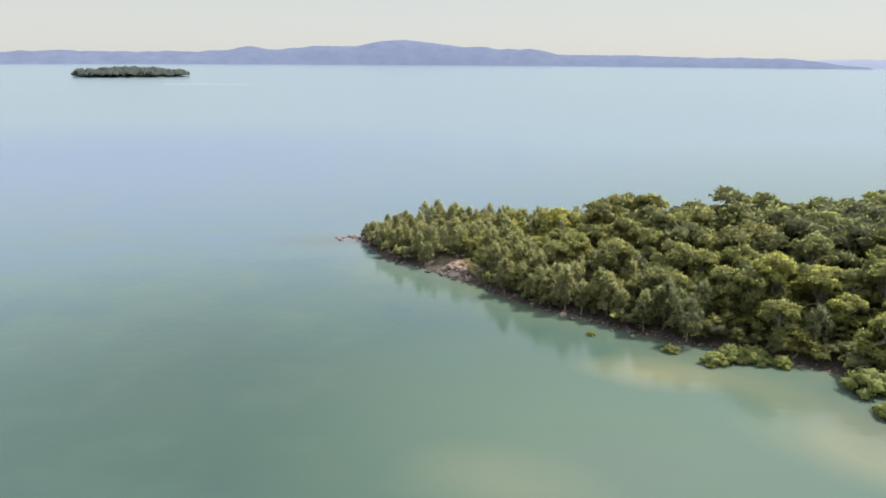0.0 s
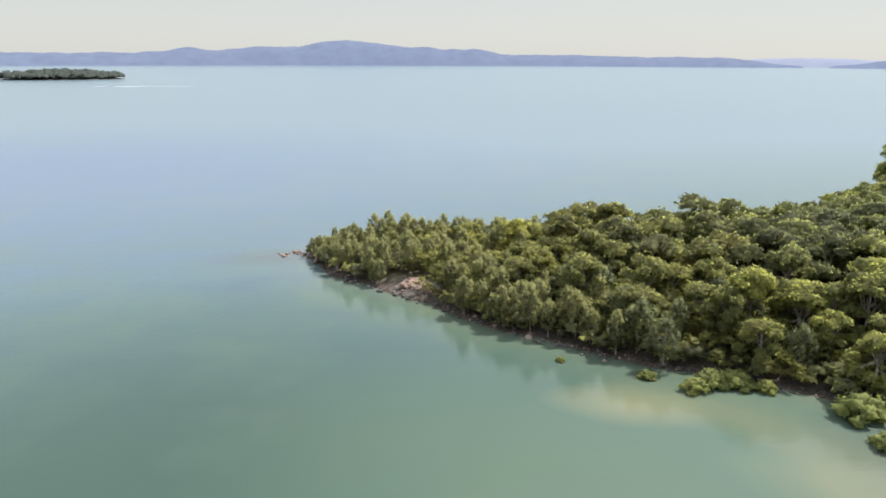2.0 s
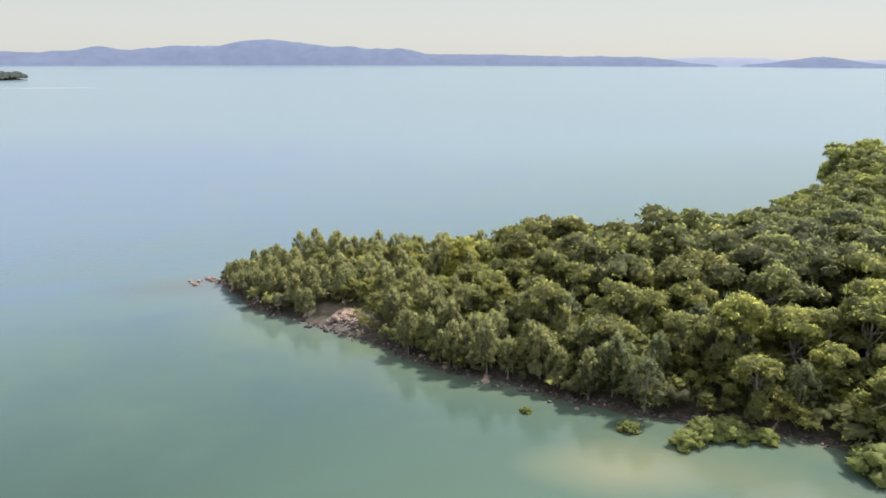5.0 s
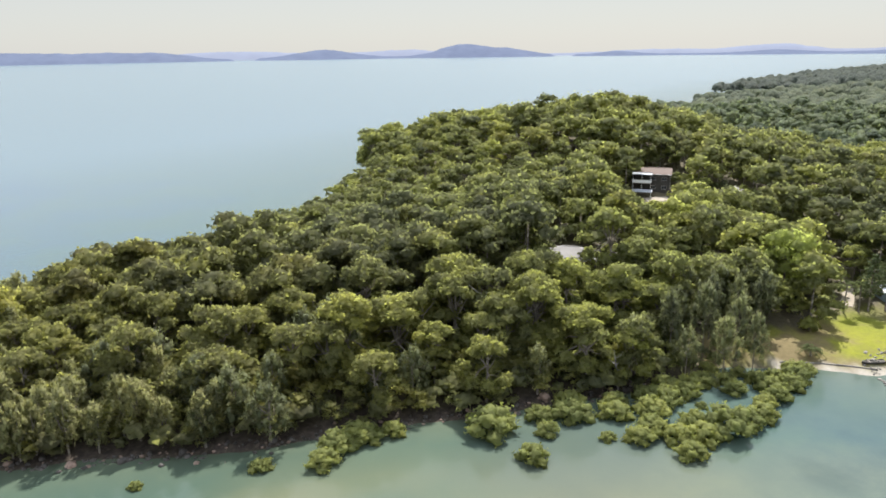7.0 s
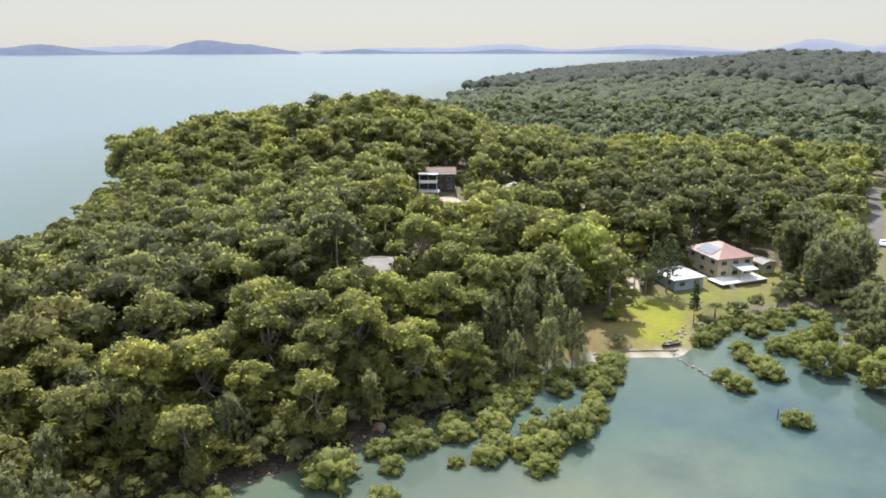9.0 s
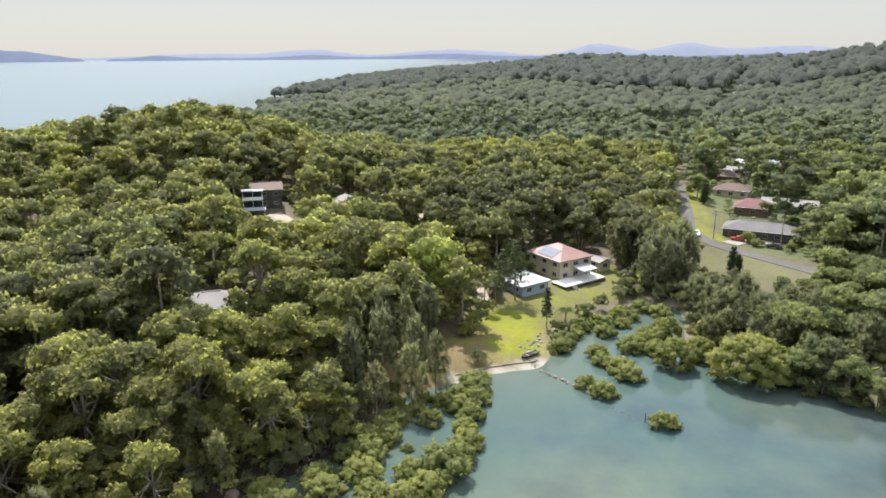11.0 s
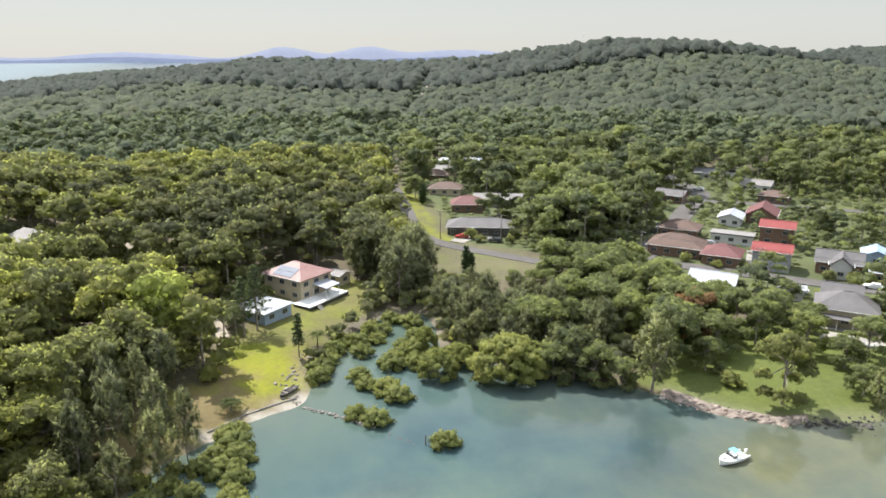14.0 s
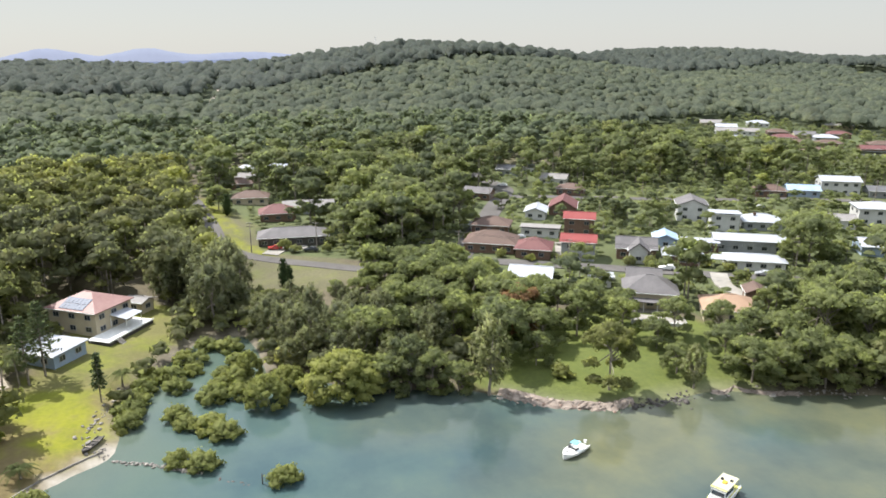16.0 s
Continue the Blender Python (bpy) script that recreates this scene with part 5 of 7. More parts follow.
place(209, -116, ST + 90, 11.0, 10.0, 2.8, "grey", "gable", WHITE, "two-storey white gabled house", storeys=2, rise=2.2)
place(186, -124, ST, 12.0, 9.0, 2.9, "white", "hip", GREYW, "house with a broad white hip roof", storeys=1, rise=2.0, chimney=True)
place(221, -176, ST, 11.5, 8.0, 2.8, "brown", "hip", BRICK, "brown-roofed brick house behind a green verge", rise=2.0)
place(214, -187, ST, 12.0, 8.0, 2.8, "blue", "gable", BLUEW, "house with a pale blue metal roof", rise=1.7)
place(210, -205, ST, 15.0, 9.0, 2.9, "white", "gable", WHITE, "large two-storey white house", storeys=2, rise=1.6)
place(196, -217, ST, 16.0, 9.0, 2.9, "dark", "gable", GREYW, "low house with a dark metal roof", rise=1.6)
place(174, -147, ST, 11.0, 8.0, 2.8, "silver", "gable", WHITE, "pale house with a metal roof", rise=1.4)
place(170, -163, ST, 13.0, 10.0, 2.9, "white", "hip", WHITE, "white house with a broad pale roof", storeys=2, rise=1.6)
place(147, -126, ST, 12.0, 9.0, 2.9, "white", "gable", BLUEW, "blue-walled house with a white roof", rise=1.6)
place(138, -140, ST, 12.0, 9.0, 2.9, "maroon", "gable", BRICK, "house with a dark red roof", rise=1.8)
# between the street and the park
place(151, -37, ST, 12.0, 10.0, 3.9, "grey", "hip", CREAM, "large pale house with a complex grey tile roof", rise=3.0, porch=(180, 2.6, "grey"))
place(160, -44, ST, 8.0, 7.0, 2.9, "grey", "gable", CREAM, "grey-roofed wing of a pale house", rise=2.2)
place(167, -36, ST, 5.5, 4.5, 2.5, "white", "skillion", WHITE, "white flat-roofed garage beside the street", rise=0.3, name="garage")
place(135, -46, ST, 12.0, 9.5, 2.9, "orange", "hip", CREAM, "house with an orange tile hip roof", rise=2.4)
place(139, -60, ST + 90, 5.5, 4.5, 2.6, "brown", "gable", BRICK, "small brick garage with a brown roof", rise=1.3, name="garage")
place(170, -16, ST, 10.0, 8.0, 2.9, "white", "gable", WHITE, "two-storey white house screened by tall trees", storeys=2, rise=1.6)
# farther back
for hx, hy, tn, w, d, rf, kd, wl, lb in (
        (358, -207, 40, 20, 11, "brown", "hip", BRICK, "broad brown-roofed building among trees"), (320, -130, 40, 12, 8, "white", "skillion", WHITE, "white flat-roofed house"),
        (322, -116, 40, 11, 8, "dark", "gable", GREYW, "dark-roofed house"), (364, -339, 40, 22, 10, "silver", "gable", WHITE, "long zinc-roofed building"),
        (437, -466, 40, 24, 11, "white", "gable", WHITE, "long white-roofed building"), (362, -445, 40, 20, 11, "silver", "hip", CREAM, "pale hip-roofed house"),
        (433, -600, 40, 26, 12, "rust", "gable", BRICK, "large red-roofed building"), (282, -298, 47, 16, 9, "brown", "hip", CREAM, "cream house with a brown roof"), (387, -351, 47, 14, 9, "white", "gable", WHITE, "white-roofed house"), (351, -359, 47, 13, 9, "brown", "hip", BRICK, "brown-roofed brick house"), (372, -332, 47, 13, 8, "silver", "gable", WHITE, "zinc-roofed house"), (330, -338, 47, 14, 9, "maroon", "hip", BRICK, "dark red-roofed house"), (335, -365, 47, 13, 9, "grey", "gable", CREAM, "grey-roofed house"), (300, -338, 47, 15, 9, "brown", "hip", BRICK, "brown-roofed brick house"), (274, -340, 47, 14, 9, "maroon", "gable", BRICK, "dark red-roofed house"), (262, -318, 47, 13, 8, "white", "skillion", WHITE, "white flat-roofed house"), (320, -366, 47, 14, 9, "white", "hip", GREYW, "pale-roofed house"), (283, -366, 47, 16, 9, "brown", "hip", BRICK, "brown-roofed brick house"), (410, -362, 47, 15, 9, "silver", "gable", CREAM, "zinc-roofed house"),
        (300, -262, 47, 13, 9, "grey", "hip", BRICK, "grey-roofed brick house"), (340, -300, 47, 14, 9, "white", "gable", WHITE, "white-roofed house"),
        (310, -320, 47, 13, 9, "brown", "hip", BRICK, "brown-roofed brick house beside the road"), (390, -390, 47, 15, 9, "white", "hip", WHITE, "white-roofed house"),
        (330, -395, 47, 15, 9, "maroon", "hip", BRICK, "dark red-roofed house"), (278, -70, 40, 11, 8, "grey", "gable", BRICK, "grey-roofed house beside the road"),
        (292, -120, 40, 12, 8, "silver", "gable", WHITE, "pale house beside the road"), (268, -110, 40, 11, 8, "brown", "hip", BRICK, "brown-roofed house beside the road")):
    place(hx, hy, tn, w, d, 2.9, rf, kd, wl, lb + " in the suburb", rise=1.8)


# ---------------------------------------------------------------- park terrace, beach wall, stones
def house_deck():
    """Raised deck beside the two-storey house, with parapet and a sloping awning on posts."""
    ob = new("house_deck")
    ob.matrix_basis = pose(193.4, 75.4, gh(193.4, 75.4), 0, 0, -45)
    # the shaded side below the decking is put in as a dark slab
    part("slab", box_bm(14.0, 5.4, 1.2, 0, 0, -0.5, 0.03), DARKW, ob)
    part("decking", box_bm(14.2, 5.6, 0.1, 0, 0, 0.7, 0.02), TRIM, ob, "white painted decking")
    part("kerb", box_bm(14.2, 0.15, 0.2, 0, -2.72, 0.8, 0.02), TRIM, ob)
    aw = part("awning", box_bm(5.2, 4.4, 0.12, 0, 0, 0, 0.02), ROOFS["white"], ob)
    aw.matrix_basis = pose(2.2, 0.2, 3.6, 7, 0, 0)
    for dx in (-2.4, 2.4):
        for dy in (-1.8, 2.1):
            shared_part("post", POST_MESH, ob, pose(2.2 + dx, 0.2 + dy, 0.8))
    for k in range(4):
        part("step", box_bm(1.4, 0.32, 0.26, -4.5, -3.0 - 0.32 * k, 0.45 - 0.26 * k, 0.01), CONCRETE, ob)
    tagged(ob, "white raised deck with parapet and awning beside the house", "deck")


house_deck()


def terrace():
    ob = new("garden_terrace")
    ob.matrix_basis = pose(141, -30, gh(141, -30), 0, 0, ST)
    part("wall", box_bm(12, 0.3, 1.0, 0, 3.0, -0.3, 0.02), WHITE, ob)
    for k in range(7):
        part("post", box_bm(0.3, 0.3, 1.5, (k - 3) * 1.9, 3.0, -0.3, 0.03), TRIM, ob)
    part("paving", box_bm(12, 6, 0.3, 0, 0, -0.15, 0.02), CONCRETE, ob)
    tagged(ob, "white balustraded garden terrace beside the park lawn", "terrace")


terrace()


def stone_meshes(n, seed, material, flat=0.6):
    out = []
    for k in range(n):
        rng = np.random.default_rng(seed + k)
        v, f = ICO[1]
        vv = v * (1 + rng.normal(0, 0.18, (len(v), 1))) * (1, rng.uniform(0.6, 1.0), flat * rng.uniform(0.7, 1.2))
        out.append(tri_mesh("rock", vv * 0.5, f, None, material))
    return out


def stones(name, line, count, spread, size, meshes, label, rng, lift=0.0, piece="rock"):
    """Loose stones along a line, each a piece of its own."""
    ob = new(name)
    line = np.array(line, float)
    seg = np.hypot(*np.diff(line, axis=0).T)
    cum = np.r_[0, np.cumsum(seg)]
    ob.matrix_basis = pose(line[0][0], line[0][1], max(0.0, gh(*line[0])))
    for k in range(count):
        s = rng.uniform(0, cum[-1])
        px, py = np.interp(s, cum, line[:, 0]) + rng.normal(0, spread), np.interp(s, cum, line[:, 1]) + rng.normal(0, spread)
        z = max(-0.15, gh(px, py)) + lift
        q = size * rng.lognormal(0, 0.45)
        shared_part(piece, meshes[rng.integers(len(meshes))], ob, ob.matrix_basis.inverted() @ pose(px, py, z + 0.1 * q, rng.uniform(-20, 20), rng.uniform(-20, 20), rng.uniform(0, 360)) @ Matrix.Diagonal((q, q, q, 1)))
    return tagged(ob, label, "rocks")


rng = np.random.default_rng(21)
PINK, DARKS, GREYS = stone_meshes(5, 300, ROCK), stone_meshes(5, 310, ROCK_DARK), stone_meshes(5, 320, ROCK_GREY)
stones("tip_rocks", [(-36, 236), (-27, 236), (-20, 226)], 70, 1.3, 1.2, PINK, "orange-pink rocks at the point of the headland", rng)
SLABS = stone_meshes(4, 340, ROCK_PALE, 0.3)
stones("cliff_rocks", [(1, 199), (5, 196), (10, 192)], 110, 1.6, 0.7, PINK, "pink eroded rock shelf under the trees", rng, 0.5)
def ledge(line, material, label, seed, out=1.5, back=1.9, top=0.95):
    """A broken rock shelf between grass and water, uneven in plan and height."""
    rng = np.random.default_rng(seed)
    line = np.array(line, float)
    cum = np.r_[0, np.cumsum(np.hypot(*np.diff(line, axis=0).T))]
    n, m = int(cum[-1] / 0.55), 8
    vs, fs = [], []
    jut = np.interp(np.arange(n), np.arange(0, n + 4, 4), rng.normal(0, 0.45, len(np.arange(0, n + 4, 4))))
    for i in range(n):
        at = cum[-1] * i / (n - 1)
        p = np.array([np.interp(at, cum, line[:, k]) for k in (0, 1)])
        q = np.array([np.interp(at + 1.0, cum, line[:, k]) for k in (0, 1)]) - np.array([np.interp(at - 1.0, cum, line[:, k]) for k in (0, 1)])
        q /= np.linalg.norm(q) + 1e-9
        sea = np.array([q[1], -q[0]])
        if shore_distance(np.array([p[0] + 3 * sea[0]]), np.array([p[1] + 3 * sea[1]]))[0] > shore_distance(np.array([p[0] - 3 * sea[0]]), np.array([p[1] - 3 * sea[1]]))[0]:
            sea = -sea
        for k in range(m):
            t = k / (m - 1)
            w = p + sea * (out + jut[i] - (out + back) * t + rng.normal(0, 0.12))
            step = math.floor(t * 3.4) / 3.4 * 0.6 + t * 0.4
            vs.append((w[0], w[1], -0.25 + (top + 0.35) * step + rng.normal(0, 0.09) * (0 < k < m - 1) - 0.4 * (k == m - 1)))
            if i and k:
                a, b = (i - 1) * m + k, i * m + k
                fs.append((a - 1, b - 1, b, a))
    tagged(link_mesh("rock_shelf", vs, fs, material), label, "rocks", kind="structure")


ledge([(131, 20.5), (127, 17), (121, 13), (118, 8), (115.5, 1.5)], ROCK_PALE, "broken shelf of pale pink rock along the park", 5)
ledge([(112.5, -14), (108, -21), (104, -27)], ROCK_PALE, "low eroded pink bank under the shore trees", 6, 0.7, 1.4, 0.6)


def eroded_bank():
    """A scarp of bare pink rock, gullied by rain."""
    rng = np.random.default_rng(77)
    n, m = 26, 9
    vs, fs = [], []
    for i in range(n):
        u = i / (n - 1)
        px, py = -0.8 + 8.6 * u, 200.5 - 6.7 * u
        top = 0.5 + 2.7 * math.sin(math.pi * min(1, max(0.03, u))) ** 0.7
        for k in range(m):
            q = k / (m - 1)
            gully = 0.35 * math.sin(9 * u * math.pi) * (1 - q) + rng.normal(0, 0.12)
            vs.append((px + 0.62 * (3.4 * q + gully), py + 0.78 * (3.4 * q + gully), -0.2 + top * q ** 0.7 + rng.normal(0, 0.07)))
            if i and k:
                a, b = (i - 1) * m + k, i * m + k
                fs.append((a - 1, b - 1, b, a))
    tagged(link_mesh("rock_bank", vs, fs, ROCK_BARE), "bare eroded bank of pale pink rock on the point", "rocks", kind="structure")


eroded_bank()
stones("shore_rocks", [(-20, 222), (-12, 207), (0, 194), (10, 184), (22, 169), (38, 156)], 290, 0.9, 0.62, DARKS[:5] + PINK[:1], "dark wet rocks along the headland shore", rng)
stones("shore_rocks", [(38, 156), (50, 147), (62, 141), (80, 129), (100, 118), (118, 110)], 300, 1.0, 0.62, DARKS[:5] + PINK[:2], "dark and pinkish rocks along the wooded shore", rng)
stones("beach_stones", [(143, 84), (150, 86), (158, 83), (166, 78)], 90, 0.8, 0.42, GREYS, "grey stones edging the lawn by the cove", rng)
stones("park_rocks", [(131, 20.5), (124, 14.5), (119, 9.5), (117, 5)], 200, 0.8, 0.42, GREYS[:2] + PINK, "pale riprap stones along the park shore", rng)
stones("rock_ledge", [(130, 19.5), (124, 14.3), (119.5, 9.5), (117.5, 5.5)], 45, 0.8, 0.8, SLABS, "flat pinkish rock ledge along the park shore", rng, 0.05)
stones("park_rocks", [(116, 3), (114, -3), (113, -9)], 150, 1.1, 0.5, DARKS, "dark grey riprap stones along the park shore", rng)
stones("park_rocks", [(112, -12), (108, -22), (100, -34), (94, -46)], 120, 1.0, 0.4, GREYS, "pale stones along the shaded shore", rng)
stones("stone_groyne", [(142, 83), (138, 78), (135, 75), (132, 72)], 150, 0.2, 0.34, GREYS, "low line of grey stones running into the cove", rng, 0.15)
stones("stone_groyne", [(130, 71), (127, 68), (124, 64)], 26, 0.3, 0.5, DARKS, "half-sunken dark stones in the cove", rng, -0.05)


def beach_wall():
    """Low pale blocks set end to end along the top of the beach."""
    ob = new("sea_wall")
    ob.matrix_basis = pose(140.6, 91.5, 0.0)
    line = [Vector(p) for p in ((136.2, 98.6), (140.9, 92.6), (143.2, 88.0), (145.0, 84.0))]
    k = 0
    for a, b in zip(line[:-1], line[1:]):
        n = max(1, round((b - a).length / 1.25))
        for q in range(n):
            p = a.lerp(b, (q + 0.5) / n)
            blk = part("block", box_bm(1.26, 0.22, 0.34, 0, 0, -0.12, 0.04), ROCK_GREY, ob)
            blk.matrix_basis = pose(p.x - 140.6, p.y - 91.5, gh(p.x, p.y) + 0.03 * math.sin(5 * k), 0, 0, math.degrees(math.atan2(b.y - a.y, b.x - a.x)) + 3 * math.sin(3 * k))
            k += 1
    tagged(ob, "low pale retaining wall above the beach", "wall")


beach_wall()

# ---------------------------------------------------------------- mangroves in the cove
MANGROVES = [(79, 123, 7.5), (85, 116, 4), (77, 113, 5), (92, 116, 6), (97, 111, 6), (102, 107, 6), (93, 104, 4.3), (97, 100, 4.6), (94, 96, 5), (105, 95, 7.5), (113, 93, 5.5), (121, 93.5, 5.2),
             (127, 93.5, 5), (131, 94, 5.5), (136, 94, 4), (112, 106, 4.4), (110, 102, 2.2), (119, 100, 4.4), (115, 107, 5), (122, 103, 4), (63, 137, 6), (68, 134, 4), (33, 150, 2.2), (48, 141, 3.8), (55, 135, 5),
             (59, 137, 5.5), (64, 136, 5.5), (88, 120, 4), (106, 110, 5), (124, 62, 5), (136.5, 74.5, 4.2), (133.5, 71.5, 4.6), (151, 72, 4.7), (147, 71, 4), (144.5, 68, 5.0), (141, 66.5, 5.0), (155, 65, 5.2), (159, 63, 4.6),
             (152, 79.5, 4.5), (156, 79, 5), (160, 77, 5), (164, 75.5, 5), (168, 73, 5), (164, 61, 4.2), (168, 66, 4), (173, 64, 4.4)]
MANGROVES += [(162, 70, 4.5), (168, 69.5, 4.5), (174, 66.5, 4), (179, 61, 5), (176, 57, 5), (169, 57.5, 4.5), (160, 59, 5), (154, 60.5, 5), (117, 94, 4.5), (109, 94, 5), (100, 97, 5.5), (103, 100, 5), (97, 104, 5), (107, 107, 5), (112, 110, 5), (118, 106, 4.5), (100, 113, 5), (95, 119, 5), (126, 99, 4), (124, 96, 4.5), (134, 95.5, 4.5), (129, 97, 4), (90, 108, 3)]
for mx, my, mw in MANGROVES:
    s = mw / 5.5
    tree_thing(rng, "mangrove", mx, my, max(-0.25, min(gh(mx, my), 0.3)), s * rng.uniform(0.9, 1.05), "mangrove", "low yellow-green mangrove bush standing in shallow water", "mangrove", "mangroves of the cove", 1.05)
for mx, my, mw, mh in ((144.2, 44.6, 16.4, 9.0), (148.0, 57.5, 9.0, 6.0), (153, 52, 6.5, 5), (161, 57, 6, 5.5)):
    ob = tree_thing(rng, "mangrove_tree", mx, my, -0.2, 1.0, "mangrove", "large dense rounded mangrove at the creek mouth", "mangrove", "mangroves of the cove")
    ob.matrix_basis = pose(mx, my, -0.2, 0, 0, rng.uniform(0, 360)) @ Matrix.Diagonal((mw / 14.5, mw / 14.5, mh / 8.2, 1))

# ---------------------------------------------------------------- trees of the creek, park and town
CREEK_WOOD = [(150, 44), (160, 53), (172, 50), (186, 50), (193, 60), (200, 46), (198, 28), (199, 8), (192, -6), (176, -10), (163, 2), (150, 15), (140, 26), (142, 34)]
tx, ty = scatter(rng, 136, 216, -12, 62, 5.3)
ok = in_poly(tx, ty, CREEK_WOOD) & (shore_distance(tx, ty) > 1)
for px, py in zip(tx[ok], ty[ok]):
    swamp = py > 22 + 0.1 * (px - 150)
    size = rng.uniform(0.62, 0.95) * (0.45 if px > 174 and 16 < py < 47 else 1.0)
    if swamp and rng.random() < 0.8:
        tree_thing(rng, "swamp_oak", px, py, gh(px, py), size, "she_oak", "grey-green swamp she-oak beside the creek", "tree", "creek trees", 1.25)
    else:
        tree_thing(rng, "garden_tree", px, py, gh(px, py), size * 0.9, "eucalypt", "leafy green eucalypt behind the park", "tree", "creek trees")

# the street blocks, where gardens are more open than the woods round them
TOWN_CORE = [(200, -10), (262, -58), (275, -130), (225, -235), (140, -180), (118, -62), (165, -40)]
TREES_TOWN = [(240, -3, .9), (234, -7, .9), (230, -16, .85), (246, -7, .95), (250, -22, .9), (241, -12, .9), (237, -36, .7), (256, -66, .5), (222, -92, .62), (204, -91, .68), (227, -163, .6), (223, -171, .5),
              (148, -94, 1.0), (153, -100, .9), (161, -137, .4), (151, -92, .5), (147, -14, .65), (152, -10, .6), (154, -2, .7), (157, 4, .75), (145, -22, .55), (132, -25, .6), (127, -33, .5), (119, -32, .6), (114, -35, .6),
              (111, -44, .8), (106, -50, .8), (115, -60, .8), (122, -64, .7), (124, -56, .6), (128, -50, .5), (118, -52, .7), (104, -58, .85), (98, -56, .8), (94, -66, .85), (120, -13, .45), (136, 8, .5), (333, -20, .9), (365, -98, .9), (339, -104, .9),
              (160, -28, .5), (142, 2, .65), (147, 8, .7), (143, -8, .65), (138, -16, .5), (140, 14, .7), (152, 4, .7), (158, -8, .65), (163, -4, .65), (130, -18, .45), (118, -24, .5), (155, -22, .5), (264, -14, .45), (268, 4, .3), (298, 30, .6), (322, 24, .7), (300, -10, .8), (108, -70, .8), (130, -72, .6)]
for px, py, s in TREES_TOWN:
    tree_thing(rng, "garden_tree", px, py, gh(px, py), s * (1.25 if px < 170 else 1.35 if py > -40 else 1.05) * rng.uniform(0.92, 1.08), "eucalypt", "spreading green garden tree with a full crown", "tree", "town trees", 1.08)
# the shrub at (129, 7) is added to stand for a tree's shadow
for px, py, s, kind, nm, lb in ((121.5, 2.5, .95, "eucalypt", "eucalypt", "leaning pale-trunked tree on the park lawn"), (132, 21.5, 1.3, "she_oak", "she_oak", "grey-green weeping she-oak on the park shore"), (115, -12, .8, "she_oak", "she_oak", "small grey-green tree on the park shore"),
                                (104, -34, .8, "she_oak", "she_oak", "grey she-oak leaning over the shore"), (99, -42, .8, "she_oak", "she_oak", "grey she-oak leaning over the shore"), (129, 7, 1.5, "shrub", "shrub", "dark spreading shrub on the park lawn"),
                                (289, 29, 1.15, "cypress", "cypress", "dense dark green conical cypress"), (300, 27, .9, "cypress", "cypress", "dense dark green conical cypress"), (312, 29, .8, "cypress", "cypress", "dark clipped conifer beside the road"),
                                (204, 36, .95, "cypress", "cypress", "dark conifer on the grass patch"), (206, 34, .8, "cypress", "cypress", "dark conifer on the grass patch"),
                                (190, 101, .75, "eucalypt", "eucalypt", "garden tree behind the cottage"), (194, 88.5, .3, "eucalypt", "eucalypt", "small garden tree between the houses"), (162, 108, 1.2, "bright_tree", "eucalypt", "broad bright yellow-green tree beside the lawn"), (157, 113, 1.05, "bright_tree", "eucalypt", "broad bright yellow-green tree beside the lawn"), (153, 99, 1.5, "shrub", "shrub", "spreading bush on the cove lawn"),
                                (240, 24, 1.6, "shrub", "shrub", "rounded green garden shrub"), (236, 22, 1.4, "shrub", "shrub", "rounded green garden shrub")):
    tree_thing(rng, kind, px, py, gh(px, py), s, nm, lb, "tree" if kind != "shrub" else "shrub")
OAK_STAND = [(187, 58), (189, 66), (204, 71), (224, 67), (229, 55), (206, 44), (195, 46)]
oaks = np.random.default_rng(55)
ox, oy = scatter(oaks, 182, 232, 42, 74, 5.0)
ok = in_poly(ox, oy, OAK_STAND) & ~open_ground(ox, oy) & (shore_distance(ox, oy) > 1)
for px, py in zip(ox[ok], oy[ok]):
    tree_thing(oaks, "swamp_oak", px, py, gh(px, py), oaks.uniform(0.9, 1.3), "she_oak", "tall dark grey-green she-oak between creek and road", "tree", "creek trees", 1.2)
# slender trees along the cove lawn
for px, py in ((134, 112), (131, 105), (138, 108.5), (142, 105), (127, 110), (146, 109), (134, 118), (123, 104), (118, 109), (127, 116), (129, 101), (139, 113), (121, 114)):
    tree_thing(oaks, "lawn_oak", px, py, gh(px, py), oaks.uniform(1.05, 1.45), "she_oak", "slender grey-green she-oak with a thin trunk beside the cove lawn", "tree", "lawn-edge trees", 0.8)
for px, py, s in ((124, 107, 1.3), (121, 111, 1.5), (126.5, 102.5, 1.2), (130, 118, 1.4), (119.5, 104.5, 1.3), (124, 116, 1.6), (128, 112.5, 0.9)):
    tree_thing(oaks, "shrub", px, py, gh(px, py), s, "shrub", "dark olive shrub under the lawn-edge trees", "shrub")
# dense trees leaning over the shaded shore beyond the park
for px, py in ((111, -23), (108, -27), (106, -31), (103, -33), (101, -38), (98, -43), (95, -46), (92, -52), (89, -57), (86, -63), (108, -34), (104, -40), (99, -48)):
    tree_thing(rng, "garden_tree", px, py, gh(px, py) - 0.6, rng.uniform(0.55, 0.8), "shore_tree", "dense dark green tree leaning over the shaded shore", "tree", "town trees", 1.1)
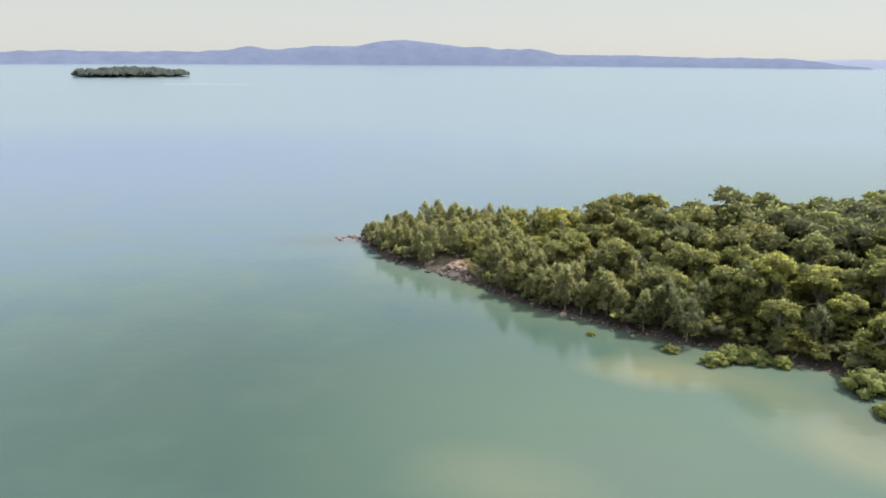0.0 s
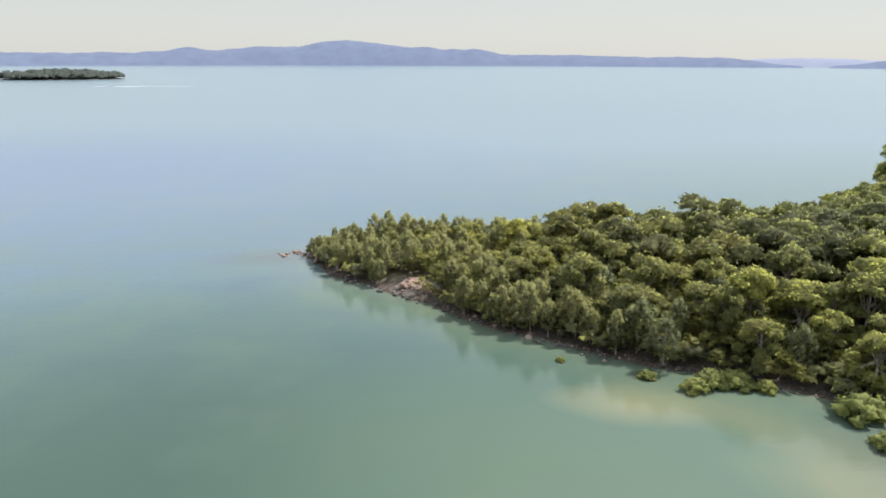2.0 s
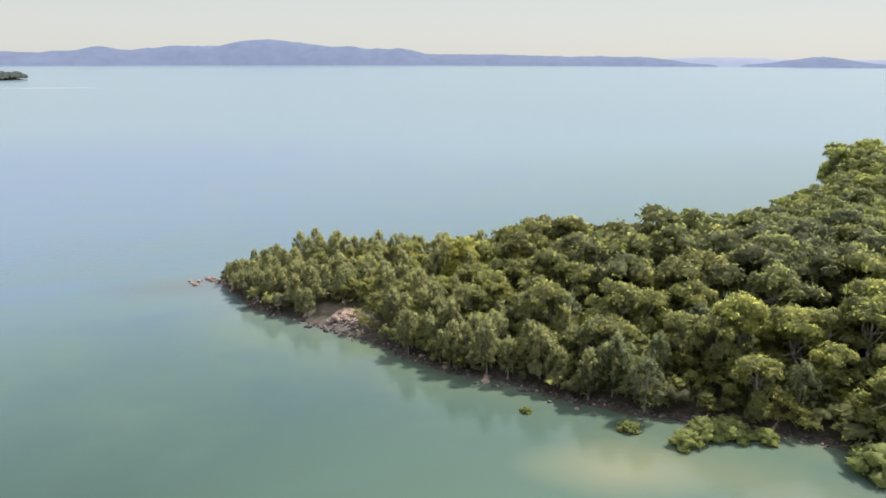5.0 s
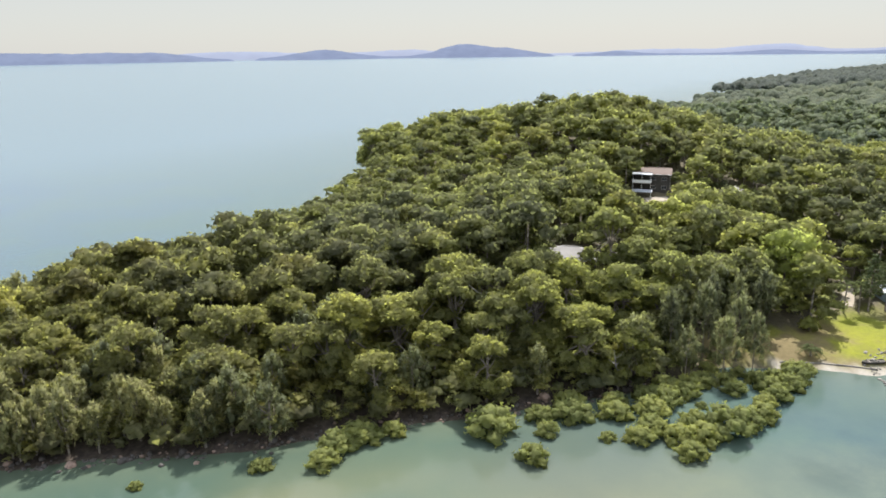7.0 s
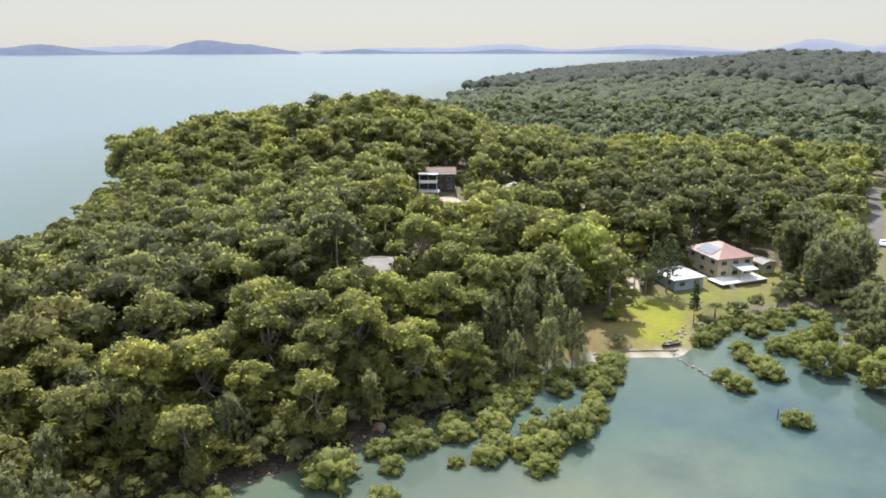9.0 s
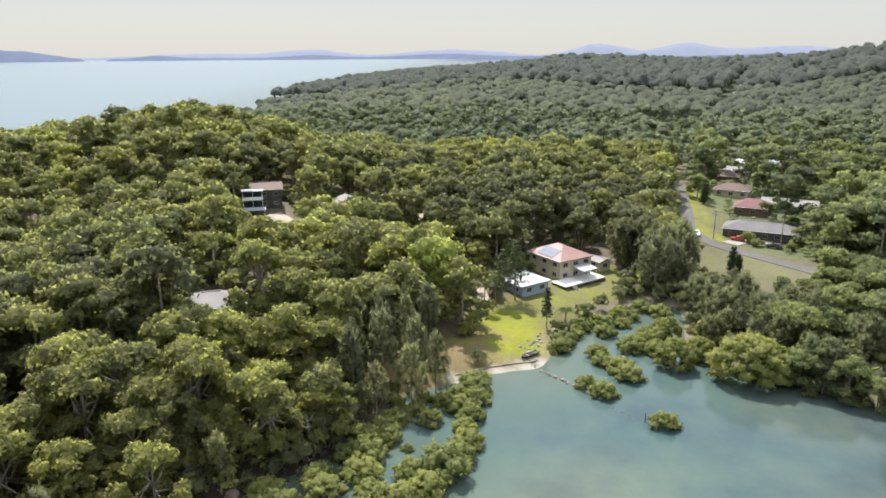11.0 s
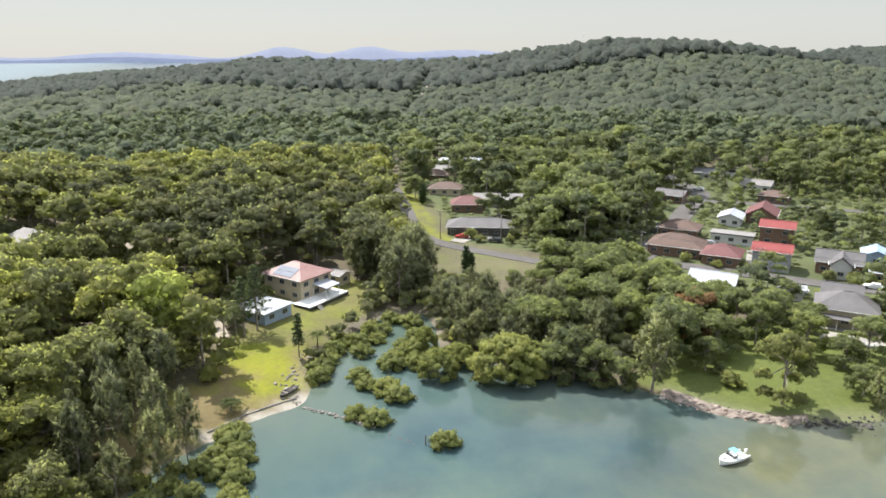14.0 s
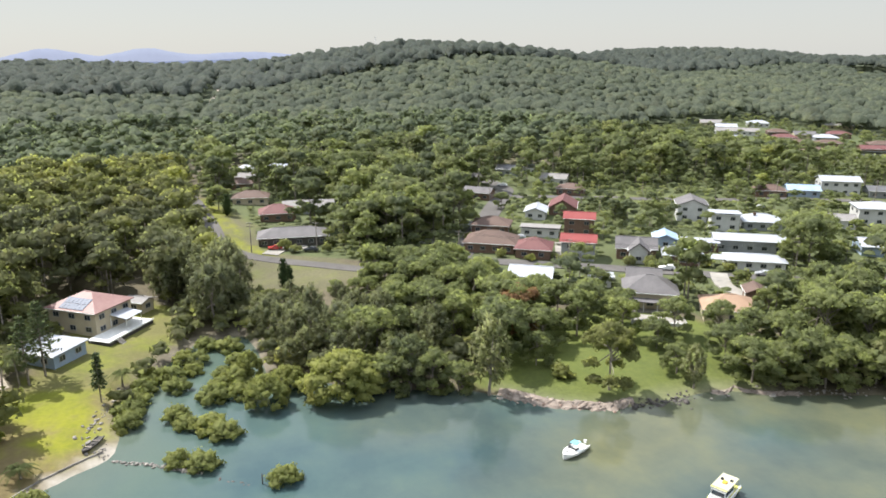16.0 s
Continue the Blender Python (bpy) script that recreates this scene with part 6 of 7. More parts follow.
# trees bending over the water between the creek and the park
for px, py, s in ((142, 36.5, .62), (140.5, 33, .55), (144, 39.5, .6), (138.5, 29.5, .6), (136, 25.5, .5), (147, 41, .6)):
    tree_thing(rng, "garden_tree", px, py, gh(px, py) - 0.5, s, "shore_tree", "dense dark green tree leaning over the shaded shore", "tree", "town trees", 1.1)
# low trees on the lake side of the street
for px, py, s in ((163.5, -51, .34), (158, -57.5, .3), (149, -66.5, .36), (143, -73, .42), (137, -79, .46), (131, -86, .5)):
    tree_thing(rng, "garden_tree", px, py, gh(px, py), s, "street_tree", "small rounded green tree beside the street", "tree", "town trees", 1.05)
# hedges along the street
for px, py in ((176, -55), (172, -59), (167, -63), (188, -41), (201, -28), (193, -33), (164, -72), (158, -74), (150, -70), (146, -66), (143, -52), (152, -52), (205, -45), (222, -30), (232, 14), (238, 10)):
    tree_thing(rng, "shrub", px, py, gh(px, py), rng.uniform(1.0, 1.7), "hedge_shrub", "rounded dark green garden hedge shrub", "shrub", "garden shrubs")

tx, ty = scatter(rng, 90, 440, -440, 20, 9.6)
ok = in_poly(tx, ty, TOWN) & (shore_distance(tx, ty) > 3) & (~in_poly(tx, ty, TOWN_CORE) | (rng.random(len(tx)) < 0.9))
for line, wd in ((ROAD_NORTH, 6), (ROAD_MAIN, 8), (STREET, 11), (STREET_BACK, 8)):
    ok &= near_line(tx, ty, line) > wd
for hx, hy, r in HOUSES:
    ok &= np.hypot(tx - hx, ty - hy) > r + 1.0
    lake = np.array([30 - hx, 88 - hy]) / math.hypot(30 - hx, 88 - hy)  # yards stay open towards the lake
    ok &= (np.hypot(tx - hx - 8 * lake[0], ty - hy - 8 * lake[1]) > r + 1) | (rng.random(len(tx)) < 0.05)
    ok &= (np.hypot(tx - hx - 17 * lake[0], ty - hy - 17 * lake[1]) > r) | (rng.random(len(tx)) < 0.25)
ok &= (np.hypot(tx - 180, ty + 28) > 12) & (np.hypot(tx - 168, ty + 42) > 10)  # open kerbside in front of the first row
tx, ty = tx[ok], ty[ok]
tz = ground_height(tx, ty)
town_kits = low_kit(7, 12, 7, 26, 0.5, 1300, skirt=0.10)
tt = tone_field(rng, tx, ty) - 0.1
core = in_poly(tx, ty, TOWN_CORE)
wood("town_trees", rng, town_kits, [(tx[k], ty[k], tz[k], rng.uniform(0.62, 1.15) * float(np.interp(ty[k], [-330, -285, -225], [0.45, 0.6, 1.0])) * (0.58 if core[k] else 1.2 if ty[k] > -225 else 1.0), tt[k]) for k in range(len(tx))], LEAF_TOWN, "garden and street trees between the houses")

# garden shrubs and long grass between the houses
tx, ty = scatter(rng, 95, 330, -230, 40, 4.0)
ok = in_poly(tx, ty, TOWN) & (shore_distance(tx, ty) > 3) & (rng.random(len(tx)) < 0.6)
for line, wd in ((ROAD_NORTH, 4), (ROAD_MAIN, 5), (STREET, 4.5), (STREET_BACK, 5)):
    ok &= near_line(tx, ty, line) > wd
for hx, hy, r in HOUSES:
    ok &= np.hypot(tx - hx, ty - hy) > r - 0.5
tx, ty = tx[ok], ty[ok]
tz, tt = ground_height(tx, ty), tone_field(rng, tx, ty) - 0.05
wood("garden_shrubs", rng, low_kit(6, 1, 7, 0, 0, 1500, "shrub"), [(tx[k], ty[k], tz[k], rng.uniform(0.4, 1.1), tt[k]) for k in range(len(tx))], LEAF_TOWN, "low garden shrubs and hedges between the houses", trunks=False)

# understorey along the shores
tx, ty = scatter(rng, -36, 215, -60, 260, 3.0)
sd = shore_distance(tx, ty)
ok = (sd > 0.8) & (sd < 16) & ~open_ground(tx, ty, -2) & (tx < 215) & ~((np.abs(tx - 4 - 0.4 * (199 - ty)) < 6) & (ty < 206) & (ty > 185))
tx, ty = tx[ok], ty[ok]
tz = ground_height(tx, ty)
under_kits = low_kit(5, 2, 7, 14, 0.40, 1400, "shrub")
tt = tone_field(rng, tx, ty) - 0.25
wood("understorey", rng, under_kits, [(tx[k], ty[k], tz[k], rng.uniform(0.7, 1.7), tt[k]) for k in range(len(tx))], LEAF_EUC, "low bushes and saplings under the shore trees", trunks=False)


# bushes that close the clearings round the houses
tx, ty = scatter(rng, 110, 280, 55, 190, 2.7)
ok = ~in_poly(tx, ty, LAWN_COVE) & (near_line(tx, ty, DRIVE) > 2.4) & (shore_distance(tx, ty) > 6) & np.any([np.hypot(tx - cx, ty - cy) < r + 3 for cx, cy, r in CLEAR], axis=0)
ok &= near_line(tx, ty, [(216, 170), (206, 160), (196, 153)]) > 9
for hx, hy, r in HOUSES:
    ok &= np.hypot(tx - hx, ty - hy) > r
ok &= np.hypot(tx - 193, ty - 75) > 7
tx, ty = tx[ok], ty[ok]
tz, tt = ground_height(tx, ty), tone_field(rng, tx, ty) - 0.1
wood("clearing_shrubs", rng, under_kits, [(tx[k], ty[k], tz[k], rng.uniform(0.7, 1.6), tt[k]) for k in range(len(tx))], LEAF_EUC, "bushes and saplings round the forest houses", trunks=False)

# ---------------------------------------------------------------- palms
def palm_mesh(seed, trunk_h, fronds, length):
    """A curved trunk and arching feather fronds, each leaflet a narrow blade."""
    rng = np.random.default_rng(seed)
    bend = rng.uniform(-0.08, 0.08, 2) * trunk_h
    top = np.array([bend[0], bend[1], trunk_h])
    tv, tf = tube([(0, 0, -0.3), (bend[0] * 0.3, bend[1] * 0.3, trunk_h * 0.5), top], [0.24, 0.16, 0.14], 8)
    parts = []
    for k in range(fronds):
        a = 2.39996 * k
        el = rng.uniform(0.15, 1.25)
        d = np.array([math.cos(a), math.sin(a), 0])
        side = np.array([-d[1], d[0], 0])
        size = length * rng.uniform(0.8, 1.1)
        for s in range(13):
            t = (s + 0.6) / 13
            p = top + d * size * t * math.cos(el) + np.array([0, 0, size * (t * math.sin(el) - 0.85 * t * t)])
            reach = 0.24 * size * (1 - 0.6 * t) * (0.5 + min(1, 3 * t) * 0.5)
            for q in (-1, 1):
                tip = p + side * q * reach + d * reach * 0.6 - np.array([0, 0, reach * 0.55])
                parts.append((np.array([p - d * 0.07, p + d * 0.10, tip]), np.array([[0, 1, 2]])))
    v, f = join_arrays(parts)
    return tri_mesh("palm_fronds", v, f, np.full(len(v), 0.4) + np.repeat(rng.normal(0, 0.08, len(v) // 3), 3), LEAF_PALM), tri_mesh("palm_trunk", tv, tf, None, BARK, True)


def palm(x, y, seed, trunk_h, fronds, length, label):
    ob = new("palm")
    ob.matrix_basis = pose(x, y, gh(x, y))
    fr, tr = palm_mesh(seed, trunk_h, fronds, length)
    shared_part("trunk", tr, ob)
    shared_part("fronds", fr, ob)
    tagged(ob, label, "palm tree")


palm(142.2, 95.0, 1, 1.5, 24, 3.2, "low bushy palm on the dry lawn by the beach")
palm(167, 78.5, 2, 2.6, 26, 3.2, "dark bushy palm at the lawn's far edge")
palm(169, 97, 3, 7.0, 22, 2.6, "tall slender palm on the cove lawn")
palm(171.5, 94.6, 5, 6.4, 22, 2.6, "tall slender palm beside the cottage")


def pine(x, y, seed, h, spread, tiers, label):
    """A tiered pine: whorls of level branches up a straight trunk, with tufts of needles along them."""
    rng = np.random.default_rng(seed)
    ob = new("pine")
    ob.matrix_basis = pose(x, y, gh(x, y))
    wood_parts = [tube([(0, 0, -0.4), (0.06, 0.04, h * 0.5), (0, 0, h)], [0.016 * h, 0.011 * h, 0.03], 7)]
    leaf_v, leaf_t = [], []
    for k in range(tiers):
        t = (k + 0.5) / tiers
        z = h * (0.26 + 0.72 * t)
        reach = spread * (1 - t) ** 0.75 + 0.25
        for b in range(5):
            a = 1.2566 * b + 0.7 * k + rng.normal(0, 0.2)
            d = np.array([math.cos(a), math.sin(a), 0])
            n = reach * rng.uniform(0.7, 1.1)
            end = np.array([0, 0, z]) + d * n + (0, 0, 0.10 * n)
            wood_parts.append(tube([(0, 0, z), end], [0.05, 0.015], 3))
            m = 16
            p = np.array([0, 0, z]) + (end - (0, 0, z)) * rng.uniform(0.3, 1.05, (m, 1)) + rng.normal(0, 0.16, (m, 3)) * (1, 1, 0.6)
            u = rng.normal(0, 1, (m, 3)) * (1, 1, 0.5)
            u /= np.linalg.norm(u, axis=1, keepdims=True)
            w = np.cross(u, rng.normal(0, 1, (m, 3)) + (0, 0, 1.5))
            w /= np.linalg.norm(w, axis=1, keepdims=True)
            q = rng.uniform(0.22, 0.46, (m, 1))
            leaf_v.append(np.stack([p - u * q, p + u * q * 0.8 - w * q * 0.4, p + w * q * 0.8], 1).reshape(-1, 3))
            leaf_t.append(np.repeat(0.45 + rng.normal(0, 0.12, m), 3))
    lv = np.concatenate(leaf_v)
    wv, wf = join_arrays(wood_parts)
    shared_part("trunk", tri_mesh("pine_trunk", wv, wf, None, BARK, True), ob)
    shared_part("crown", tri_mesh("pine_crown", lv, np.arange(len(lv)).reshape(-1, 3), np.concatenate(leaf_t), LEAF_PINE), ob)
    tagged(ob, label, "pine tree")


pine(176.5, 90.5, 11, 15.0, 3.4, 15, "tall dark tiered pine beside the cottage")
pine(173.5, 93.2, 12, 13.5, 3.0, 13, "tall dark tiered pine beside the cottage")
pine(162, 82.5, 13, 9.5, 1.1, 9, "slender young pine standing on the lawn")


def dead_tree(x, y, z, seed, h, label):
    """A bare bleached trunk with broken limbs."""
    rng = np.random.default_rng(seed)
    ob = new("dead_tree")
    ob.matrix_basis = pose(x, y, z, 0, 0, rng.uniform(0, 360))
    lean = rng.normal(0, 0.07, 2) * h
    top = np.array([lean[0], lean[1], h])
    v, f = tube([(0, 0, -0.5), top * 0.45 + rng.normal(0, 0.12, 3), top], [0.022 * h, 0.015 * h, 0.03], 7)
    shared_part("trunk", tri_mesh("dead_trunk", v, f, None, BLEACHED, True), ob)
    for k in range(7):
        base = top * rng.uniform(0.4, 0.92)
        a = 2.39996 * k
        reach = h * rng.uniform(0.14, 0.28)
        mid = base + np.array([math.cos(a), math.sin(a), 0.5]) * reach * 0.5
        v, f = tube([base, mid, mid + np.array([math.cos(a + 0.4), math.sin(a + 0.4), 0.9]) * reach * 0.5], [0.010 * h, 0.007 * h, 0.015], 5)
        shared_part("limb", tri_mesh("dead_limb", v, f, None, BLEACHED, True), ob)
    tagged(ob, label, "dead tree", "dead trees of the shore")


for k, (px, py, ph) in enumerate(((95.8, 138.5, 13), (91.5, 131.5, 10), (98.7, 130.5, 12), (105.5, 115.5, 8))):
    dead_tree(px, py, gh(px, py), 60 + k, ph, "bare bleached dead tree among the shore forest")

# one rusty-leaved tree behind the park
rust = tree_thing(rng, "garden_tree", 151, 2, gh(151, 2), 0.95, "rusty_tree", "tree with rusty orange-brown foliage behind the park", "tree")
for ch in rust.children:
    if ch.name.startswith("crown"):
        ch.data = ch.data.copy()
        ch.data.materials.clear()
        ch.data.materials.append(LEAF_RUST)


# ---------------------------------------------------------------- boats
def hull(length, beam, height):
    """A planing hull: pointed bow, transom stern, hollow cockpit."""
    st = [(-0.5, 0.86, 0.80), (-0.2, 1.0, 0.82), (0.1, 0.98, 0.88), (0.3, 0.78, 0.95), (0.43, 0.42, 1.02), (0.5, 0.03, 1.08)]
    bm = bmesh.new()
    rows = []
    for u, b, h in st:
        hb, hh = beam / 2 * b, height * h
        keel = -0.35 * height * (1 - max(0, u) * 1.6)
        prof = [(-hb, hh), (-hb * 0.92, hh * 0.35), (-hb * 0.55, keel * 0.6), (0, keel), (hb * 0.55, keel * 0.6), (hb * 0.92, hh * 0.35), (hb, hh), (hb * 0.84, hh * 1.02), (hb * 0.78, hh * (0.55 if u < 0.15 else 1.06)), (-hb * 0.78, hh * (0.55 if u < 0.15 else 1.06)), (-hb * 0.84, hh * 1.02)]
        rows.append([bm.verts.new((u * length, y, z)) for y, z in prof])
    n = len(rows[0])
    for a, b in zip(rows[:-1], rows[1:]):
        for k in range(n):
            bm.faces.new([a[k], b[k], b[(k + 1) % n], a[(k + 1) % n]])
    bm.faces.new(rows[0])
    bm.faces.new(list(reversed(rows[-1])))
    bmesh.ops.recalc_face_normals(bm, faces=bm.faces[:])
    return bm


GEL = plain("white_gelcoat", (0.74, 0.74, 0.72), 0.25)
CANVAS = plain("turquoise_canvas", (0.16, 0.40, 0.50), 0.8)
YELLOW = plain("lime_yellow_paint", (0.52, 0.50, 0.12), 0.5)
ORANGE = plain("orange_float", (0.62, 0.34, 0.04), 0.6)
CREAMTOP = plain("cream_hardtop", (0.52, 0.50, 0.36), 0.5)


def runabout():
    ob = new("motorboat")
    ob.matrix_basis = pose(109, 21, 0.12, 0, 0, 104)
    part("hull", hull(5.4, 2.35, 0.78), GEL, ob)
    part("deck", box_bm(1.5, 1.2, 0.12, 1.2, 0, 0.72, 0.04), GEL, ob)
    ws = bmesh.new()
    for sx, sy, x, y, t in ((0.05, 1.5, 0.55, 0, 0), (0.7, 0.05, 0.2, 0.75, 0), (0.7, 0.05, 0.2, -0.75, 0)):
        box_bm(sx, sy, 0.42, x, y, 0.8, bm=ws)
    part("windscreen", ws, GLASS, ob)
    part("canopy", box_bm(1.25, 1.35, 0.10, -0.25, 0, 1.62, 0.04), CANVAS, ob, "turquoise canvas canopy")
    for x in (-0.78, 0.28):
        for y in (-0.6, 0.6):
            part("canopy_pole", box_bm(0.04, 0.04, 1.0, x, y, 0.66), STEEL, ob)
    part("hatch", box_bm(0.4, 0.4, 0.05, 1.75, 0, 0.85, 0.02), TYRE, ob, "dark bow hatch")
    part("outboard_motor", box_bm(0.45, 0.35, 0.6, -2.85, 0, 0.55, 0.08), GEL, ob)
    part("seat", box_bm(0.5, 1.3, 0.4, -1.6, 0, 0.38, 0.05), GEL, ob)
    tagged(ob, "white runabout with a turquoise canopy moored in the cove", "boat")


def cruiser():
    ob = new("cabin_boat")
    ob.matrix_basis = pose(89.4, 11.2, 0.15, 0, 0, 107)
    part("hull", hull(7.4, 2.7, 1.0), GEL, ob)
    part("rubbing_strip", box_bm(5.6, 2.62, 0.10, -0.8, 0, 0.62, 0.03), YELLOW, ob, "lime yellow strip round the hull")
    part("cabin", box_bm(3.2, 2.0, 1.35, 0.1, 0, 0.85, 0.10), GEL, ob)
    for y in (-1.01, 1.01):
        part("cabin_window", box_bm(2.6, 0.05, 0.7, 0.1, y, 1.35, 0.02), GLASS, ob)
    part("windscreen", box_bm(0.06, 1.8, 0.7, 1.72, 0, 1.35, 0.02), GLASS, ob)
    part("hardtop", box_bm(4.4, 2.3, 0.14, -0.5, 0, 2.3, 0.06), CREAMTOP, ob, "cream hardtop roof")
    part("yellow_edge", box_bm(0.35, 2.2, 0.05, 1.45, 0, 2.43, 0.02), YELLOW, ob)
    for x, y in ((-1.3, 0.6), (-1.0, -0.6)):
        part("vent", box_bm(0.5, 0.4, 0.2, x, y, 2.43, 0.06), TYRE, ob, "dark roof vent")
    part("float", box_bm(0.75, 0.6, 0.2, -0.35, 0.05, 2.43, 0.06), ORANGE, ob, "orange float on the roof")
    for x in (-2.5, -1.7):
        for y in (-1.05, 1.05):
            part("roof_post", box_bm(0.06, 0.06, 1.45, x, y, 0.86), STEEL, ob)
    part("bow_rail", box_bm(0.05, 1.0, 0.4, 2.8, 0, 1.0, 0.02), STEEL, ob)
    tagged(ob, "white cabin boat with a cream and yellow hardtop", "boat")


def dinghy(x, y, turn, material, label):
    ob = new("dinghy")
    ob.matrix_basis = pose(x, y, max(0.05, gh(x, y)) + 0.15, 0, 0, turn)
    part("hull", hull(3.0, 1.3, 0.45), material, ob)
    part("thwart", box_bm(0.25, 1.1, 0.06, 0, 0, 0.3, 0.01), BARK, ob)
    tagged(ob, label, "boat")


runabout()
cruiser()
dinghy(148, 84.5, 150, DARKW, "small dark dinghy pulled up beside the beach")
dinghy(146.3, 85.8, 140, DARKW, "small dark dinghy pulled up beside the beach")


# ---------------------------------------------------------------- cars, poles, mast
def car_body(l, w):
    bm = bmesh.new()
    prof = [(-0.5, 0.28), (-0.5, 0.78), (-0.43, 0.92), (-0.36, 1.38), (0.02, 1.45), (0.2, 0.95), (0.46, 0.82), (0.5, 0.55), (0.5, 0.28)]
    a, b = ([bm.verts.new((x * l, s * w / 2 * (0.86 if z > 1.2 else 1.0), z)) for x, z in prof] for s in (-1, 1))
    bm.faces.new(a)
    bm.faces.new(list(reversed(b)))
    for k in range(len(prof)):
        j = (k + 1) % len(prof)
        bm.faces.new([a[k], b[k], b[j], a[j]])
    bmesh.ops.recalc_face_normals(bm, faces=bm.faces[:])
    bmesh.ops.bevel(bm, geom=bm.edges[:], offset=0.04, segments=1, affect="EDGES")
    return bm


def wheel_mesh():
    bm = bmesh.new()
    bmesh.ops.create_cone(bm, cap_ends=True, segments=14, radius1=0.32, radius2=0.32, depth=0.22, matrix=Matrix.Rotation(math.pi / 2, 4, "X"))
    bmesh.ops.bevel(bm, geom=[e for e in bm.edges if e.calc_face_angle(0) > 1.0], offset=0.04, segments=1, affect="EDGES")
    me = bpy.data.meshes.new("wheel")
    bm.to_mesh(me)
    bm.free()
    me.materials.append(TYRE)
    return me


WHEEL = wheel_mesh()


def car(x, y, turn, paint, label, lift=0.2):
    ob = new("car")
    ob.matrix_basis = pose(x, y, gh(x, y) + lift, 0, 0, turn)
    part("body", car_body(4.4, 1.75), paint, ob)
    g = bmesh.new()
    box_bm(1.5, 1.62, 0.34, -0.72, 0, 0.98, 0.03, g)
    part("side_window", g, GLASS, ob)
    part("windscreen", box_bm(0.06, 1.3, 0.5, 0.5, 0, 0.95, 0.02), GLASS, ob)
    for wx in (-1.35, 1.4):
        for wy in (-0.8, 0.8):
            shared_part("wheel", WHEEL, ob, pose(wx, wy, 0.32))
    tagged(ob, label, "car", "parked cars")


PAINT_W, PAINT_D, PAINT_R, PAINT_S = plain("white_car_paint", (0.7, 0.7, 0.7), 0.25), plain("dark_car_paint", (0.04, 0.045, 0.05), 0.25), plain("red_car_paint", (0.35, 0.05, 0.04), 0.25), plain("silver_car_paint", (0.45, 0.46, 0.48), 0.3, 0.5)
for cx, cy, tn, pt, lb in ((244, 38.5, 175, PAINT_W, "white car parked on the road by the grass patch"), (240.5, 27, 70, PAINT_R, "red and pale car in the dark house's drive"), (234, 18, 60, PAINT_D, "dark car beside the street pole"),
                           (224, -16, 48, PAINT_S, "silver car parked under street trees"), (218, -21, 48, PAINT_D, "dark van parked under street trees"), (169, -40, 48, PAINT_W, "white car in a driveway"), (167, -60, 48, PAINT_W, "white car parked at the kerb"),
                           (139, -66, 30, PAINT_D, "dark car on a concrete yard"), (142, -63, 30, PAINT_S, "silver car on a concrete yard"), (214, -44, 48, PAINT_S, "silver car under a carport"), (296, -94, 40, PAINT_W, "white car on the main road"), (205, -58, 48, PAINT_D, "dark car in a back yard"),
                           (150, -78, 48, PAINT_S, "silver car parked at the kerb"), (206, -150, 48, PAINT_W, "white car parked on the back street")):
    car(cx, cy, tn, pt, lb, 0.22)


def street_pole(x, y, h, turn, label):
    ob = new("utility_pole")
    ob.matrix_basis = pose(x, y, gh(x, y) - 0.3, 0, 0, turn)
    v, f = tube([(0, 0, 0), (0, 0, h * 0.5), (0, 0, h)], [0.17, 0.14, 0.11], 8)
    shared_part("pole", tri_mesh("pole", v, f, None, BARK, True), ob)
    for k in (0.5, 1.4):
        part("crossarm", box_bm(2.2, 0.12, 0.12, 0, 0, h - k, 0.01), DARKW, ob)
    for k in (-1, -0.4, 0.4, 1):
        part("insulator", box_bm(0.07, 0.07, 0.16, k, 0, h - 0.38, 0.02), TRIM, ob)
    tagged(ob, label, "utility pole", "street poles")


for px, py in ((238, -42), (233, 16.5), (241, 34), (147, -87), (180, -36), (158, -62), (270, -70), (203, -15), (451, -16), (300, 41), (212, -168), (190, -198)):
    street_pole(px, py, 9.5, ST, "tall grey timber power pole with crossarms")


def wire(name, a, b, sag):
    pts = [Vector(a).lerp(Vector(b), k / 12) - Vector((0, 0, sag * 4 * (k / 12) * (1 - k / 12))) for k in range(13)]
    v, f = tube([p[:] for p in pts], [0.025] * 13, 4)
    tagged(new(name, tri_mesh(name, v, f, None, TYRE)), "thin black overhead power cable between poles", "cable", "power cables")


POLES = [(238, -42), (203, -15), (180, -36), (158, -62), (147, -87)]
for (ax, ay), (bx, by) in list(zip(POLES[1:-1], POLES[2:])) + [((203, -15), (233, 16.5)), ((233, 16.5), (241, 34)), ((238, -42), (270, -70))]:
    for k in (-0.7, 0.7):
        wire("power_cable", (ax + k * 0.7, ay - k * 0.7, gh(ax, ay) + 8.9), (bx + k * 0.7, by - k * 0.7, gh(bx, by) + 8.9), 0.7)


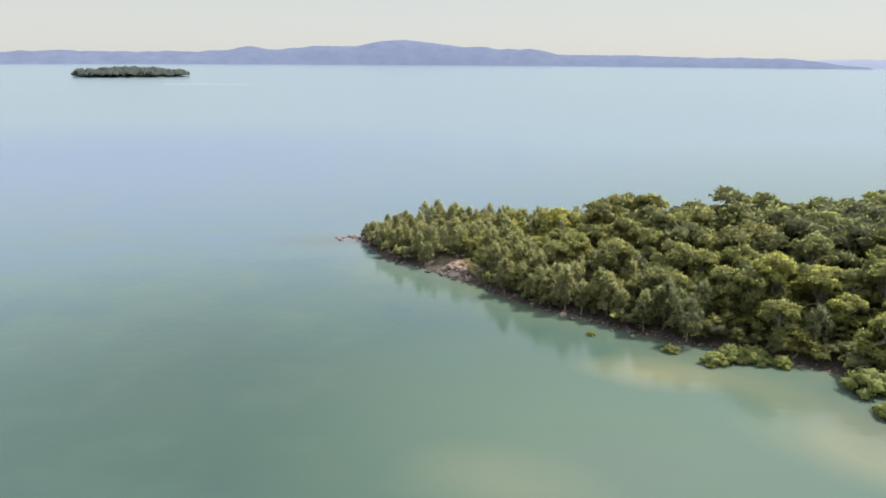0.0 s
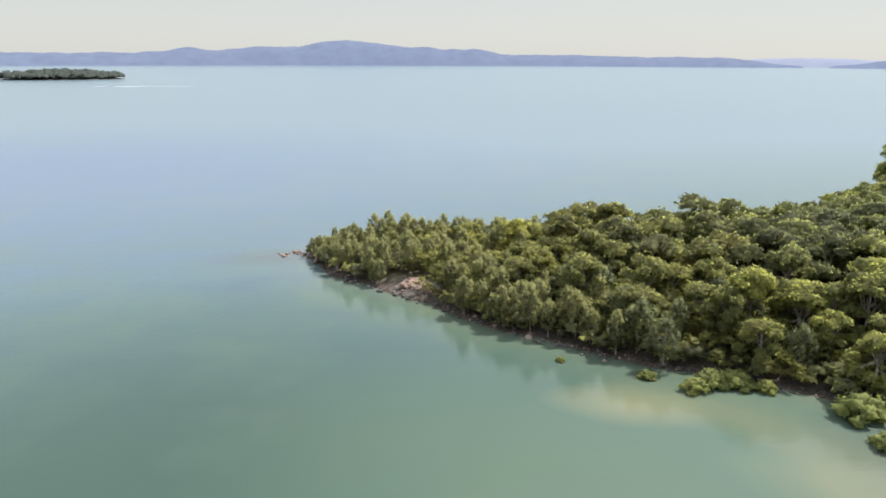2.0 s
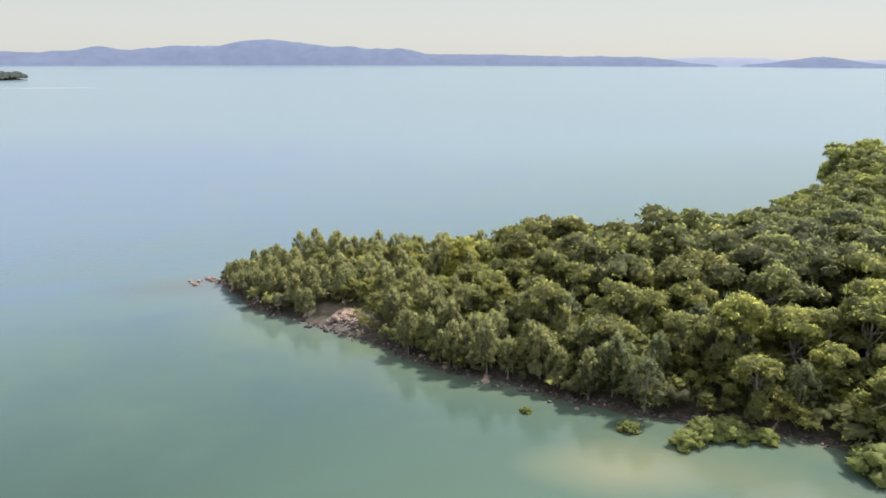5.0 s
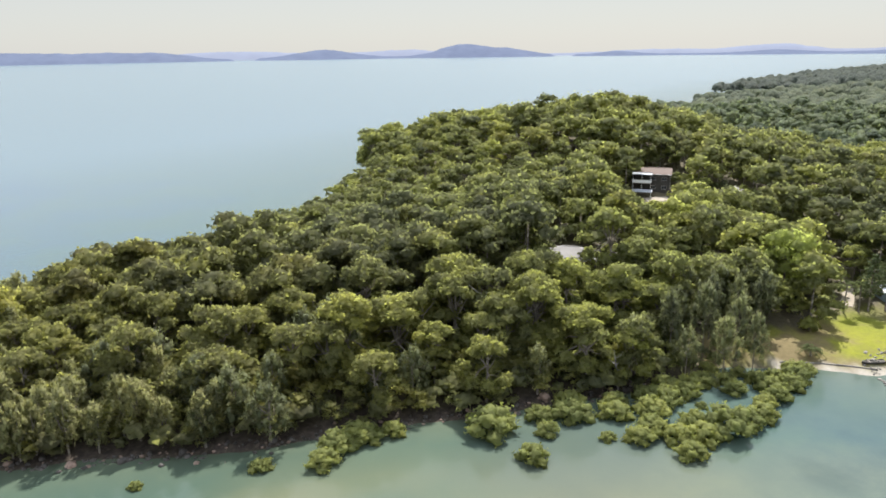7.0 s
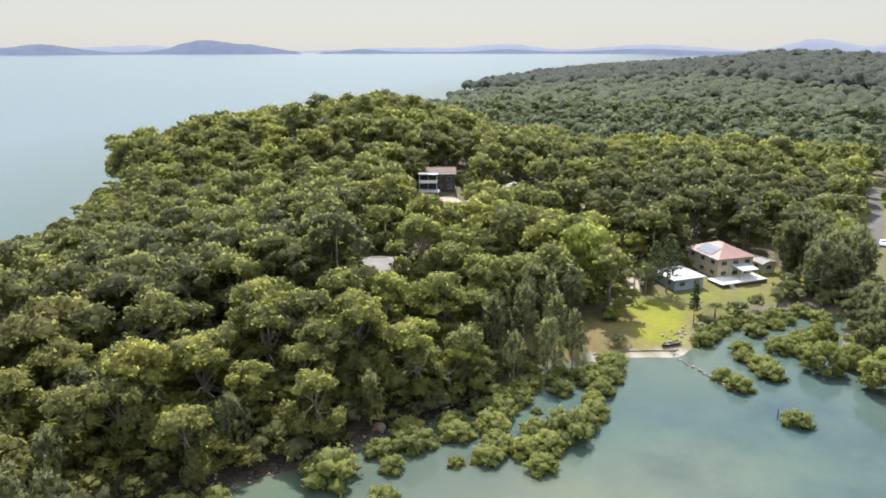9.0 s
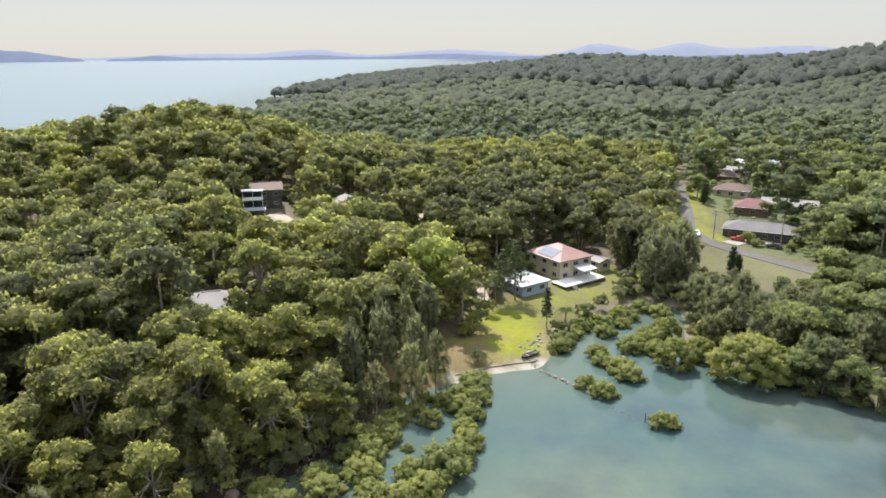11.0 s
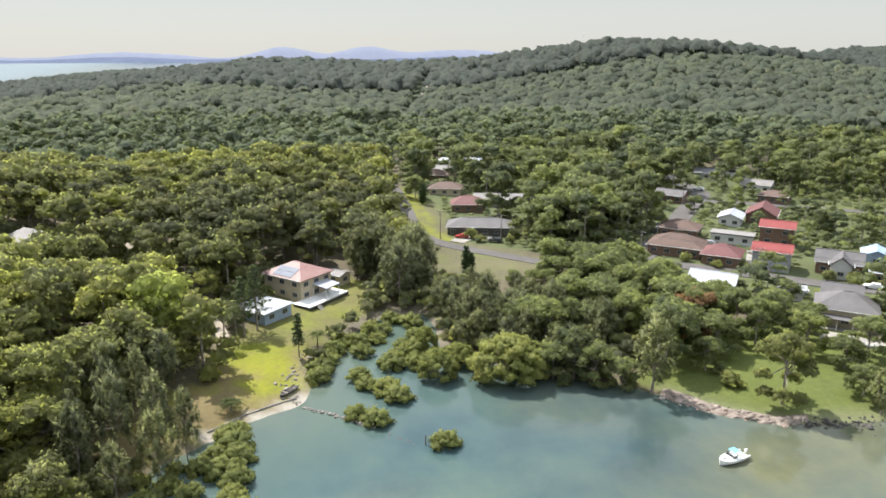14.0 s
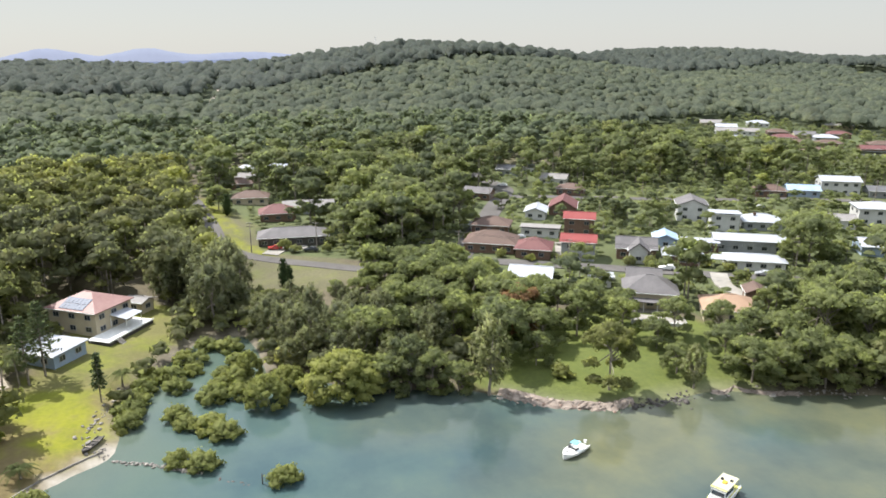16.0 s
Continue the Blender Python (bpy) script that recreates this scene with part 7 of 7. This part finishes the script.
def mast():
    ob = new("radio_mast")
    z = gh(940, -331)
    ob.matrix_basis = pose(940, -331, z)
    for k in range(3):
        a = 2.0944 * k
        v, f = tube([(1.2 * math.cos(a), 1.2 * math.sin(a), -0.5), (0.4 * math.cos(a), 0.4 * math.sin(a), 30)], [0.16, 0.12], 5)
        shared_part("leg", tri_mesh("leg", v, f, None, STEEL), ob)
    for k in range(9):
        part("brace", box_bm(2.0 - k * 0.15, 2.0 - k * 0.15, 0.15, 0, 0, 1 + 3.2 * k), STEEL, ob)
    part("antenna", box_bm(1.2, 1.2, 2.2, 0, 0, 28, 0.2), TRIM, ob)
    tagged(ob, "steel lattice radio mast on the wooded ridge", "mast")


mast()

# marker posts in the cove
for px, py, h in ((94, 27, 1.6), (125, 65, 1.6)):
    ob = new("marker_post")
    ob.matrix_basis = pose(px, py, -0.6)
    v, f = tube([(0, 0, 0), (0, 0, h + 0.6)], [0.11, 0.09], 8)
    shared_part("post", tri_mesh("post", v, f, None, DARKW, True), ob)
    tagged(ob, "dark timber marker post standing in the water", "post")

# a pale wake drawn out over the open lake
pts = [(-560 + 14 * k, 1462 + 0.8 * k + 2.0 * math.sin(0.9 * k)) for k in range(14)]
vs = [(px, py + s * (2.6 - 0.25 * abs(k - 7)), 0.06) for k, (px, py) in enumerate(pts) for s in (-1, 1)]
tagged(link_mesh("wake_foam", vs, [(2 * k, 2 * k + 2, 2 * k + 3, 2 * k + 1) for k in range(13)], plain("pale_foam", (0.5, 0.54, 0.56), 0.8)), "thin pale streak of wake foam on the lake", "foam", kind="stuff")

# ---------------------------------------------------------------- the wooded island
IX, IY = -790, 1880
ix = np.linspace(-1, 1, 41)
gx, gy = np.meshgrid(ix * 145, ix * 80)
gz = 9 * np.clip(1 - (gx / 138) ** 2 - (gy / 72) ** 2, -0.3, 1)
k = np.arange(41 * 41).reshape(41, 41)
a, b, c, e = k[:-1, :-1].ravel(), k[:-1, 1:].ravel(), k[1:, 1:].ravel(), k[1:, :-1].ravel()
ca, sa = math.cos(radians(-23)), math.sin(radians(-23))
isl = tri_mesh("island_ground", np.stack([IX + ca * gx.ravel() + sa * gy.ravel(), IY - sa * gx.ravel() + ca * gy.ravel(), gz.ravel()], 1), np.concatenate([np.stack([a, b, c], 1), np.stack([a, c, e], 1)]), None, ROCK_DARK, True)
tagged(new("island", isl), "small low wooded island in the lake", "island", kind="structure")
tx, ty = scatter(rng, -136, 136, -72, 72, 7.5)
ok = (tx / 136) ** 2 + (ty / 70) ** 2 < 0.96
tx, ty = tx[ok], ty[ok]
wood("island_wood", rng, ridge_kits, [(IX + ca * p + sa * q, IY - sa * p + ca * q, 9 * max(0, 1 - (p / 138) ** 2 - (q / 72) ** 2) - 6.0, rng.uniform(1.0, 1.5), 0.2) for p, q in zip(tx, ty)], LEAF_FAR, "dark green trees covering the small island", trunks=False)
